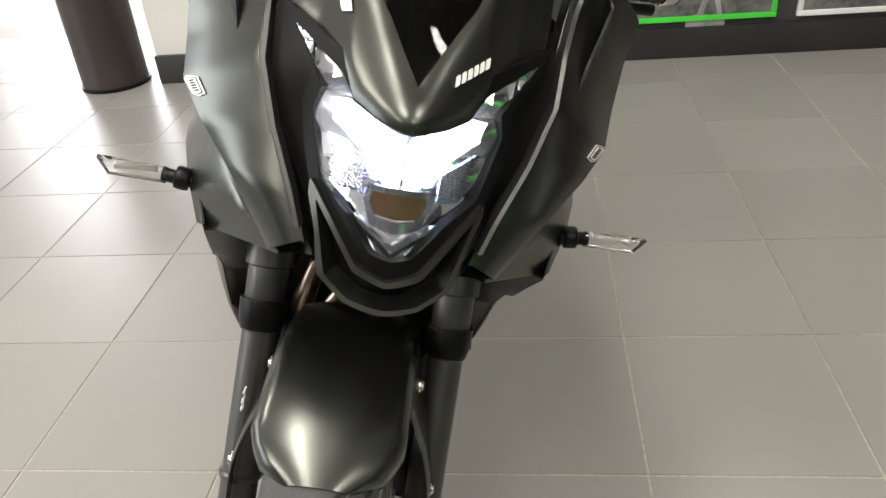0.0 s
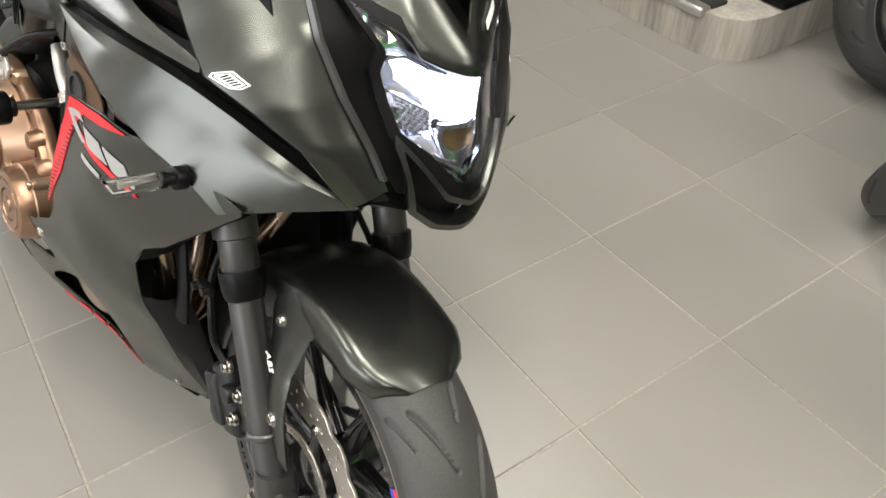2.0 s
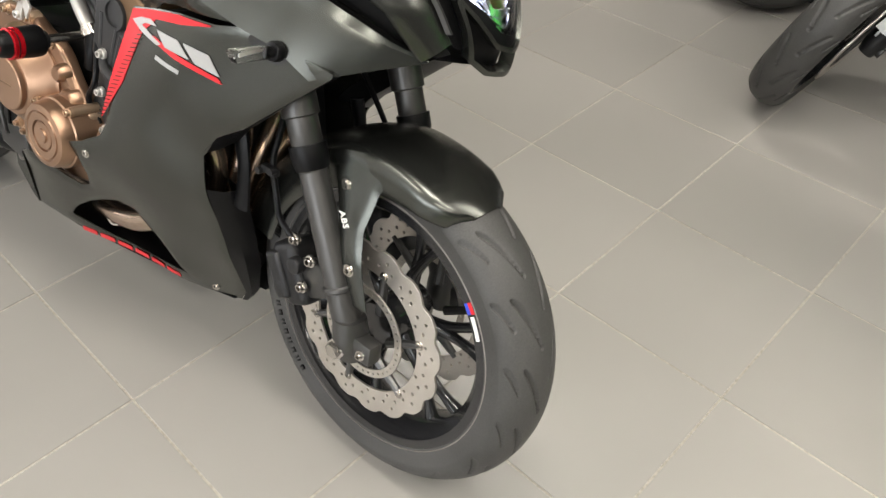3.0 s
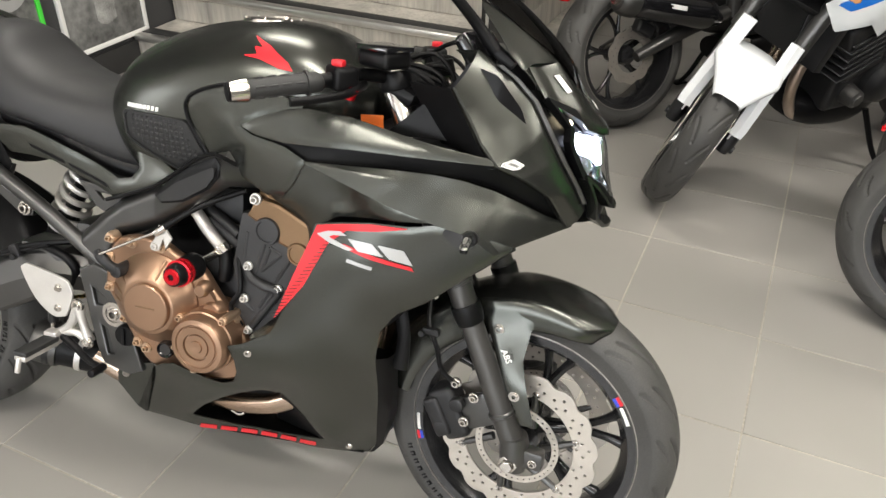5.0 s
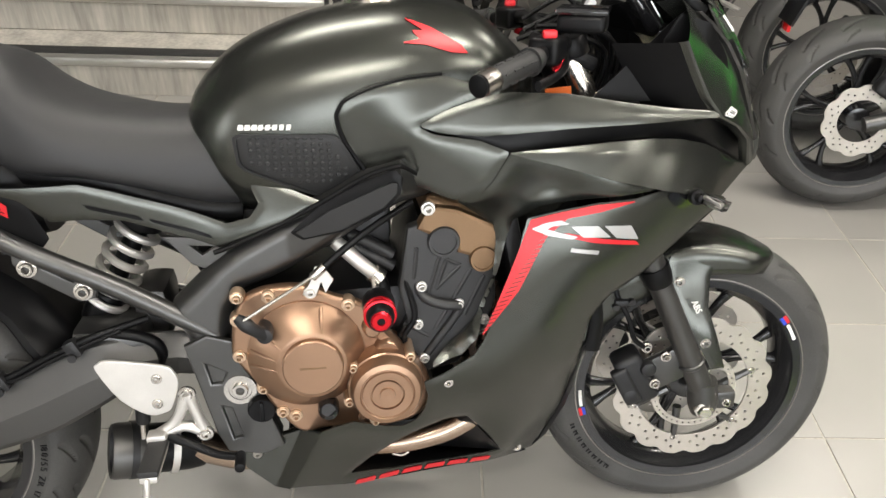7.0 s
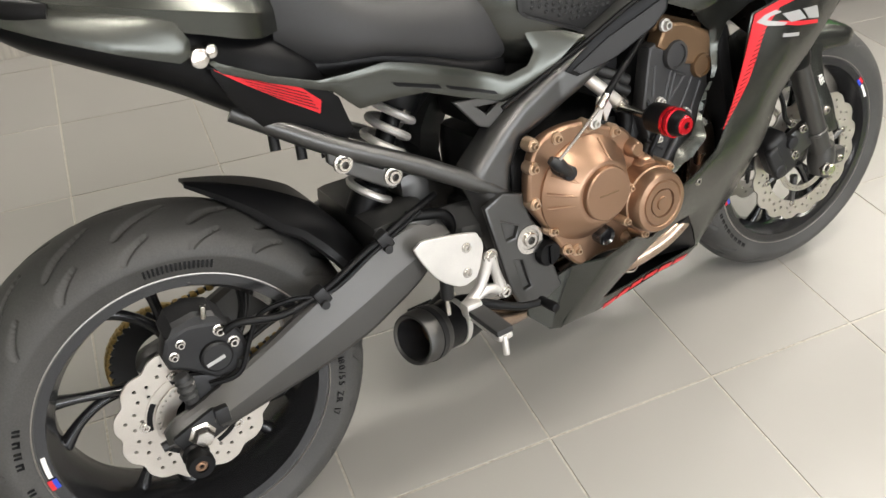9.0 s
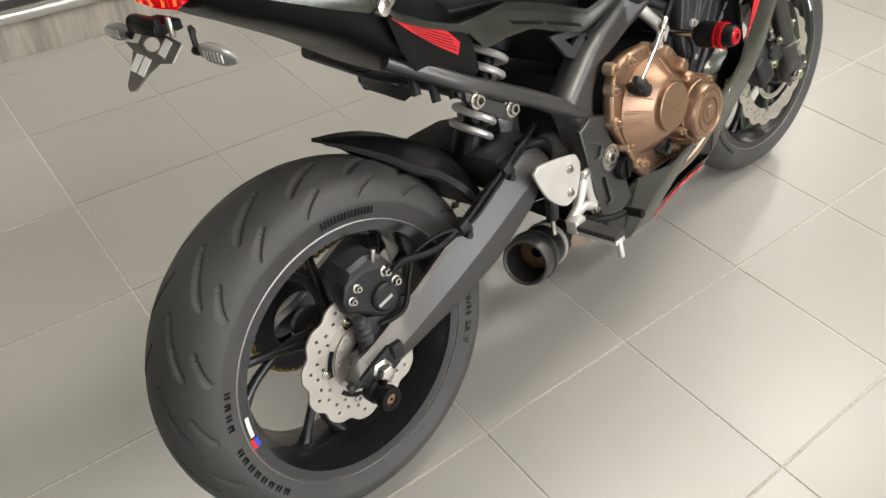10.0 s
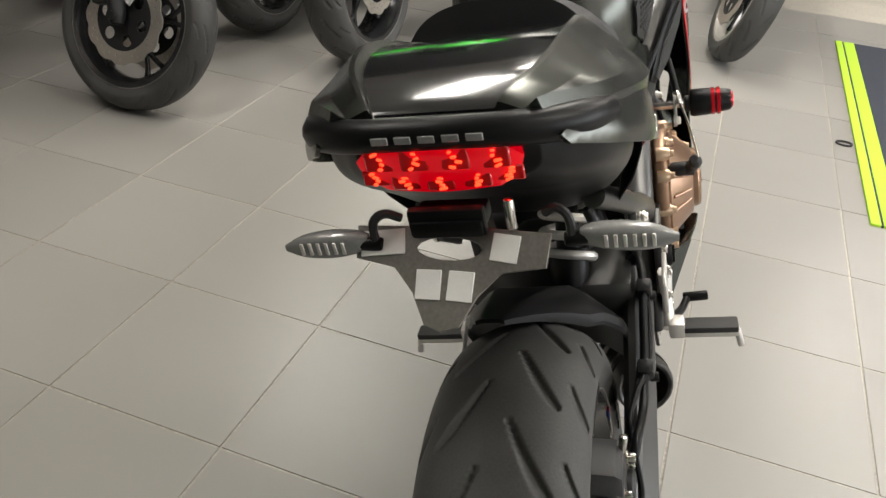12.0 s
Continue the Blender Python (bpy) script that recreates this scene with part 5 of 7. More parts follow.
def on_tank(x, z, extra=0.0):
    """Distance of the tank's skin from the centre plane."""
    S = spline([(0.515, 0.055, 0.80, 0.895, 0.5), (0.54, 0.105, 0.78, 0.945, 0.5), (0.60, 0.142, 0.72, 1.002, 0.536), (0.70, 0.165, 0.70, 1.045, 0.545), (0.80, 0.176, 0.71, 1.066, 0.566), (0.90, 0.178, 0.76, 1.072, 0.564), (0.99, 0.165, 0.83, 1.055, 0.5), (1.06, 0.135, 0.86, 1.005, 0.5), (1.10, 0.07, 0.88, 0.965, 0.5)], 6)
    A = np.array(S)
    w, z0, z1, k = (np.interp(x, A[:, 0], A[:, i]) for i in (1, 2, 3, 4))
    zc = z0 + (z1 - z0) * k
    h = np.where(z > zc, z1 - zc, zc - z0)
    q = np.clip(np.abs(z - zc) / h, 0, 0.995)
    return w * (1 - q ** 2.35) ** (1 / 2.35) + extra


wing = [(0.872, 1.046), (0.915, 1.030), (0.960, 1.004), (0.972, 0.990), (0.945, 0.993), (0.905, 1.006), (0.866, 1.010), (0.898, 1.014), (0.884, 1.027), (0.905, 1.025)]


def unsettle(x, z):
    """Undo the bodywork's slight stretch."""
    u = x - 0.03
    for _ in range(6):
        u = x - (0.046 - 0.036 * (u - 0.2) - 0.004 * (u - 0.7) ** 2)
    return u, (z - 0.0095 + 0.016 * np.maximum(0.0, 1.0 - u)) / 0.962


def tank_side(x, z):
    return on_tank(*unsettle(x, z))


pad_o = [(0.632, 0.844), (0.640, 0.850), (0.780, 0.850), (0.790, 0.845), (0.803, 0.825), (0.823, 0.787), (0.815, 0.774), (0.772, 0.747), (0.758, 0.747), (0.646, 0.793), (0.636, 0.802)]
for fl in (False, True):
    m_ = flip if fl else (lambda g: g)
    part("wing_emblem", m_(skin(wing, on_tank, (), 0.003, 0.001, 0.0015)), M_red, tank, "red wing-shaped emblem")
    SETTLE[0] = None
    pad = part("knee_pad", m_(skin(pad_o, tank_side, (), 0.004, 0.004, 0.004)), M_pad, tank, "dark rubber knee grip with raised dots")
    inset = [(0.718 + (x - 0.718) * 0.94, 0.81 + (z - 0.81) * 0.90) for x, z in pad_o]
    part("pad_border", m_(skin(pad_o, tank_side, (inset,), 0.0025, 0.002, 0.0056)), M_pad, pad)
    for w_ in range(9):
        for q in range(15):
            x, z = 0.645 + q * 0.0118, 0.765 + w_ * 0.0100
            if 0.646 + max(0, 0.808 - z) * 2.15 < x < 0.806 - max(0, z - 0.79) * 0.62 and (z > 0.772 + max(0, x - 0.775) * 0.3):
                y = float(tank_side(np.array([x]), np.array([z]))[0]) + 0.0042
                part("pad_dot", m_(box((x, -y, z), (0.0076, 0.004, 0.0064), 0.0018, None, 1)), M_pad, pad)
    em = part("tank_emblem", m_(skin([(0.640, 0.8595), (0.724, 0.8615), (0.722, 0.8595), (0.640, 0.8575)], tank_side, (), 0.003, 0.001, 0.0012)), M_white, tank, "narrow white emblem strip")
    for q in range(8):
        x, w = 0.640 + q * 0.0104, 0.0082 if q < 3 else 0.0066
        z = 0.8550 + q * 0.00022
        part("emblem_letter", m_(skin([(x, z), (x + w, z + 0.0003), (x + w + 0.0016, z + 0.0085), (x + 0.0016, z + 0.0082)], tank_side, (), 0.003, 0.001, 0.0015)), M_white, em)
    SETTLE[0] = settle_body
part("filler_cap", xf(cat(lathe([(0.0, 0.006), (0.045, 0.006), (0.050, 0.004), (0.058, 0.004), (0.060, 0.0), (0.060, -0.012)], 40), box((0.02, 0.008, 0.0), (0.03, 0.006, 0.014), 0.002), cat(*[hexbolt((0.054 * math.cos(q), 0.004, 0.054 * math.sin(q)), 0.004, 1, 0.003) for q in (0.4, 1.4, 2.6, 3.6, 4.7, 5.6)])), Matrix.Translation((0.845, 0, 1.0665)) @ Matrix.Rotation(radians(90), 4, "X")), M_steel, tank, "round metal filler cap")

SETTLE[0] = None
part("rider_seat", body([(0.250, 0.115, 0.80, 0.978, 0.4), (0.30, 0.134, 0.778, 0.962, 0.38), (0.345, 0.146, 0.777, 0.922, 0.36), (0.39, 0.148, 0.775, 0.896, 0.36), (0.44, 0.142, 0.762, 0.882, 0.36), (0.505, 0.132, 0.740, 0.870, 0.38), (0.555, 0.126, 0.720, 0.868, 0.4), (0.605, 0.120, 0.710, 0.866, 0.4), (0.642, 0.108, 0.716, 0.815, 0.45), (0.657, 0.090, 0.733, 0.765, 0.5)], 52, 6, 2.7), M_seat, bike, "black vinyl rider seat", 60)
part("seat_base", body([(0.24, 0.10, 0.765, 0.83, 0.5), (0.40, 0.125, 0.750, 0.81, 0.5), (0.55, 0.115, 0.695, 0.76, 0.5), (0.63, 0.10, 0.685, 0.74, 0.5)], 24, 4, 3.0), M_black, bike)
# gloss pillion cover with a flat ridged top
SETTLE[0] = settle_rear
rings = []
for x, w, zt, zs, z0 in spline([(-0.090, 0.084, 0.977, 0.972, 0.962), (-0.075, 0.096, 0.982, 0.970, 0.953), (-0.02, 0.132, 0.987, 0.956, 0.938), (0.06, 0.158, 0.984, 0.934, 0.910), (0.14, 0.168, 0.970, 0.912, 0.883), (0.21, 0.162, 0.948, 0.892, 0.858), (0.255, 0.125, 0.925, 0.880, 0.855)], 4):
    half = [(0.0, zt - 0.003), (0.56 * w, zt - 0.003), (0.60 * w, zt + 0.006), (0.64 * w, zt + 0.005), (0.82 * w, zs + (zt - zs) * 0.62), (0.95 * w, zs + 0.012), (w, zs), (0.97 * w, z0), (0.6 * w, z0 - 0.004)]
    rings.append([(x, -y, z) for y, z in half] + [(x, y, z) for y, z in reversed(half[1:])])
pc = part("pillion_cover", loft(rings), M_paint, bike, "dark pillion seat cover with ridged gloss top", 16)
nr = len(rings[0])
top = [[(x, y * 0.98, z + 0.0022) for x, y, z in (r[nr - 1], r[0], r[1])] for r in rings[1:-2]]
part("gloss_top", loft([[a, b, c, (c[0], c[1], c[2] - 0.003), (a[0], a[1], a[2] - 0.003)] for a, b, c in top]), M_gloss, pc, "gloss black top panel", 16)
part("tail_body", body([(-0.078, 0.074, 0.912, 0.958, 0.5), (-0.05, 0.098, 0.890, 0.962, 0.55), (0.0, 0.130, 0.862, 0.955, 0.6), (0.10, 0.148, 0.803, 0.925, 0.62), (0.20, 0.134, 0.732, 0.88, 0.6), (0.29, 0.118, 0.682, 0.84, 0.6), (0.325, 0.10, 0.68, 0.79, 0.6)], 44, 6, 3.2), M_black, bike, "black tail unit", 50)
part("tail_lip", tube([(-0.02, -0.124, 0.944), (-0.065, -0.104, 0.955), (-0.094, -0.070, 0.963), (-0.106, -0.03, 0.967), (-0.106, 0.03, 0.967), (-0.094, 0.070, 0.963), (-0.065, 0.104, 0.955), (-0.02, 0.124, 0.944)], [0.014, 0.015, 0.014, 0.013, 0.013, 0.014, 0.015, 0.014], 14, 5), M_black, bike, "black rounded lip over the tail lamp")
H_tail = tps([(-0.10, 0.96, 0.094), (-0.03, 0.935, 0.134), (0.05, 0.905, 0.160), (0.12, 0.87, 0.166), (0.08, 0.935, 0.154), (0.0, 0.965, 0.126), (0.20, 0.81, 0.156), (0.30, 0.77, 0.147), (0.32, 0.69, 0.128), (0.22, 0.72, 0.128), (0.40, 0.76, 0.145), (0.48, 0.74, 0.142), (0.56, 0.70, 0.136), (0.64, 0.73, 0.144), (0.74, 0.73, 0.160), (0.70, 0.765, 0.143), (0.82, 0.77, 0.162), (0.645, 0.80, 0.129)])
o_tailside = [(-0.100, 0.958), (-0.06, 0.958), (0.02, 0.942), (0.080, 0.922), (0.112, 0.905), (0.124, 0.880), (0.120, 0.862), (0.105, 0.857), (0.032, 0.888), (-0.028, 0.916), (-0.095, 0.948)]
o_rail = [(0.128, 0.864), (0.155, 0.842), (0.22, 0.806), (0.286, 0.781), (0.335, 0.780), (0.395, 0.782), (0.445, 0.768), (0.525, 0.740), (0.607, 0.707), (0.643, 0.716), (0.660, 0.737), (0.652, 0.757), (0.645, 0.787), (0.69, 0.769), (0.745, 0.746), (0.768, 0.738), (0.812, 0.768), (0.832, 0.768), (0.80, 0.750), (0.759, 0.732), (0.694, 0.704), (0.621, 0.675), (0.594, 0.668), (0.519, 0.695), (0.455, 0.720), (0.397, 0.724), (0.347, 0.722), (0.332, 0.736), (0.308, 0.760), (0.286, 0.768), (0.22, 0.795), (0.155, 0.828)]
o_under = [(0.138, 0.842), (0.16, 0.829), (0.293, 0.770), (0.318, 0.748), (0.336, 0.692), (0.324, 0.677), (0.28, 0.678), (0.215, 0.718), (0.165, 0.782)]
o_redtail = [(0.143, 0.838), (0.199, 0.811), (0.264, 0.777), (0.290, 0.752), (0.287, 0.732), (0.229, 0.771), (0.182, 0.806)]
for fl in (False, True):
    m_ = flip if fl else (lambda g: g)
    part("tail_side", m_(skin(o_tailside, H_tail, (), 0.005, 0.006, 0.003)), M_paint, bike, "", 60)
    rl = part("seat_rail_panel", m_(skin(o_rail, H_tail, (), 0.005, 0.005)), M_paint, bike, "matt gunmetal panel under the seat", 60)
    for a, b in (((0.397, 0.752), (0.478, 0.727)), ((0.487, 0.724), (0.580, 0.690))):
        part("vent_slot", m_(skin([a, b, (b[0] + 0.006, b[1] - 0.008), (a[0] + 0.012, a[1] - 0.010)], H_tail, (), 0.003, 0.001, 0.0012)), M_black, rl, "black slot trim")
    part("rail_bracket", m_(moved(plate2([(0.510, 0.686), (0.612, 0.676), (0.600, 0.655), (0.566, 0.632), (0.548, 0.640)], [[(0.541, 0.673), (0.592, 0.668), (0.564, 0.651)]], 0.010, 0.002), 0, -0.128, 0)), M_frame, rl)
    up = part("tail_lower_panel", m_(skin(o_under, lambda u, v: H_tail(u, v) - 0.004, (), 0.005, 0.004)), M_black, bike, "black lower tail panel")
    part("red_tail_decal", m_(skin(o_redtail, lambda u, v: H_tail(u, v) - 0.004, (), 0.003, 0.001, 0.0013)), M_red, up, "red striped decal")
    for q in range(5):
        k = (q + 0.5) / 5
        part("decal_line", m_(skin([(0.165 + 0.05 * k, 0.826 - 0.045 * k), (0.268 + 0.018 * k, 0.772 - 0.034 * k), (0.2683 + 0.018 * k, 0.7704 - 0.034 * k), (0.166 + 0.05 * k, 0.8244 - 0.045 * k)], lambda u, v: H_tail(u, v) - 0.004, (), 0.0013, 0.0008, 0.0020)), M_black, up)
    part("pillion_mount_bolt", m_(rod((0.130, -0.140, 0.857), (0.130, -0.172, 0.857), 0.013, 20, 0.003)), M_steel, bike, "bright spool bolt")
    part("pillion_mount_pin", m_(rod((0.148, -0.14, 0.860), (0.148, -0.166, 0.860), 0.009, 16, 0.002)), M_steel, bike)
for x, z in ((0.225, 0.715), (0.262, 0.690), (0.30, 0.682)):
    part("undertail_bolt", rod((x, -0.085, z), (x - 0.004, -0.095, z - 0.03), 0.008, 10), M_dark, bike)
SETTLE[0] = settle_lamp

# rear lamp with its bright diodes
H_rear = lambda u, v: 0.094 + 0.012 * (1 - (u / 0.08) ** 2) + (0.925 - v) * -0.25
rl_half = [(0.0, 0.943), (0.050, 0.940), (0.067, 0.925), (0.062, 0.910), (0.046, 0.899), (0.0, 0.897)]
g = skin(mirror_line(rl_half), H_rear, (), 0.004, 0.02, 0.0, "x")
g = ([(-a, b, c) for a, b, c in g[0]], [tuple(reversed(q)) for q in g[1]])
tl = part("rear_lamp", g, M_glowred, bike, "lit red tail lamp", 60)
for y, z in ((-0.046, 0.928), (-0.016, 0.930), (0.016, 0.930), (0.045, 0.929), (-0.054, 0.912), (-0.029, 0.909), (0.0, 0.908), (0.028, 0.909), (0.052, 0.912)):
    x = -float(H_rear(np.array([y]), np.array([z]))[0])
    tall = z > 0.92
    part("diode", cat(*[box((x - 0.0005, y + random.uniform(-0.003, 0.003), z + (k - 1.5) * (0.0042 if tall else 0.0030)), (0.003, random.uniform(0.003, 0.0065), 0.0022), 0.0006, Matrix.Rotation(radians(random.uniform(-30, 30)), 4, "X"), 1) for k in range(4)]), M_ledred, tl)
    part("diode_pocket", box((x + 0.0012, y, z), (0.003, 0.022, 0.018 if tall else 0.013), 0.002, None, 1), M_redlens, tl)
for q in range(5):
    part("name_bar", box((-0.1135, 0.036 - 0.018 * q, 0.9500), (0.002, 0.013, 0.006), 0.0006, None, 1), M_indicator, tl, "small silver lettering bar")

# plate bracket and rear indicators
SETTLE[0] = settle_rear
pl_out = [(-0.080, 0.016), (-0.03, 0.018), (0.03, 0.018), (0.080, 0.016), (0.078, -0.010), (0.044, -0.016), (0.026, -0.036), (0.014, -0.060), (0.0, -0.065), (-0.014, -0.060), (-0.026, -0.036), (-0.044, -0.016), (-0.078, -0.010)]
BRK = 44.0
on_plate = Matrix.Translation((-0.126, -0.001, 0.876)) @ Matrix.Rotation(radians(90 - 8), 4, "Z") @ Matrix.Rotation(radians(BRK), 4, "X")
pb = part("plate_bracket", xf(plate2(pl_out, [[(0.028 * math.cos(a), 0.001 + 0.010 * math.sin(a)) for a in [k * 0.45 for k in range(14)]]], 0.003, 0.0006), on_plate), M_dull, bike, "bare metal number plate bracket")
part("bracket_arm", cat(box((-0.112, -0.004, 0.897), (0.040, 0.056, 0.014), 0.003), box((-0.124, -0.004, 0.901), (0.010, 0.060, 0.024), 0.003)), M_black, pb)
part("bracket_bolt", rod((-0.118, -0.052, 0.915), (-0.120, -0.052, 0.890), 0.004, 10, 0.001), M_steel, pb)
for c, s in (((0.056, 0.003), (0.038, 0.021)), ((-0.046, 0.003), (0.022, 0.022)), ((0.0135, -0.029), (0.021, 0.024)), ((-0.013, -0.029), (0.021, 0.024))):
    part("tape_patch", xf(box((c[0], 0.0024, c[1]), (s[0], 0.0012, s[1]), 0.0004, Matrix.Rotation(radians(3 * c[0] * 40), 4, "Y"), 1), on_plate), M_white, pb, "white tape patch")
for s in (-1, 1):
    yo = -0.018
    ri = part("rear_indicator", xf(body([(-0.037, 0.002, -0.002, 0.004, 0.5), (-0.020, 0.007, -0.009, 0.010, 0.5), (0.004, 0.009, -0.012, 0.011, 0.5), (0.026, 0.008, -0.010, 0.008, 0.5), (0.036, 0.004, -0.005, 0.004, 0.5)], 16, 3, 3.0), Matrix.Translation((-0.116, yo + s * 0.120, 0.879)) @ Matrix.Rotation(radians(90 if s < 0 else -90), 4, "Z") @ Matrix.Rotation(radians(-6), 4, "Y")), M_indicator, bike, "grey rear indicator", 30)
    part("stem", rod((-0.118, yo + s * 0.072, 0.878), (-0.117, yo + s * 0.092, 0.879), 0.006, 10, 0.002), M_black, ri)
    part("hook", tube([(-0.118, yo + s * 0.078, 0.878), (-0.117, yo + s * 0.077, 0.897), (-0.112, yo + s * 0.068, 0.903), (-0.105, yo + s * 0.058, 0.895)], 0.0038, 8, 6), M_dark, ri)
    for q in range(6):
        part("indicator_rib", box((-0.1245, yo + s * (0.104 + q * 0.0070), 0.879), (0.002, 0.003, 0.011), 0.0005, None, 1), M_cast, ri)

SETTLE[0] = settle_body
# frame and sub-frame
SETTLE[0] = None
o_spar = [(0.614, 0.668), (0.677, 0.701), (0.750, 0.737), (0.823, 0.768), (0.876, 0.776), (0.94, 0.79), (0.99, 0.78), (0.95, 0.745), (0.916, 0.728), (0.819, 0.681), (0.744, 0.642), (0.670, 0.608), (0.623, 0.591), (0.602, 0.556), (0.596, 0.522), (0.602, 0.469), (0.626, 0.424), (0.652, 0.345), (0.664, 0.307), (0.633, 0.293), (0.576, 0.305), (0.561, 0.341), (0.549, 0.398), (0.525, 0.507), (0.505, 0.556), (0.508, 0.575), (0.546, 0.610), (0.580, 0.642)]
H_spar = lambda u, v: 0.155 + 0 * u


def flare(geo):
    """The spar runs outward towards the steering head."""
    out = []
    for x, y, z in geo[0]:
        d = min(max(0.0, x - 0.70), 0.18) * max(0.0, 1 - max(0.0, x - 0.88) / 0.05)
        out.append((x, y - 0.32 * d, z + 0.18 * d))
    return out, geo[1]


for s in (-1, 1):
    sd = (lambda g: g) if s < 0 else flip
    pk1, pk2 = [(0.547, 0.480), (0.589, 0.456), (0.579, 0.432), (0.556, 0.431)], [(0.566, 0.396), (0.589, 0.389), (0.604, 0.326), (0.582, 0.322)]
    fr = part("main_frame", sd(flare(skin(o_spar, pillow(o_spar, (), lambda u: 0.128 + 0 * u, 0.026, 0.026), (), 0.005, 0.020, roll=0.0))), M_frame, bike, "satin dark perimeter frame spar", 50)
    pl = part("frame_plate", sd(moved(plate2([(0.526, 0.505), (0.560, 0.520), (0.598, 0.508), (0.606, 0.466), (0.628, 0.424), (0.652, 0.345), (0.664, 0.307), (0.633, 0.293), (0.576, 0.305), (0.561, 0.341), (0.549, 0.398)], (pk1, pk2), 0.014, 0.004), 0, -0.156, 0)), M_frame, fr, "flat pivot plate with two recesses")
    for pk in (pk1, pk2):
        part("plate_pocket", sd(moved(plate2([(0.575 + (x - 0.575) * 1.06, z) for x, z in pk], (), 0.004, 0.0005), 0, -0.1535, 0)), M_frame, pl)
    o_cov = [(0.706, 0.692), (0.745, 0.722), (0.788, 0.748), (0.869, 0.771), (0.882, 0.757), (0.878, 0.732), (0.856, 0.711), (0.786, 0.683), (0.725, 0.677)]
    sc = part("spar_cover", sd(flare(skin(o_cov, H_spar, (), 0.004, 0.004, 0.006))), M_black, fr, "textured black spar cover")
    part("cover_face", sd(flare(skin([(0.716, 0.692), (0.772, 0.722), (0.862, 0.752), (0.873, 0.752), (0.871, 0.735), (0.852, 0.716), (0.786, 0.688), (0.728, 0.682)], H_spar, (), 0.004, 0.003, 0.0095))), M_pad, sc, "satin dark raised face")
    part("spar_gasket", sd(flare(tube([(0.585, -0.148, 0.662), (0.621, -0.149, 0.675), (0.694, -0.153, 0.706), (0.759, -0.158, 0.735), (0.823, -0.163, 0.766), (0.870, -0.166, 0.777), (0.905, -0.166, 0.772)], 0.0042, 8, 5))), M_black, fr, "black edge strip along the spar")
    part("pivot_bolt", cat(hexbolt((0.604, s * 0.163, 0.422), 0.015, s, 0.008), lathe([(0.019, s * 0.166), (0.027, s * 0.166), (0.027, s * 0.14)], 20, (0.604, 0, 0.422))), M_steel, fr)
    part("subframe_tube", tube([(0.17, s * 0.10, 0.76), (0.24, s * 0.122, 0.715), (0.302, s * 0.132, 0.676), (0.42, s * 0.136, 0.612), (0.53, s * 0.142, 0.545), (0.575, s * 0.146, 0.515)], [0.0145, 0.015, 0.0155, 0.016, 0.015, 0.010], 14, 6), M_frame, bike, "satin dark sub-frame tube")
    hb = part("footrest_hanger_bracket", moved(plate2([(0.285, 0.700), (0.322, 0.674), (0.40, 0.630), (0.392, 0.596), (0.370, 0.592), (0.30, 0.640), (0.283, 0.660)], [[(0.318, 0.660), (0.372, 0.628), (0.366, 0.618), (0.322, 0.646)]], 0.012, 0.003), 0, s * 0.134, 0), M_frame, bike)
    for bx, bz in ((0.302, 0.652), (0.378, 0.608)):
        part("bracket_bolt", hexbolt((bx, s * 0.142, bz), 0.012, s, 0.009), M_steel, hb)

# engine
SETTLE[0] = None
eng = part("engine_block", box((0.77, 0, 0.46), (0.34, 0.26, 0.24), 0.03), M_dark, bike, "dark metal four-cylinder engine")
part("cylinder_block", box((0.94, 0, 0.57), (0.12, 0.27, 0.24), 0.02, Matrix.Rotation(radians(14), 4, "Y")), M_dark, eng)
part("gearbox", box((0.66, 0, 0.38), (0.16, 0.22, 0.12), 0.02), M_dark, eng)
cyl = part("cylinder_side_cover", moved(plate2([(0.897, 0.685), (0.922, 0.692), (1.031, 0.650), (1.034, 0.556), (1.016, 0.506), (0.971, 0.442), (0.918, 0.430), (0.872, 0.483), (0.893, 0.527), (0.880, 0.584)], (), 0.03, 0.005), 0, -0.145, 0), M_engine, eng, "dark grey cylinder side casting")
hd = part("head_cover", cat(moved(plate2([(0.915, 0.690), (0.925, 0.708), (0.942, 0.717), (0.971, 0.712), (1.034, 0.682), (1.034, 0.648), (1.002, 0.640), (0.978, 0.648), (0.974, 0.672), (0.955, 0.684), (0.934, 0.680)], (), 0.034, 0.007), 0, -0.148, 0), box((0.975, 0, 0.705), (0.12, 0.30, 0.035), 0.012, Matrix.Rotation(radians(20), 4, "Y"), 3)), M_bronze2, eng, "dull bronze cylinder head cover")
part("head_plug", lathe([(0.0, -0.166), (0.020, -0.166), (0.0205, -0.170), (0.025, -0.170), (0.027, -0.165), (0.027, -0.15)], 28, (0.950, 0, 0.664)), M_engine, hd)
part("head_plug", lathe([(0.0, -0.166), (0.017, -0.166), (0.0175, -0.169), (0.021, -0.169), (0.023, -0.165), (0.023, -0.15)], 28, (1.015, 0, 0.630)), M_bronze2, hd)
part("head_bolt", hexbolt((0.925, -0.165, 0.722), 0.009, -1, 0.010), M_cast, hd)
for a, b in (((0.945, 0.642), (0.924, 0.574)), ((0.955, 0.631), (0.937, 0.580)), ((0.955, 0.631), (0.978, 0.620)), ((0.978, 0.620), (0.937, 0.580)), ((0.996, 0.612), (0.934, 0.505)), ((1.018, 0.60), (0.985, 0.53)), ((0.906, 0.655), (0.900, 0.60)), ((0.882, 0.521), (0.923, 0.494))):
    part("casting_rib", tube([(a[0], -0.158, a[1]), (b[0], -0.158, b[1])], 0.0045, 8, 1), M_engine, cyl)
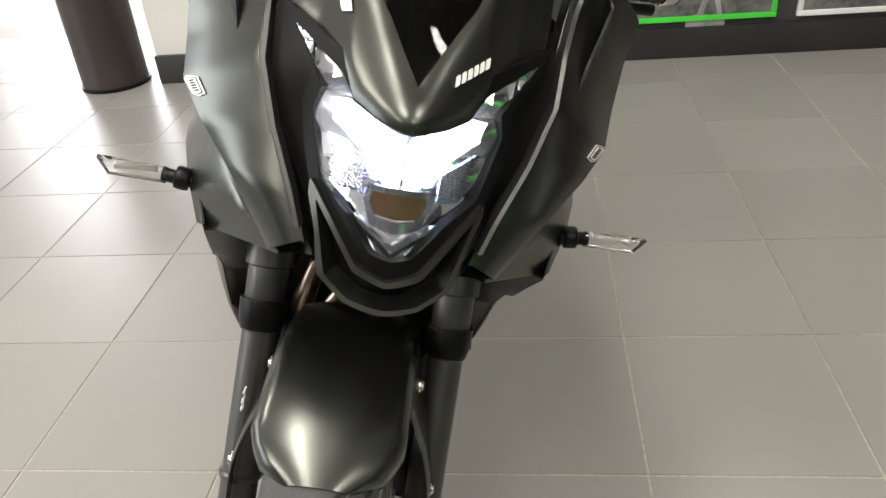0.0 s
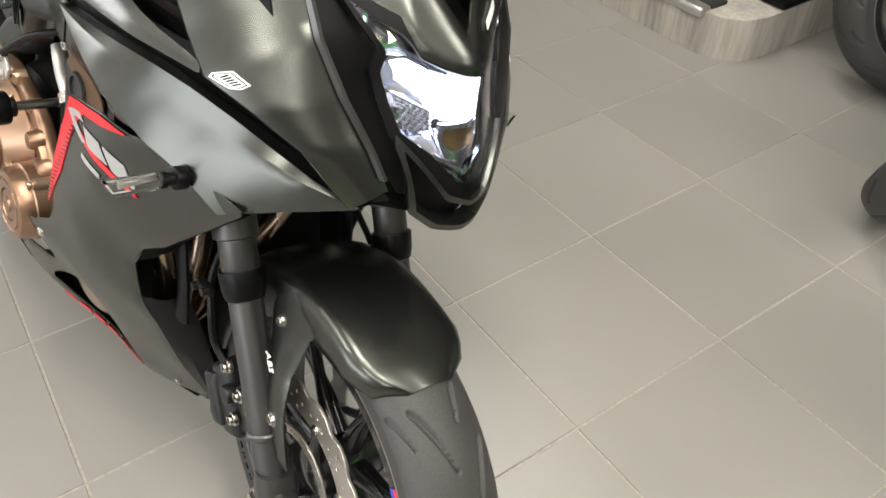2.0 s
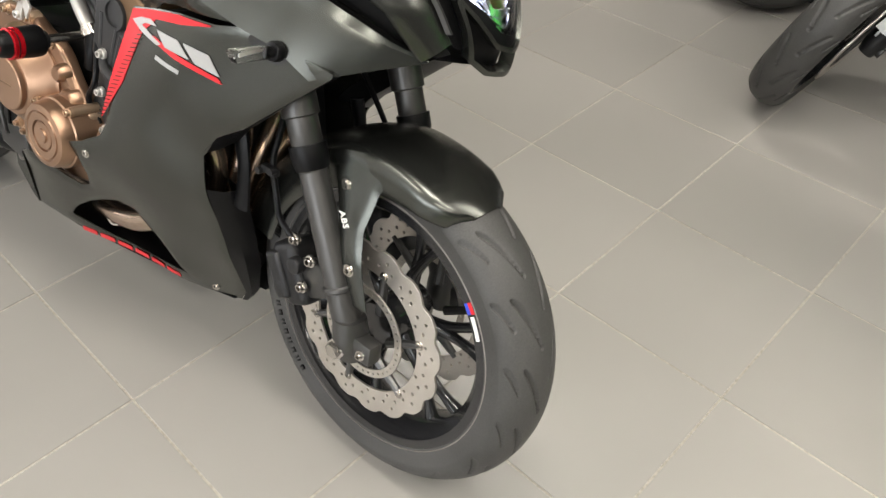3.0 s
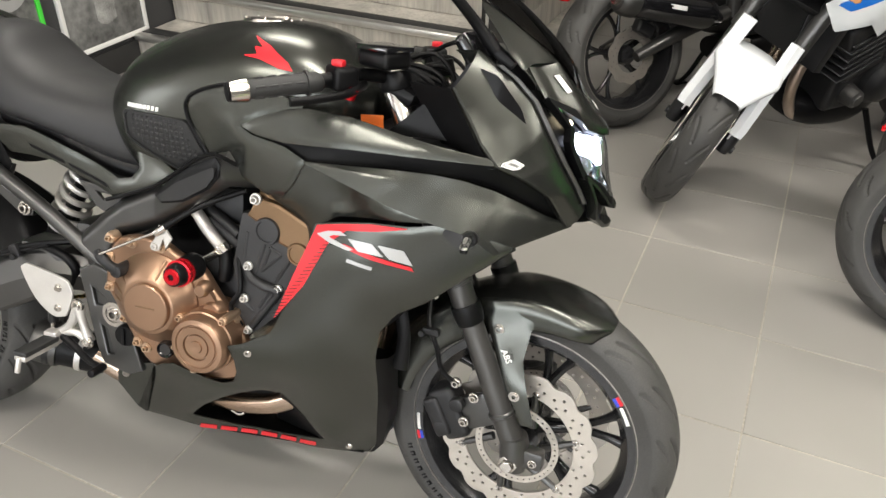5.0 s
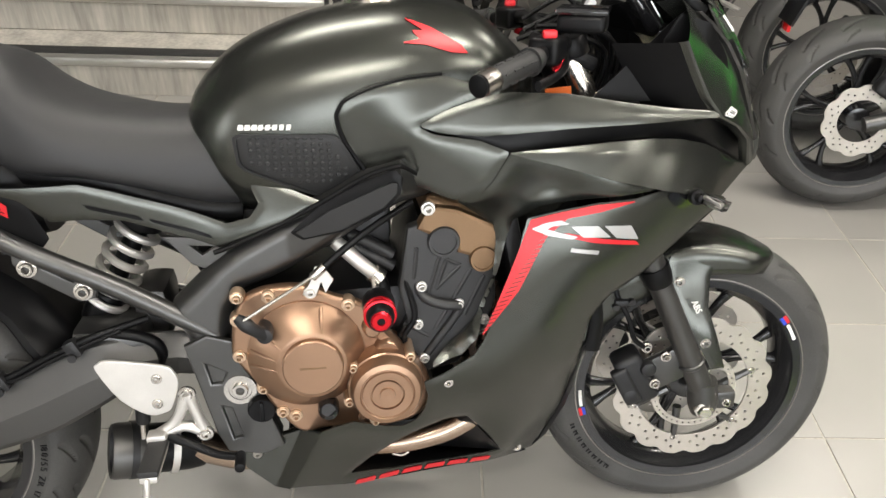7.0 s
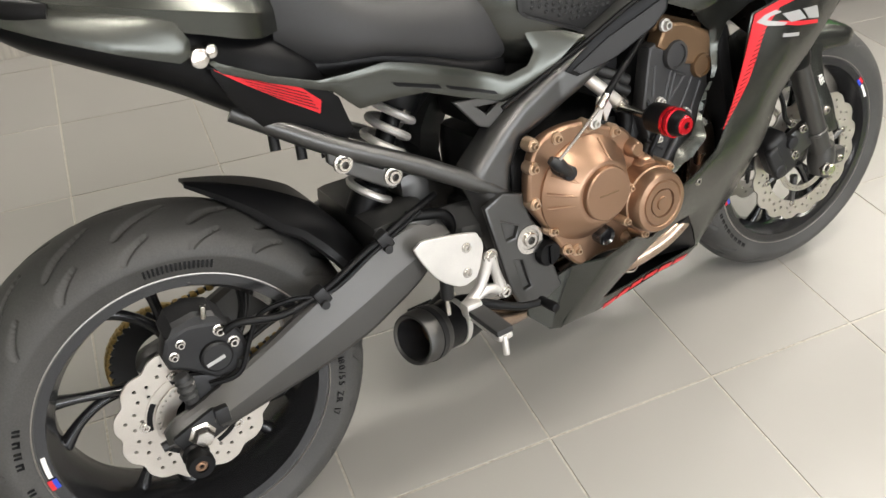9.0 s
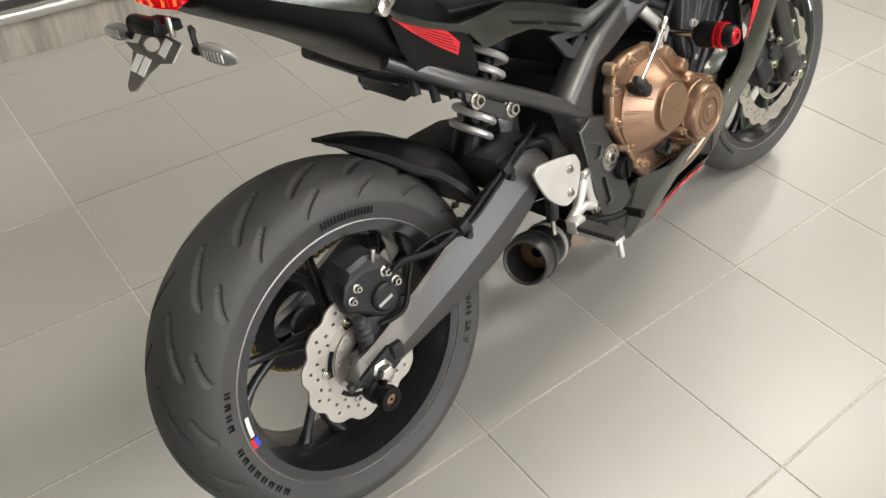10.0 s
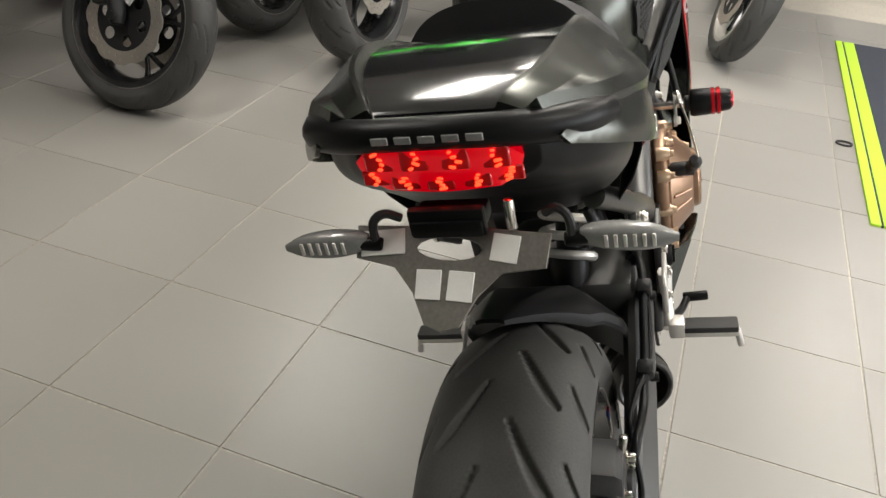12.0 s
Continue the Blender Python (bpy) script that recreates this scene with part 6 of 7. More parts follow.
part("water_pipe", tube([(0.905, -0.155, 0.590), (0.916, -0.166, 0.569), (0.945, -0.170, 0.556), (0.976, -0.168, 0.549), (0.968, -0.166, 0.53), (0.940, -0.164, 0.49), (0.912, -0.160, 0.45)], [0.007, 0.008, 0.009, 0.008, 0.007, 0.007, 0.007], 10, 5), M_engine, eng)
part("wiring", tube([(0.885, -0.155, 0.60), (0.90, -0.172, 0.54), (0.88, -0.172, 0.50), (0.90, -0.165, 0.46)], 0.005, 8, 5), M_black, eng)
for bx, bz in ((0.912, 0.588), (0.975, 0.552), (0.915, 0.455), (0.905, 0.52), (1.018, 0.52)):
    part("casting_bolt", hexbolt((bx, -0.166, bz), 0.007, -1, 0.009), M_cast, cyl)
# clutch cover: a flanged casting with a domed bowl and a round boss
flange = spline([(0.606, 0.505), (0.612, 0.545), (0.630, 0.580), (0.668, 0.594), (0.725, 0.592), (0.765, 0.573), (0.812, 0.555), (0.845, 0.512), (0.888, 0.458), (0.916, 0.410), (0.900, 0.350), (0.824, 0.332), (0.750, 0.340), (0.702, 0.336), (0.665, 0.383), (0.636, 0.436), (0.608, 0.480)], 4, True)
SETTLE[0] = lambda g: moved(g, 0, -0.016, 0.008)
cc = part("clutch_cover", moved(plate2([tuple(p) for p in flange], (), 0.024, 0.006), 0, -0.151, 0), M_bronze, bike, "bronze painted clutch cover", 50)
rings = []
for (qx, qz), r, y in (((0.718, 0.480), 0.096, -0.158), ((0.718, 0.480), 0.095, -0.167), ((0.718, 0.480), 0.090, -0.171), ((0.727, 0.479), 0.058, -0.204), ((0.729, 0.479), 0.053, -0.2055), ((0.729, 0.479), 0.0490, -0.2055), ((0.729, 0.479), 0.0482, -0.214), ((0.729, 0.479), 0.046, -0.2157), ((0.729, 0.479), 0.001, -0.2165)):
    rings.append([(qx + r * math.cos(2 * math.pi * i / 64), y, qz + r * math.sin(2 * math.pi * i / 64)) for i in range(64)])
dome = part("clutch_dome", loft(rings, False), M_bronze, cc, "domed cover with a raised round boss", 30)
for a in (2.55, 2.95, 3.25, 1.25):
    part("dome_crease", tube([(0.728 + 0.056 * math.cos(a), -0.2030, 0.479 + 0.056 * math.sin(a)), (0.722 + 0.073 * math.cos(a), -0.1880, 0.480 + 0.073 * math.sin(a)), (0.718 + 0.089 * math.cos(a), -0.1710, 0.480 + 0.089 * math.sin(a))], [0.0024, 0.0030, 0.0036], 8, 4), M_bronze, dome)
part("boss_mark", box((0.729, -0.2168, 0.480), (0.042, 0.001, 0.003), 0.0003, None, 1), M_bronze2, cc)
for bx, bz, r in ((0.851, 0.480, 0.020), (0.827, 0.522, 0.014)):
    part("cover_knuckle", lathe([(0.0, -0.182), (r - 0.003, -0.182), (r, -0.179), (r + 0.004, -0.16)], 24, (bx, 0, bz)), M_bronze, cc)
part("cover_web", loft([[(0.832, -0.160, 0.535), (0.832, -0.172, 0.530), (0.824, -0.172, 0.520), (0.820, -0.160, 0.515)], [(0.888, -0.160, 0.468), (0.886, -0.170, 0.462), (0.872, -0.170, 0.452), (0.868, -0.160, 0.448)]]), M_bronze, cc)
for bx, bz in ((0.616, 0.588), (0.665, 0.586), (0.731, 0.588), (0.790, 0.563), (0.613, 0.548), (0.611, 0.484), (0.644, 0.422), (0.693, 0.365), (0.672, 0.374), (0.886, 0.461), (0.808, 0.350)):
    part("cover_bolt", cat(lathe([(0.0, -0.006), (0.0105, -0.006), (0.0125, 0.0), (0.0125, 0.014)], 14, (bx, -0.160, bz)), hexbolt((bx, -0.166, bz), 0.0068, -1, 0.009)), M_bronzebolt, cc)
SETTLE[0] = None
SHIFT = (0.0, -0.050, 0.029)
gc = part("pulse_cover", moved(lathe([(0.0, -0.190), (0.012, -0.191), (0.013, -0.188), (0.024, -0.188), (0.025, -0.1845), (0.027, -0.1845), (0.028, -0.189), (0.040, -0.189), (0.041, -0.1865), (0.043, -0.1865), (0.045, -0.189), (0.054, -0.187), (0.058, -0.180), (0.060, -0.165), (0.063, -0.163), (0.066, -0.08)], 52, (0.845, 0, 0.404)), *SHIFT), M_bronze, bike, "round bronze engine cover", 30)
for a in (0.9, 2.5, 3.5, 4.4):
    part("cover_bolt", cat(hexbolt((0.845 + 0.066 * math.cos(a), -0.213, 0.433 + 0.066 * math.sin(a)), 0.0065, -1, 0.008), rod((0.845 + 0.066 * math.cos(a), -0.21, 0.433 + 0.066 * math.sin(a)), (0.845 + 0.066 * math.cos(a), -0.14, 0.433 + 0.066 * math.sin(a)), 0.009)), M_bronzebolt, gc)
oc = part("oil_filler_cap", lathe([(0.0, -0.178), (0.021, -0.178), (0.024, -0.174), (0.024, -0.14)], 22, (0.637, 0, 0.385)), M_black, bike, "black slotted oil filler cap")
part("cap_grip", box((0.637, -0.180, 0.385), (0.007, 0.006, 0.036), 0.002), M_black, oc)
part("oil_sight_glass", cat(lathe([(0.0, -0.168), (0.012, -0.168), (0.016, -0.172), (0.018, -0.168), (0.018, -0.13)], 20, (0.748, -0.030, 0.388))), M_gloss, bike, "round oil sight glass")
SETTLE[0] = lambda g: moved(g, 0, -0.026, 0.013)
cl = part("clutch_lever_arm", cat(tube([(0.618, -0.196, 0.568), (0.631, -0.199, 0.557), (0.645, -0.197, 0.544), (0.656, -0.188, 0.533)], [0.007, 0.0115, 0.010, 0.012], 12, 5), rod((0.658, -0.150, 0.532), (0.658, -0.198, 0.532), 0.013, 16, 0.003)), M_dark, bike, "black clutch release arm")
part("cable_bracket", cat(moved(plate2([(0.722, 0.590), (0.735, 0.612), (0.742, 0.634), (0.754, 0.634), (0.768, 0.612), (0.756, 0.592), (0.750, 0.612), (0.742, 0.592)], (), 0.005, 0.001), 0, -0.172, 0), hexbolt((0.732, -0.172, 0.592), 0.008, -1, 0.008)), M_cast, cl)
part("clutch_cable", tube([(0.630, -0.204, 0.566), (0.690, -0.193, 0.598), (0.746, -0.178, 0.626)], 0.0028, 8, 4), M_steel, cl)
part("cable_sleeve", tube([(0.740, -0.178, 0.622), (0.775, -0.172, 0.650), (0.828, -0.160, 0.686), (0.90, -0.13, 0.72)], [0.006, 0.006, 0.0055, 0.0055], 10, 5), M_black, cl)
part("cable_adjuster", rod((0.736, -0.179, 0.619), (0.757, -0.175, 0.636), 0.0075, 10, 0.002), M_steel, cl)
SETTLE[0] = None
wu = part("coolant_union", tube([(0.775, -0.125, 0.662), (0.806, -0.132, 0.632), (0.838, -0.135, 0.602)], [0.012, 0.0125, 0.012], 14, 4), M_cast, bike, "bright metal coolant union")
part("hose_clamp", tube([(0.834, -0.135, 0.606), (0.846, -0.136, 0.594)], 0.0165, 20, 1), M_steel, wu)
part("coolant_hose", tube([(0.843, -0.136, 0.597), (0.85, -0.14, 0.57), (0.845, -0.14, 0.54)], 0.014, 14, 4), M_black, wu)
for k in range(2):
    part("injector_hose", tube([(0.800, -0.11, 0.668 - 0.02 * k), (0.835, -0.12, 0.652 - 0.02 * k), (0.87, -0.125, 0.632 - 0.02 * k)], 0.011, 12, 4), M_dark, bike)
part("throttle_body", box((0.80, 0, 0.68), (0.14, 0.22, 0.08), 0.02), M_dark, bike)
SETTLE[0] = settle_body
# crash bobbin
bb = part("crash_bobbin", tube([(0.812, -0.225, 0.611), (0.812, -0.230, 0.611), (0.812, -0.255, 0.611), (0.812, -0.292, 0.611), (0.812, -0.299, 0.611)], [0.024, 0.0265, 0.026, 0.021, 0.018], 24, 2), M_black, bike, "black crash bobbin with red rings")
for y in (-0.266, -0.276):
    part("red_ring", xf(tube([(0, 0, -0.004), (0, 0, -0.003), (0, 0, 0.003), (0, 0, 0.004)], [0.023, 0.0262, 0.0262, 0.023], 24, 1), Matrix.Translation((0.812, y, 0.611)) @ Matrix.Rotation(radians(90), 4, "X")), M_redano, bb)
part("red_end_cap", lathe([(0.0, -0.298), (0.006, -0.298), (0.0065, -0.302), (0.014, -0.302), (0.0165, -0.299), (0.0165, -0.29)], 24, (0.812, 0, 0.611)), M_redano, bb, "red anodised end cap")
part("bobbin_stem", rod((0.812, -0.10, 0.611), (0.812, -0.228, 0.611), 0.008), M_steel, bb)
part("stem_collar", rod((0.812, -0.215, 0.611), (0.812, -0.226, 0.611), 0.016, 20, 0.002), M_dark, bb)
part("crash_bobbin_left", flip(tube([(0.800, -0.185, 0.607), (0.800, -0.20, 0.607), (0.800, -0.265, 0.607), (0.800, -0.285, 0.607), (0.800, -0.30, 0.607)], [0.024, 0.030, 0.027, 0.024, 0.019], 24, 2)), M_black, bike)

# exhaust
SETTLE[0] = None


def turned_on(p, d, profile, seg=36):
    """A body turned about the axis through p along d: pairs of (distance along d, radius)."""
    d = np.array(d, float) / np.linalg.norm(d)
    a = np.cross(d, (0, 0, 1.0))
    a /= np.linalg.norm(a)
    b = np.cross(d, a)
    return loft([[tuple(np.array(p) + d * l + r * (math.cos(2 * math.pi * k / seg) * a + math.sin(2 * math.pi * k / seg) * b)) for k in range(seg)] for l, r in profile], False)


MP, MD = (0.380, -0.122, 0.296), (-0.90, -0.30, 0.20)
ex = part("exhaust_silencer", turned_on(MP, MD, [(-0.15, 0.028), (-0.145, 0.039), (-0.12, 0.043), (-0.045, 0.044), (-0.044, 0.042)]), M_black, bike, "short black exhaust silencer")
part("end_collar", turned_on(MP, MD, [(-0.045, 0.042), (-0.045, 0.0475), (-0.040, 0.049), (0.006, 0.0485), (0.012, 0.046), (0.013, 0.043), (0.010, 0.0385)]), M_swing, ex, "scuffed dark end collar")
part("collar_band", turned_on(MP, MD, [(-0.030, 0.0485), (-0.030, 0.0505), (-0.018, 0.0505), (-0.018, 0.0485)]), M_dark, ex)
part("inner_wall", turned_on(MP, MD, [(0.010, 0.0385), (-0.050, 0.035), (-0.052, 0.012)]), M_dark, ex)
part("baffle", turned_on(MP, MD, [(-0.049, 0.034), (-0.047, 0.028), (-0.047, 0.011)]), M_bronze2, ex, "rusty inner baffle")
part("silencer_clamp", turned_on(MP, MD, [(-0.098, 0.0435), (-0.098, 0.0465), (-0.086, 0.0465), (-0.086, 0.0435)]), M_cast, ex, "silver clamp band")
SETTLE[0] = settle_body
for k in range(4):
    y = -0.105 + 0.055 * k
    if k == 0:
        SETTLE[0] = None
        part("header_pipe", tube([(1.03, -0.12, 0.56), (1.065, -0.128, 0.46), (1.035, -0.130, 0.345), (0.975, -0.128, 0.292), (0.90, -0.120, 0.265), (0.82, -0.105, 0.252), (0.72, -0.08, 0.245)], 0.022, 20, 6), M_pipe, bike, "heat-tinted exhaust header pipe")
        SETTLE[0] = settle_body
        continue
    part("header_pipe", tube([(0.985, -0.12 + 0.08 * k, 0.58), (1.03, -0.12 + 0.08 * k, 0.50), (1.02, -0.115 + 0.075 * k, 0.36), (0.95, y, 0.262), (0.86, y * 0.9, 0.238), (0.76, y * 0.8, 0.225), (0.68, -0.05 + 0.02 * k, 0.225)], 0.0185, 18, 6), M_pipe, bike, "heat-tinted exhaust header pipe")
SETTLE[0] = None
part("link_pipe", tube([(0.74, -0.03, 0.232), (0.66, -0.05, 0.222), (0.58, -0.075, 0.235), (0.505, -0.096, 0.282)], [0.040, 0.032, 0.028, 0.030], 24, 6), M_pipe, bike, "golden exhaust link pipe")
SETTLE[0] = settle_body
for k in range(3):
    part("header_spring", tube([(0.79 + 0.02 * k, -0.125, 0.268 - 0.012 * k), (0.81 + 0.02 * k, -0.128, 0.262 - 0.012 * k), (0.825 + 0.02 * k, -0.125, 0.266 - 0.012 * k)], 0.0025, 6, 4), M_steel, bike)
for k in range(4):
    y0 = 0.11 - 0.075 * k
    part("front_header", tube([(1.085, y0, 0.60), (1.122, y0 - 0.02, 0.55), (1.138, y0 * 0.6 - 0.055, 0.47), (1.118, y0 * 0.4 - 0.075, 0.38), (1.07, -0.06 - 0.015 * k, 0.30)], 0.0175, 14, 5), M_pipe, bike, "heat-tinted front header pipe")
part("radiator", cat(box((1.075, 0, 0.56), (0.03, 0.34, 0.32), 0.006, Matrix.Rotation(radians(-12), 4, "Y"))), M_dark, bike, "dark radiator core")
part("inner_fairing", cat(box((1.06, 0, 0.30), (0.10, 0.20, 0.10), 0.02), box((0.86, 0, 0.300), (0.25, 0.24, 0.02), 0.004)), M_black, bike)

SETTLE[0] = settle_tail
# swingarm and rear end
for s in (-1, 1):
    SETTLE[0] = None
    rings = []
    for x, zt, zb in spline([(0.600, 0.490, 0.400), (0.520, 0.500, 0.425), (0.440, 0.512, 0.428), (0.370, 0.508, 0.392), (0.290, 0.478, 0.352), (0.200, 0.436, 0.326), (0.130, 0.402, 0.313), (0.057, 0.370, 0.299), (0.0, 0.347, 0.290), (-0.035, 0.338, 0.288), (-0.055, 0.322, 0.300)], 4):
        h = zt - zb
        w = 0.024 if x > 0.02 else 0.018
        tuck = 0.030 * min(1.0, max(0.0, (x - 0.40) / 0.10))
        q = [(0.106, zt - 0.012), (0.114, zt - 0.002), (0.124, zt), (0.130, zt - 0.006), (0.124 + w, zb + h * 0.52), (0.124 + w, zb + h * 0.44), (0.120 + w, zb + 0.012), (0.114 + w, zb + 0.003), (0.118, zb), (0.106, zb + 0.01)]
        rings.append([(x, s * (y - tuck), z) for y, z in q])
    sw = part("swingarm", loft(rings), M_swing, bike, "satin grey creased swingarm arm", 14)
    SETTLE[0] = settle_tail
    part("axle_plate", box((0.0, s * 0.139, 0.292), (0.075, 0.010, 0.045), 0.006, Matrix.Rotation(radians(-20), 4, "Y")), M_dark, sw)
    part("axle_nut", lathe([(0.0, s * 0.163), (0.007, s * 0.163), (0.0135, s * 0.162), (0.016, s * 0.158), (0.016, s * 0.148), (0.021, s * 0.146), (0.021, s * 0.14)], 6, (0.0, 0, 0.292)), M_steel, sw, "bright axle nut")
    part("chain_adjuster", rod((-0.058, s * 0.128, 0.286), (-0.015, s * 0.128, 0.292), 0.008), M_dark, sw)
    part("adjuster_block", box((0.036, s * 0.146, 0.312), (0.022, 0.014, 0.028), 0.004), M_dark, sw)
    sp = part("paddock_spool", lathe([(0.0, s * 0.176), (0.009, s * 0.176), (0.010, s * 0.180), (0.019, s * 0.180), (0.021, s * 0.176), (0.021, s * 0.166), (0.016, s * 0.162), (0.016, s * 0.150), (0.021, s * 0.146), (0.021, s * 0.13)], 28, (-0.018, 0, 0.262)), M_black, sw, "black paddock-stand spool")
    part("spool_bolt", hexbolt((-0.018, s * 0.176, 0.262), 0.0075, s, 0.003), M_bronze, sp)
part("swingarm_bridge", cat(box((0.40, 0, 0.475), (0.12, 0.25, 0.07), 0.02), box((0.46, 0, 0.50), (0.06, 0.12, 0.10), 0.02)), M_frame, bike)
SETTLE[0] = None
rc = part("rear_caliper", moved(plate2([(-0.016, 0.440), (-0.006, 0.462), (0.024, 0.470), (0.060, 0.462), (0.084, 0.446), (0.092, 0.424), (0.096, 0.398), (0.072, 0.376), (0.044, 0.378), (0.026, 0.396), (0.004, 0.412), (-0.012, 0.420)], (), 0.034, 0.007), 0, -0.098, 0), M_dark, bike, "dark single-piston rear caliper")
part("caliper_bridge", loft([[(x, -0.112, z0), (x, -0.114, z1 - 0.006), (x, -0.106, z1), (x, -0.062, z1 + 0.004), (x, -0.056, z1 - 0.004), (x, -0.056, z0)] for x, z0, z1 in ((-0.010, 0.455, 0.468), (0.004, 0.458, 0.486), (0.038, 0.460, 0.492), (0.066, 0.452, 0.482), (0.082, 0.440, 0.460))]), M_engine, rc, "lighter cast bridge", 30)
part("piston_housing", lathe([(0.0, -0.124), (0.021, -0.124), (0.0245, -0.121), (0.026, -0.112), (0.026, -0.10)], 28, (0.052, 0, 0.412)), M_dark, rc)
part("slide_pin", rod((-0.006, -0.118, 0.405), (-0.002, -0.120, 0.355), 0.0115, 14, 0.003), M_rubber, rc)
for z in (0.392, 0.380, 0.368):
    part("pin_boot", tube([(-0.004, -0.119, z - 0.004), (-0.004, -0.119, z), (-0.004, -0.119, z + 0.004)], [0.0115, 0.0145, 0.0115], 14, 2), M_rubber, rc)
part("slide_pin", rod((0.090, -0.115, 0.392), (0.082, -0.115, 0.362), 0.010, 14, 0.003), M_rubber, rc)
part("banjo_bolt", hexbolt((0.066, -0.114, 0.452), 0.0075, -1, 0.012), M_steel, rc)
part("bleed_nipple", rod((0.050, -0.112, 0.478), (0.054, -0.116, 0.500), 0.005, 10, 0.001), M_steel, rc)
for x, z, r in ((-0.006, 0.436, 0.0060), (0.008, 0.452, 0.0060), (0.082, 0.424, 0.0075), (0.004, 0.384, 0.005)):
    part("caliper_bolt", hexbolt((x, -0.114, z), r, -1, 0.009), M_steel, rc)
part("caliper_bracket", box((0.025, -0.108, 0.34), (0.075, 0.012, 0.09), 0.006, Matrix.Rotation(radians(20), 4, "Y")), M_dark, rc)
part("caliper_lettering", box((0.048, -0.1246, 0.408), (0.030, 0.001, 0.006), 0.0003, Matrix.Rotation(radians(-12), 4, "Y"), 1), M_silver, rc)
rh = part("rear_brake_hose", tube([(0.072, -0.124, 0.450), (0.095, -0.128, 0.458), (0.16, -0.134, 0.446), (0.235, -0.136, 0.462), (0.30, -0.136, 0.492), (0.38, -0.134, 0.525), (0.46, -0.11, 0.54)], 0.0062, 10, 6), M_black, bike, "black rear brake hose")
part("speed_sensor_wire", tube([(0.03, -0.118, 0.37), (0.075, -0.128, 0.375), (0.105, -0.122, 0.420), (0.13, -0.118, 0.452), (0.18, -0.128, 0.462), (0.24, -0.142, 0.458), (0.32, -0.143, 0.495), (0.42, -0.13, 0.53)], 0.004, 8, 6), M_black, rh)
for p in ((0.225, -0.138, 0.456), (0.345, -0.138, 0.508)):
    part("hose_guide", cat(box(p, (0.022, 0.022, 0.030), 0.005, Matrix.Rotation(radians(-25), 4, "Y")), rod((p[0], p[1] - 0.005, p[2] - 0.012), (p[0], p[1] - 0.016, p[2] - 0.012), 0.007)), M_dark, rh)
# hugger
SETTLE[0] = None
hug = []
for i in range(23):
    k = i / 22
    a = radians(14 + 59 * k)
    R_ = 0.341 + 0.030 * min(1.0, (1 - k) / 0.5) ** 1.2
    half = 0.116 if k < 0.35 else 0.116 - 0.098 * ((k - 0.35) / 0.65) ** 1.1
    ring = []
    for j in range(19):
        s = -1 + 2 * j / 18
        dr = (0.048 * min(1.0, (1 - k) / 0.4) + 0.003) * max(0, (abs(s) - 0.5) / 0.5)
        ring.append((RW[0] + (R_ - dr) * math.cos(a), half * math.copysign(min(1, abs(s) * 1.15), s) + 0.030 * k * k, RW[2] + (R_ - dr) * math.sin(a)))
    hug.append(ring)
hin = [[(p[0] * 0.985, p[1] * 0.97, RW[2] + (p[2] - RW[2]) * 0.985) for p in q] for q in hug]
hg = part("rear_hugger", loft([q + list(reversed(w)) for q, w in zip(hug, hin)]), M_black, bike, "black rear wheel hugger", 24)
SETTLE[0] = settle_body
# shock absorber
sh = part("shock_absorber", cat(rod((0.43, -0.03, 0.735), (0.325, -0.03, 0.545), 0.018, 20, 0.003), rod((0.345, -0.03, 0.585), (0.315, -0.03, 0.53), 0.030, 20, 0.004), rod((0.445, -0.03, 0.765), (0.412, -0.03, 0.705), 0.040, 20, 0.006)), M_black, bike, "rear shock absorber with a white spring")
a_, b_ = np.array((0.418, -0.03, 0.715)), np.array((0.335, -0.03, 0.565))
axd = (b_ - a_) / np.linalg.norm(b_ - a_)
sx_ = np.cross(axd, (0, 1, 0))
sy_ = np.array((0, 1.0, 0))
hel = [tuple(a_ + (b_ - a_) * (q / 72) + 0.037 * (math.cos(q * 2 * math.pi / 12) * sx_ + math.sin(q * 2 * math.pi / 12) * sy_)) for q in range(73)]
part("spring", tube(hel, 0.0072, 8, 2), M_cast, sh, "pale coil spring")
SETTLE[0] = settle_body
part("airbox_rear", box((0.62, 0, 0.68), (0.12, 0.18, 0.12), 0.02), M_black, bike)
part("reservoir_hose", cat(tube([(0.36, -0.12, 0.545), (0.42, -0.125, 0.530), (0.44, -0.120, 0.50), (0.43, -0.115, 0.465)], 0.010, 10, 5)), M_black, bike)

SETTLE[0] = settle_body
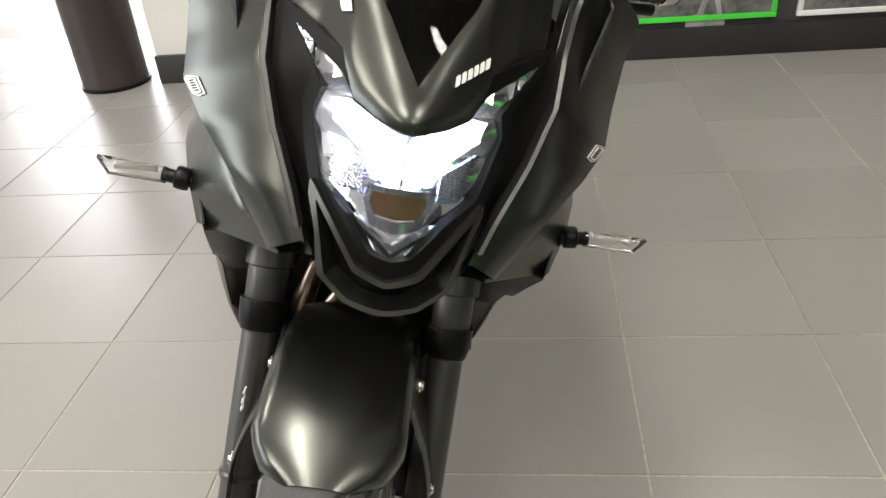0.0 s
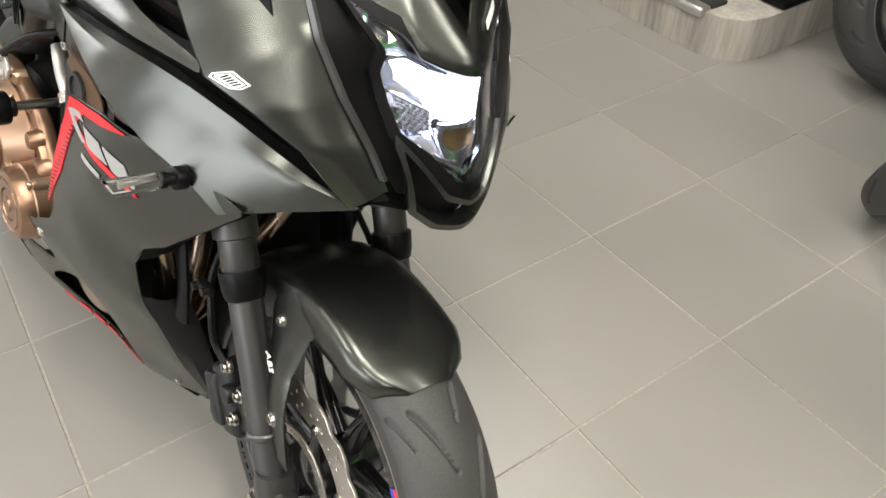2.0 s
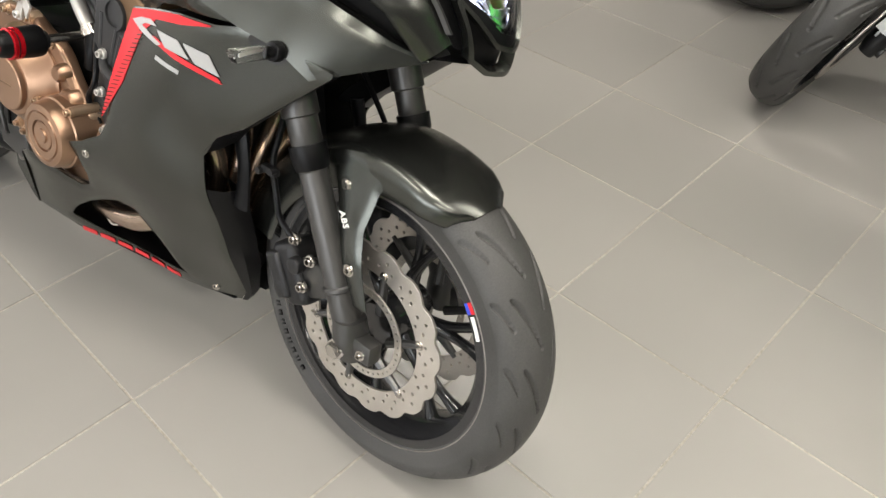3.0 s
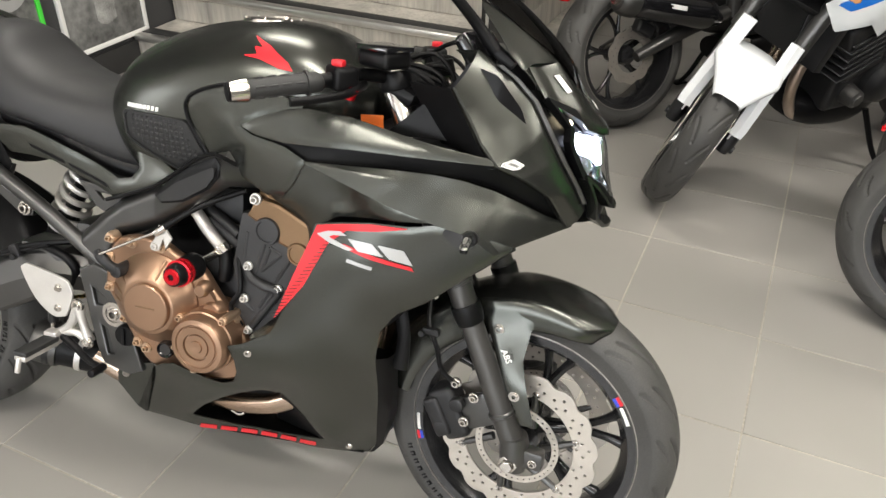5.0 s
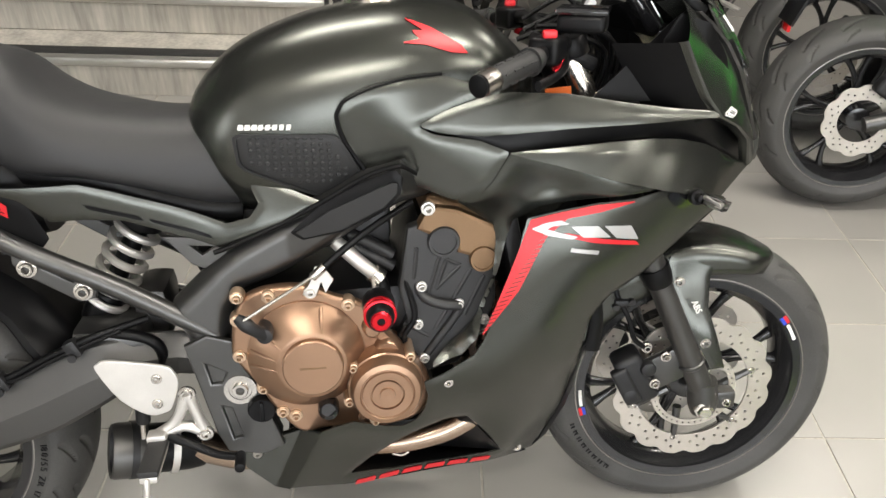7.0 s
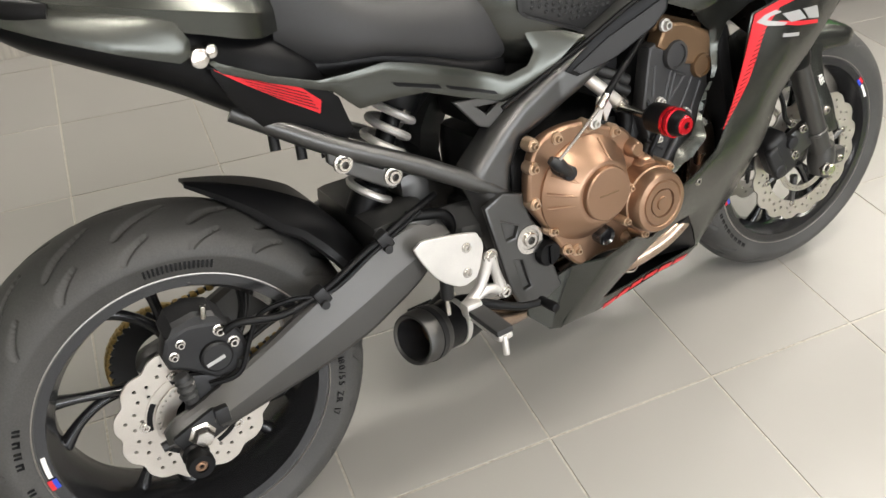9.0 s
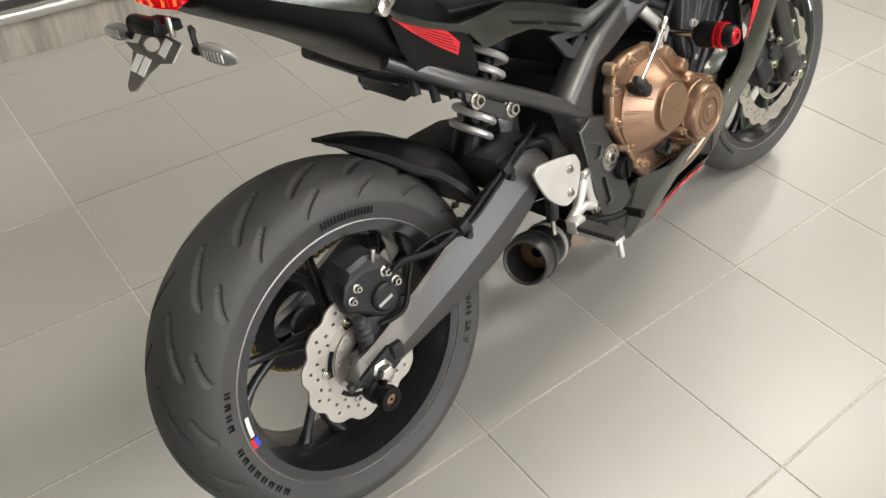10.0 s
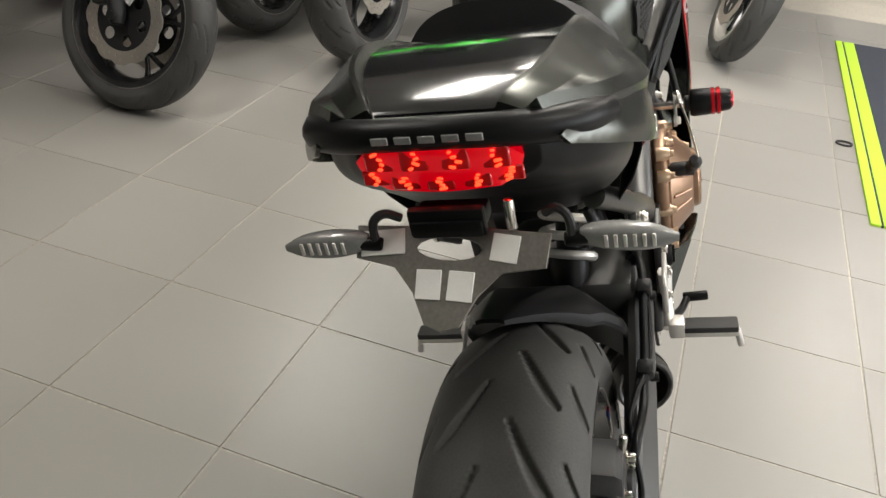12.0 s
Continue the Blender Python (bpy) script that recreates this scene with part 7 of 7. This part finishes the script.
# footrests
SETTLE[0] = None
for s in (-1, 1):
    hp = part("heel_plate", moved(plate2([tuple(p) for p in spline([(0.384, 0.479), (0.388, 0.490), (0.405, 0.494), (0.485, 0.478), (0.500, 0.466), (0.505, 0.444), (0.490, 0.402), (0.479, 0.394), (0.454, 0.392), (0.414, 0.423)], 3, True)], (), 0.007, 0.002), 0, s * 0.166, 0), M_cast, bike, "bare aluminium heel plate")
    part("hanger_strut", tube([(0.518, s * 0.165, 0.424), (0.528, s * 0.165, 0.385), (0.539, s * 0.162, 0.346)], [0.013, 0.009, 0.012], 10, 4), M_cast, hp)
    part("hanger_strut", tube([(0.516, s * 0.165, 0.420), (0.495, s * 0.166, 0.375), (0.462, s * 0.168, 0.348)], [0.012, 0.009, 0.012], 10, 4), M_cast, hp)
    part("hanger_strut", tube([(0.462, s * 0.168, 0.348), (0.505, s * 0.166, 0.362), (0.539, s * 0.162, 0.346)], [0.011, 0.009, 0.011], 10, 4), M_cast, hp)
    for x, z, r in ((0.518, 0.424, 0.011), (0.539, 0.346, 0.011), (0.474, 0.457, 0.007), (0.470, 0.411, 0.007)):
        part("hanger_bolt", hexbolt((x, s * 0.170, z), r, s, 0.006), M_steel, hp)
    SETTLE[0] = lambda g: moved(g, 0.008, 0, 0.020)
    pg = part("footpeg", box((0.458, s * 0.230, 0.318), (0.028, 0.095, 0.012), 0.004), M_cast, bike, "aluminium footpeg with a rubber top")
    part("peg_joint", box((0.456, s * 0.180, 0.328), (0.032, 0.026, 0.030), 0.006), M_cast, pg)
    part("peg_rubber", box((0.458, s * 0.230, 0.328), (0.032, 0.094, 0.012), 0.004), M_rubber, pg)
    part("peg_feeler", rod((0.456, s * 0.275, 0.322), (0.453, s * 0.281, 0.288), 0.0055, 10, 0.002), M_cast, pg)
    SETTLE[0] = None
    part("brake_pedal" if s < 0 else "gear_lever", cat(tube([(0.480, s * 0.172, 0.350), (0.52, s * 0.178, 0.330), (0.56, s * 0.190, 0.316), (0.598, s * 0.200, 0.314)], [0.009, 0.008, 0.007, 0.007], 10, 5), rod((0.597, s * 0.192, 0.314), (0.599, s * 0.236, 0.316), 0.009, 12, 0.003)), M_black, bike)
mc = part("master_cylinder", rod((0.437, -0.148, 0.365), (0.442, -0.148, 0.43), 0.012, 14, 0.003), M_dark, bike)
part("push_rod", rod((0.436, -0.148, 0.368), (0.434, -0.150, 0.335), 0.005, 10), M_steel, mc)
SETTLE[0] = settle_body
part("side_stand", cat(tube([(0.60, 0.12, 0.29), (0.57, 0.20, 0.15), (0.55, 0.262, 0.085)], [0.013, 0.012, 0.011], 10, 4), box((0.548, 0.266, 0.081), (0.07, 0.05, 0.010), 0.004, Matrix.Rotation(radians(16), 4, "X"))), M_black, bike, "black side stand holding the bike up")

# handlebars and controls
part("steering_head", cat(rod((1.155, 0, 0.985), (1.21, 0, 0.84), 0.035, 20, 0.004), box((1.16, 0, 0.975), (0.075, 0.27, 0.028), 0.012, Matrix.Rotation(radians(24), 4, "Y")), box((1.225, 0, 0.82), (0.075, 0.27, 0.03), 0.012, Matrix.Rotation(radians(24), 4, "Y"))), M_black, bike)
for s in (-1, 1):
    tb = part("fork_tube", steer(rod((1.138, s * 0.105, 1.005), (1.245, s * 0.112, 0.78), 0.0215, 20, 0.003)), M_steel, bike, "bright steel fork tube")
    bar = np.array([(1.145, s * 0.11, 1.0), (1.115, s * 0.17, 1.010), (1.06, s * 0.255, 0.998), (0.995, s * 0.330, 0.988)])
    br = part("clip_on_bar", steer(cat(tube(bar[:3], 0.012, 14, 4), rod((1.155, s * 0.105, 0.98), (1.145, s * 0.105, 1.012), 0.030, 20, 0.004))), M_black, bike, "black clip-on handlebar")
    part("grip", steer(tube([bar[2] + (bar[1] - bar[2]) * 0.15, bar[2], bar[3]], [0.0175, 0.0175, 0.0165], 18, 5)), M_rubber, br, "black rubber grip with long slots")
    for q in range(4):
        p, e = bar[2] + (bar[3] - bar[2]) * (0.10 + 0.22 * q), (bar[3] - bar[2]) * 0.15
        for w_ in range(5):
            o = np.array((0.0, 0.0, 0.0175)) if w_ == 0 else np.array((0.0172 * math.sin(w_ * 1.2566) * 0.75, 0.0172 * math.sin(w_ * 1.2566) * 0.66 * s, 0.0172 * math.cos(w_ * 1.2566)))
            part("grip_pad", steer(tube([p + o, p + o + e], [0.0020, 0.0016], 6, 1)), M_pad, br)
    part("grip_flange", steer(tube([bar[2], bar[2] + (bar[3] - bar[2]) * 0.04], 0.0215, 20, 1)), M_rubber, br)
    dv = (bar[3] - bar[2]) / np.linalg.norm(bar[3] - bar[2])
    part("bar_end_weight", steer(cat(tube([bar[3] + dv * 0.001, bar[3] + dv * 0.004, bar[3] + dv * 0.030], [0.0190, 0.0200, 0.0165], 20, 1))), M_steel, br, "steel bar-end weight")
    part("bar_end_cap", steer(tube([bar[3] + dv * 0.030, bar[3] + dv * 0.0345, bar[3] + dv * 0.0355], [0.0150, 0.0160, 0.009], 20, 1)), M_black, br)
    sgw = part("switch_housing", steer(box(tuple(bar[1] * 0.62 + bar[2] * 0.38), (0.05, 0.045, 0.042), 0.010, Matrix.Rotation(radians(s * 35), 4, "Z"), 3)), M_black, bike, "black switch housing")
    part("red_switch", steer(box(tuple(bar[1] * 0.62 + bar[2] * 0.38 + np.array((0.0, 0.012 * s, 0.026))), (0.022, 0.016, 0.012), 0.004)), M_red, sgw, "red switch")
    part("lever", steer(tube([(1.125, s * 0.175, 0.995), (1.120, s * 0.215, 0.985), (1.100, s * 0.262, 0.979), (1.062, s * 0.312, 0.974)], [0.009, 0.008, 0.007, 0.008], 10, 5, True, False, 0.7)), M_black, bike, "black brake lever" if s < 0 else "black clutch lever")
    part("lever_adjuster", steer(rod((1.120, s * 0.205, 0.992), (1.110, s * 0.205, 0.972), 0.010, 14, 0.002)), M_redano, bike, "red adjuster")
res = part("brake_fluid_reservoir", steer(cat(box((1.155, -0.165, 1.042), (0.075, 0.062, 0.030), 0.010, Matrix.Rotation(radians(-20), 4, "Z"), 3))), M_black, bike, "black brake fluid reservoir")
part("reservoir_lid", steer(cat(box((1.155, -0.165, 1.060), (0.080, 0.066, 0.010), 0.004, Matrix.Rotation(radians(-20), 4, "Z"), 2), hexbolt((1.155, -0.165, 1.06), 0.003))), M_gloss, res)
for k in range(7):
    a = random.Random(k)
    part("cable", tube([(1.12 + a.uniform(-0.03, 0.03), -0.14 + 0.05 * k, 1.0 + a.uniform(-0.02, 0.03)), (1.19 + a.uniform(-0.02, 0.03), -0.13 + 0.045 * k, 1.03 + a.uniform(-0.03, 0.03)), (1.24, -0.11 + 0.035 * k, 0.97), (1.22, -0.08 + 0.025 * k, 0.87)], 0.0048, 8, 5), M_black, bike)
part("instrument_panel", cat(box((1.285, 0, 1.045), (0.03, 0.20, 0.095), 0.012, Matrix.Rotation(radians(-35), 4, "Y"), 3)), M_gloss, bike, "dark instrument panel")
part("warning_label", xf(box((0, 0, 0), (0.044, 0.001, 0.024), 0.0004, None, 1), Matrix.Translation((1.125, -0.146, 0.918)) @ Matrix.Rotation(radians(-5), 4, "Y")), M_orange, bike, "orange warning label")
both("inner_cowl", skin([(1.16, 0.905), (1.30, 1.03), (1.33, 1.05), (1.36, 1.0), (1.37, 0.91)], tps([(1.16, 0.905, 0.175), (1.3, 1.03, 0.165), (1.33, 1.05, 0.16), (1.37, 0.91, 0.165), (1.36, 1.0, 0.16)]), (), 0.008, 0.003), M_black, bike)
SETTLE[0] = None

# ---- other motorcycles in the showroom ----
def other_bike(m, label, paint, accent, turn, guard, muffler=False, rim=None, wedge=False, group="parked motorcycles"):
    ob = thing("motorcycle", m, label, "motorcycle", group)
    hd = Matrix.Translation((1.36, 0, 0.3))
    ax = Vector((-math.sin(radians(24)), 0, math.cos(radians(24))))
    tm = hd @ Matrix.Rotation(radians(turn), 4, ax) @ hd.inverted()
    st = lambda g: xf(g, tm)
    F, R = (1.43, 0, 0.30), (0, 0, 0.31)
    sp = dict(n=5, fork=0.2, sweep=0.1, ph=0.3, tape=())
    if rim:
        sp["rim"] = rim
    wf = wheel("front_wheel", F, 0.30, 0.120, 0.2235, 0.044, 15, 0.05, sp, 11, st, ob, False)
    wr = wheel("rear_wheel", R, 0.311, 0.175, 0.2235, 0.058, 15, 0.07, sp, 12, lambda g: g, ob, False)
    for s in (-1, 1):
        part("front_brake_disc", st(wave_disc(0.155, 0.105, F, s * 0.07, 12)), M_disc, ob, "drilled steel brake disc")
        part("disc_carrier", st(moved(plate2(circle(F[0], F[2], 0.108, 30), [circle(F[0] + 0.075 * math.cos(a), F[2] + 0.075 * math.sin(a), 0.022, 10) for a in [k * 1.0472 for k in range(6)]], 0.005, 0.001), 0, s * 0.07, 0)), M_dark, ob)
        a, b = np.array((1.18, s * 0.105, 0.86)), np.array((1.43, s * 0.105, 0.30))
        d = b - a
        part("fork_leg", st(tube([a, a + d * 0.42, a + d * 0.43, b], [0.028, 0.028, 0.022, 0.022], 16, 1)), M_frame, ob, "dark upside-down fork leg")
        part("fork_foot", st(cat(tube([b - d * 0.14, b - d * 0.02, b + d * 0.04], [0.026, 0.030, 0.022], 14, 2), lathe([(0.0, s * 0.14), (0.014, s * 0.14), (0.016, s * 0.11)], 16, F))), M_dark, ob)
        part("front_caliper", st(box((1.335, s * 0.098, 0.37), (0.06, 0.055, 0.12), 0.014, Matrix.Rotation(radians(-25), 4, "Y"), 3)), M_dark, ob, "dark brake caliper")
        part("brake_hose", st(tube([(1.33, s * 0.10, 0.43), (1.29, s * 0.115, 0.52), (1.25, s * 0.09, 0.64), (1.20, s * 0.06, 0.75)], 0.005, 8, 5)), M_black, ob)
        part("main_frame", tube([(1.14, s * 0.05, 0.86), (0.98, s * 0.13, 0.78), (0.72, s * 0.15, 0.66), (0.53, s * 0.13, 0.54), (0.52, s * 0.12, 0.42)], [0.034, 0.032, 0.030, 0.032, 0.03], 12, 5), M_frame, ob)
        part("swingarm", tube([(0.53, s * 0.10, 0.44), (0.28, s * 0.125, 0.40), (0.0, s * 0.12, 0.31)], [0.034, 0.034, 0.024], 12, 5), M_frame, ob)
        part("handlebar", st(tube([(1.12, s * 0.03, 0.99), (1.10, s * 0.12, 1.04), (1.06, s * 0.24, 1.06), (1.01, s * 0.34, 1.05)], [0.012, 0.012, 0.016, 0.016], 12, 5)), M_black, ob)
        part("lever", st(tube([(1.10, s * 0.17, 1.045), (1.11, s * 0.25, 1.035), (1.07, s * 0.36, 1.03)], 0.006, 8, 4)), M_black, ob)
        part("mirror", st(cat(tube([(1.07, s * 0.19, 1.07), (1.09, s * 0.25, 1.15), (1.08, s * 0.30, 1.18)], 0.005, 8, 4), box((1.08, s * 0.33, 1.19), (0.03, 0.12, 0.07), 0.014))), M_black, ob)
        part("indicator", cat(rod((1.19, s * 0.12, 0.86), (1.19, s * 0.18, 0.86), 0.006), box((1.19, s * 0.205, 0.86), (0.025, 0.06, 0.028), 0.010, None, 3)), M_amber, ob, "pale amber indicator")
        part("footpeg", cat(box((0.47, s * 0.22, 0.33), (0.03, 0.09, 0.015), 0.004), tube([(0.53, s * 0.13, 0.42), (0.48, s * 0.16, 0.36), (0.47, s * 0.18, 0.33)], 0.010, 8, 4)), M_cast, ob)
        sd = skin([(0.66, 0.80), (0.86, 0.92), (1.05, 0.88), (1.20, 0.80), (1.12, 0.70), (0.98, 0.72), (0.90, 0.66), (0.80, 0.74)], tps([(0.66, 0.80, 0.15), (0.86, 0.92, 0.16), (1.05, 0.88, 0.17), (1.2, 0.8, 0.14), (1.12, 0.7, 0.16), (0.9, 0.66, 0.18), (0.98, 0.78, 0.19)]), (), 0.012, 0.005)
        part("tank_shroud", sd if s < 0 else flip(sd), paint, ob, "", 60)
        ac = skin([(0.88, 0.82), (1.00, 0.86), (1.16, 0.80), (1.10, 0.775), (0.98, 0.815)], tps([(0.66, 0.80, 0.15), (0.86, 0.92, 0.16), (1.05, 0.88, 0.17), (1.2, 0.8, 0.14), (1.12, 0.7, 0.16), (0.9, 0.66, 0.18), (0.98, 0.78, 0.19)]), (), 0.008, 0.001, 0.0015)
        part("shroud_stripe", ac if s < 0 else flip(ac), accent, ob, "coloured stripe")
    gm = []
    for i in range(19):
        k = i / 18
        a = radians(guard[0] + (guard[1] - guard[0]) * k)
        half = (0.030 + 0.045 * min(1, (min(k, 1 - k) * 5) ** 0.6)) if not wedge else (0.050 + 0.070 * min(1.0, k / 0.45) if k < 0.7 else 0.120 - 0.05 * (k - 0.7) / 0.3)
        ring = []
        for j in range(15):
            s = -1 + 2 * j / 14
            r = 0.330 - 0.05 * max(0, abs(s) - 0.5) - 0.012 * abs(s) ** 3
            ring.append((F[0] + r * math.cos(a), half * math.copysign(min(1, abs(s) * 1.3), s), F[2] + r * math.sin(a)))
        gm.append(ring)
    gi = [[(F[0] + (p[0] - F[0]) * 0.986, p[1] * 0.95, F[2] + (p[2] - F[2]) * 0.986) for p in q] for q in gm]
    mgd = part("front_mudguard", st(loft([q + list(reversed(w)) for q, w in zip(gm, gi)])), paint, ob, "", 60)
    for s in (-1, 1) if wedge else ():
        part("fork_guard", st(loft([[(x + 0.012, s * (y - 0.024), z + 0.006), (x + 0.020, s * y, z + 0.009), (x + 0.006, s * (y + 0.026), z + 0.002), (x - 0.02, s * (y + 0.028), z - 0.01), (x - 0.004, s * y, z)] for x, y, z in ((1.330, 0.088, 0.70), (1.395, 0.096, 0.56), (1.462, 0.104, 0.41), (1.470, 0.102, 0.385))])), paint, mgd, "long white fork guard", 20)
    for s in (-1, 1):
        part("mudguard_stay", st(moved(plate2([(1.29, 0.66), (1.355, 0.675), (1.47, 0.40), (1.455, 0.35), (1.42, 0.36)], (), 0.007, 0.002), 0, s * 0.094, 0)), paint, mgd)
    part("fuel_tank", body([(0.50, 0.07, 0.74, 0.85, 0.5), (0.58, 0.13, 0.72, 0.95, 0.5), (0.75, 0.165, 0.72, 1.03, 0.5), (0.92, 0.165, 0.75, 1.04, 0.5), (1.04, 0.12, 0.80, 0.98, 0.5), (1.10, 0.06, 0.84, 0.93, 0.5)], 32, 4), paint, ob, "", 60)
    part("seat", body([(-0.05, 0.07, 0.90, 0.96, 0.5), (0.05, 0.12, 0.86, 0.97, 0.5), (0.20, 0.13, 0.80, 0.92, 0.5), (0.35, 0.13, 0.76, 0.86, 0.5), (0.50, 0.11, 0.74, 0.86, 0.5), (0.56, 0.07, 0.76, 0.84, 0.5)], 32, 4, 2.6), M_seat, ob, "black seat", 60)
    part("tail_unit", body([(-0.18, 0.03, 0.86, 0.89, 0.5), (-0.10, 0.08, 0.82, 0.91, 0.5), (0.10, 0.12, 0.76, 0.90, 0.5), (0.35, 0.12, 0.68, 0.80, 0.5), (0.46, 0.09, 0.68, 0.76, 0.5)], 28, 4), paint, ob, "", 60)
    part("tail_lamp", box((-0.175, 0, 0.875), (0.02, 0.10, 0.035), 0.008), M_redlens, ob, "red tail lamp")
    pl = part("plate_hanger", cat(tube([(-0.10, 0, 0.84), (-0.20, 0, 0.74), (-0.25, 0, 0.66)], 0.012, 8, 4), box((-0.26, 0, 0.63), (0.01, 0.14, 0.10), 0.003, Matrix.Rotation(radians(20), 4, "Y"))), M_black, ob)
    part("reflector", box((-0.27, 0, 0.575), (0.012, 0.06, 0.035), 0.004), M_redlens, pl, "red reflector")
    eb = part("engine_block", box((0.74, 0, 0.44), (0.36, 0.28, 0.24), 0.03, None, 3), M_dark, ob, "dark engine")
    part("cylinder_block", box((0.88, 0, 0.60), (0.18, 0.32, 0.24), 0.02, Matrix.Rotation(radians(22), 4, "Y"), 3), M_dark, eb)
    for k in range(6):
        part("cooling_fin", box((0.885, 0, 0.52 + 0.028 * k), (0.20, 0.34, 0.008), 0.002, Matrix.Rotation(radians(22), 4, "Y"), 1), M_dark, eb)
    for s in (-1, 1):
        part("engine_cover", lathe([(0.0, s * 0.205), (0.05, s * 0.203), (0.075, s * 0.19), (0.085, s * 0.17), (0.095, s * 0.165), (0.095, s * 0.12)], 32, (0.70, 0, 0.44)), M_dark, ob)
        part("cover_boss", lathe([(0.0, s * 0.20), (0.022, s * 0.20), (0.024, s * 0.196), (0.034, s * 0.19), (0.04, s * 0.14)], 24, (0.84, 0, 0.40)), M_frame, ob)
    for k in range(2):
        y = -0.06 + 0.12 * k
        part("header_pipe", tube([(0.98, y, 0.60), (1.05, y, 0.52), (1.04, y, 0.38), (0.95, y * 0.9, 0.27), (0.75, y * 0.7, 0.235), (0.55, -0.05, 0.24)], 0.021, 14, 6), M_pipe, ob, "golden exhaust header pipe")
    part("radiator", box((1.06, 0, 0.66), (0.04, 0.30, 0.26), 0.006, Matrix.Rotation(radians(-14), 4, "Y")), M_dark, ob)
    part("head_lamp", cat(st(body([(1.16, 0.09, 0.86, 1.02, 0.5), (1.22, 0.11, 0.84, 1.05, 0.5), (1.28, 0.085, 0.86, 1.02, 0.5), (1.30, 0.05, 0.89, 0.97, 0.5)], 28, 4, 2.6))), M_gloss, ob, "dark headlamp unit", 60)
    part("fly_screen", st(body([(1.12, 0.06, 1.03, 1.12, 0.5), (1.18, 0.09, 1.02, 1.10, 0.5), (1.25, 0.06, 1.02, 1.05, 0.5)], 24, 4)), M_black, ob, "", 60)
    part("yoke", st(cat(box((1.15, 0, 0.92), (0.07, 0.26, 0.03), 0.01, Matrix.Rotation(radians(24), 4, "Y")), box((1.20, 0, 0.78), (0.07, 0.26, 0.03), 0.01, Matrix.Rotation(radians(24), 4, "Y")))), M_black, ob)
    part("rear_brake_disc", wave_disc(0.118, 0.07, R, -0.085, 10), M_disc, ob)
    part("rear_caliper", box((0.05, -0.10, 0.42), (0.09, 0.05, 0.055), 0.014, Matrix.Rotation(radians(30), 4, "Y"), 3), M_dark, ob)
    part("shock_absorber", rod((0.43, 0, 0.70), (0.36, 0, 0.48), 0.035, 16, 0.005), M_dark, ob)
    part("belly_cowl", body([(0.52, 0.08, 0.22, 0.32, 0.5), (0.70, 0.13, 0.20, 0.34, 0.5), (0.90, 0.12, 0.22, 0.36, 0.5), (1.0, 0.07, 0.27, 0.36, 0.5)], 24, 4), M_black, ob, "", 60)
    sdm = part("side_stand", cat(tube([(0.62, 0.12, 0.27), (0.58, 0.20, 0.13), (0.56, 0.25, 0.075)], [0.012, 0.011, 0.010], 10, 4), box((0.558, 0.255, 0.070), (0.07, 0.045, 0.010), 0.004, Matrix.Rotation(radians(14), 4, "X"))), M_black, ob, "black side stand")
    if muffler:
        mf = part("silencer", tube([(0.40, -0.15, 0.42), (0.32, -0.165, 0.45), (0.28, -0.172, 0.462), (0.00, -0.185, 0.53), (-0.08, -0.185, 0.55)], [0.030, 0.058, 0.066, 0.066, 0.062], 28, 4), M_gloss, ob, "dark carbon exhaust silencer")
        part("end_cap", tube([(-0.07, -0.185, 0.5475), (-0.12, -0.186, 0.560), (-0.145, -0.186, 0.566)], [0.067, 0.063, 0.046], 28, 2), M_swing, mf, "dark metal end cap")
        part("outlet", tube([(-0.13, -0.186, 0.562), (-0.158, -0.186, 0.569)], [0.026, 0.026], 20, 1), M_steel, mf)
        part("silencer_badge", box((0.11, -0.2465, 0.505), (0.09, 0.003, 0.018), 0.001, Matrix.Rotation(radians(14), 4, "Y"), 1), M_white, mf, "white badge bar")
    else:
        part("silencer", tube([(0.55, -0.05, 0.24), (0.48, -0.10, 0.26), (0.38, -0.14, 0.31), (0.28, -0.15, 0.34)], [0.03, 0.05, 0.055, 0.05], 24, 4), M_dark, ob, "short dark silencer")
    return ob


def stand(front, heading, lean, reach=1.43):
    """The pose of a bike with its front wheel (or, with reach 0, its rear wheel) at front, facing heading (degrees from +x)."""
    h = radians(heading)
    return pose(front[0] - reach * math.cos(h), front[1] - reach * math.sin(h), 0.008, -lean, 0, heading)


other_bike(stand((1.605, 0.55), 142, 12), "white naked motorcycle with blue stripes and a turned front wheel", M_wpaint, M_bpaint, 36, (58, 122), wedge=True)
other_bike(stand((2.09 + 1.43 * 0.766, 0.86 - 1.43 * 0.643), -40, 12), "dark naked motorcycle with a carbon silencer", M_black, M_orange, 5, (50, 130), True)
other_bike(stand((1.05, -0.31), -97, 8, 0.0), "green naked motorcycle with black wheels", M_green, M_black, 6, (62, 150))
other_bike(stand((-0.35, -1.20), 92, 11), "dark motorcycle with pale rim edges", M_black, M_silver, 10, (50, 130), False, M_cast)
other_bike(stand((1.58, -0.42), -95, 8, 0.0), "black naked motorcycle in the row", M_black, M_silver, 0, (50, 130))

# floor tiles, one by one
tile_me = mesh_of("tile", box((0, 0, -0.004), (TILE - 0.0048, TILE - 0.0048, 0.008), 0.0007, None, 1), M_tile)
for i in range(-8, 9):
    for j in range(-9, 7):
        t_ = new("tile", tile_me)
        t_.parent = grout
        t_.location = (OX + TILE * (i + 0.5), OY + TILE * (j + 0.5), random.uniform(-0.0004, 0.0004))
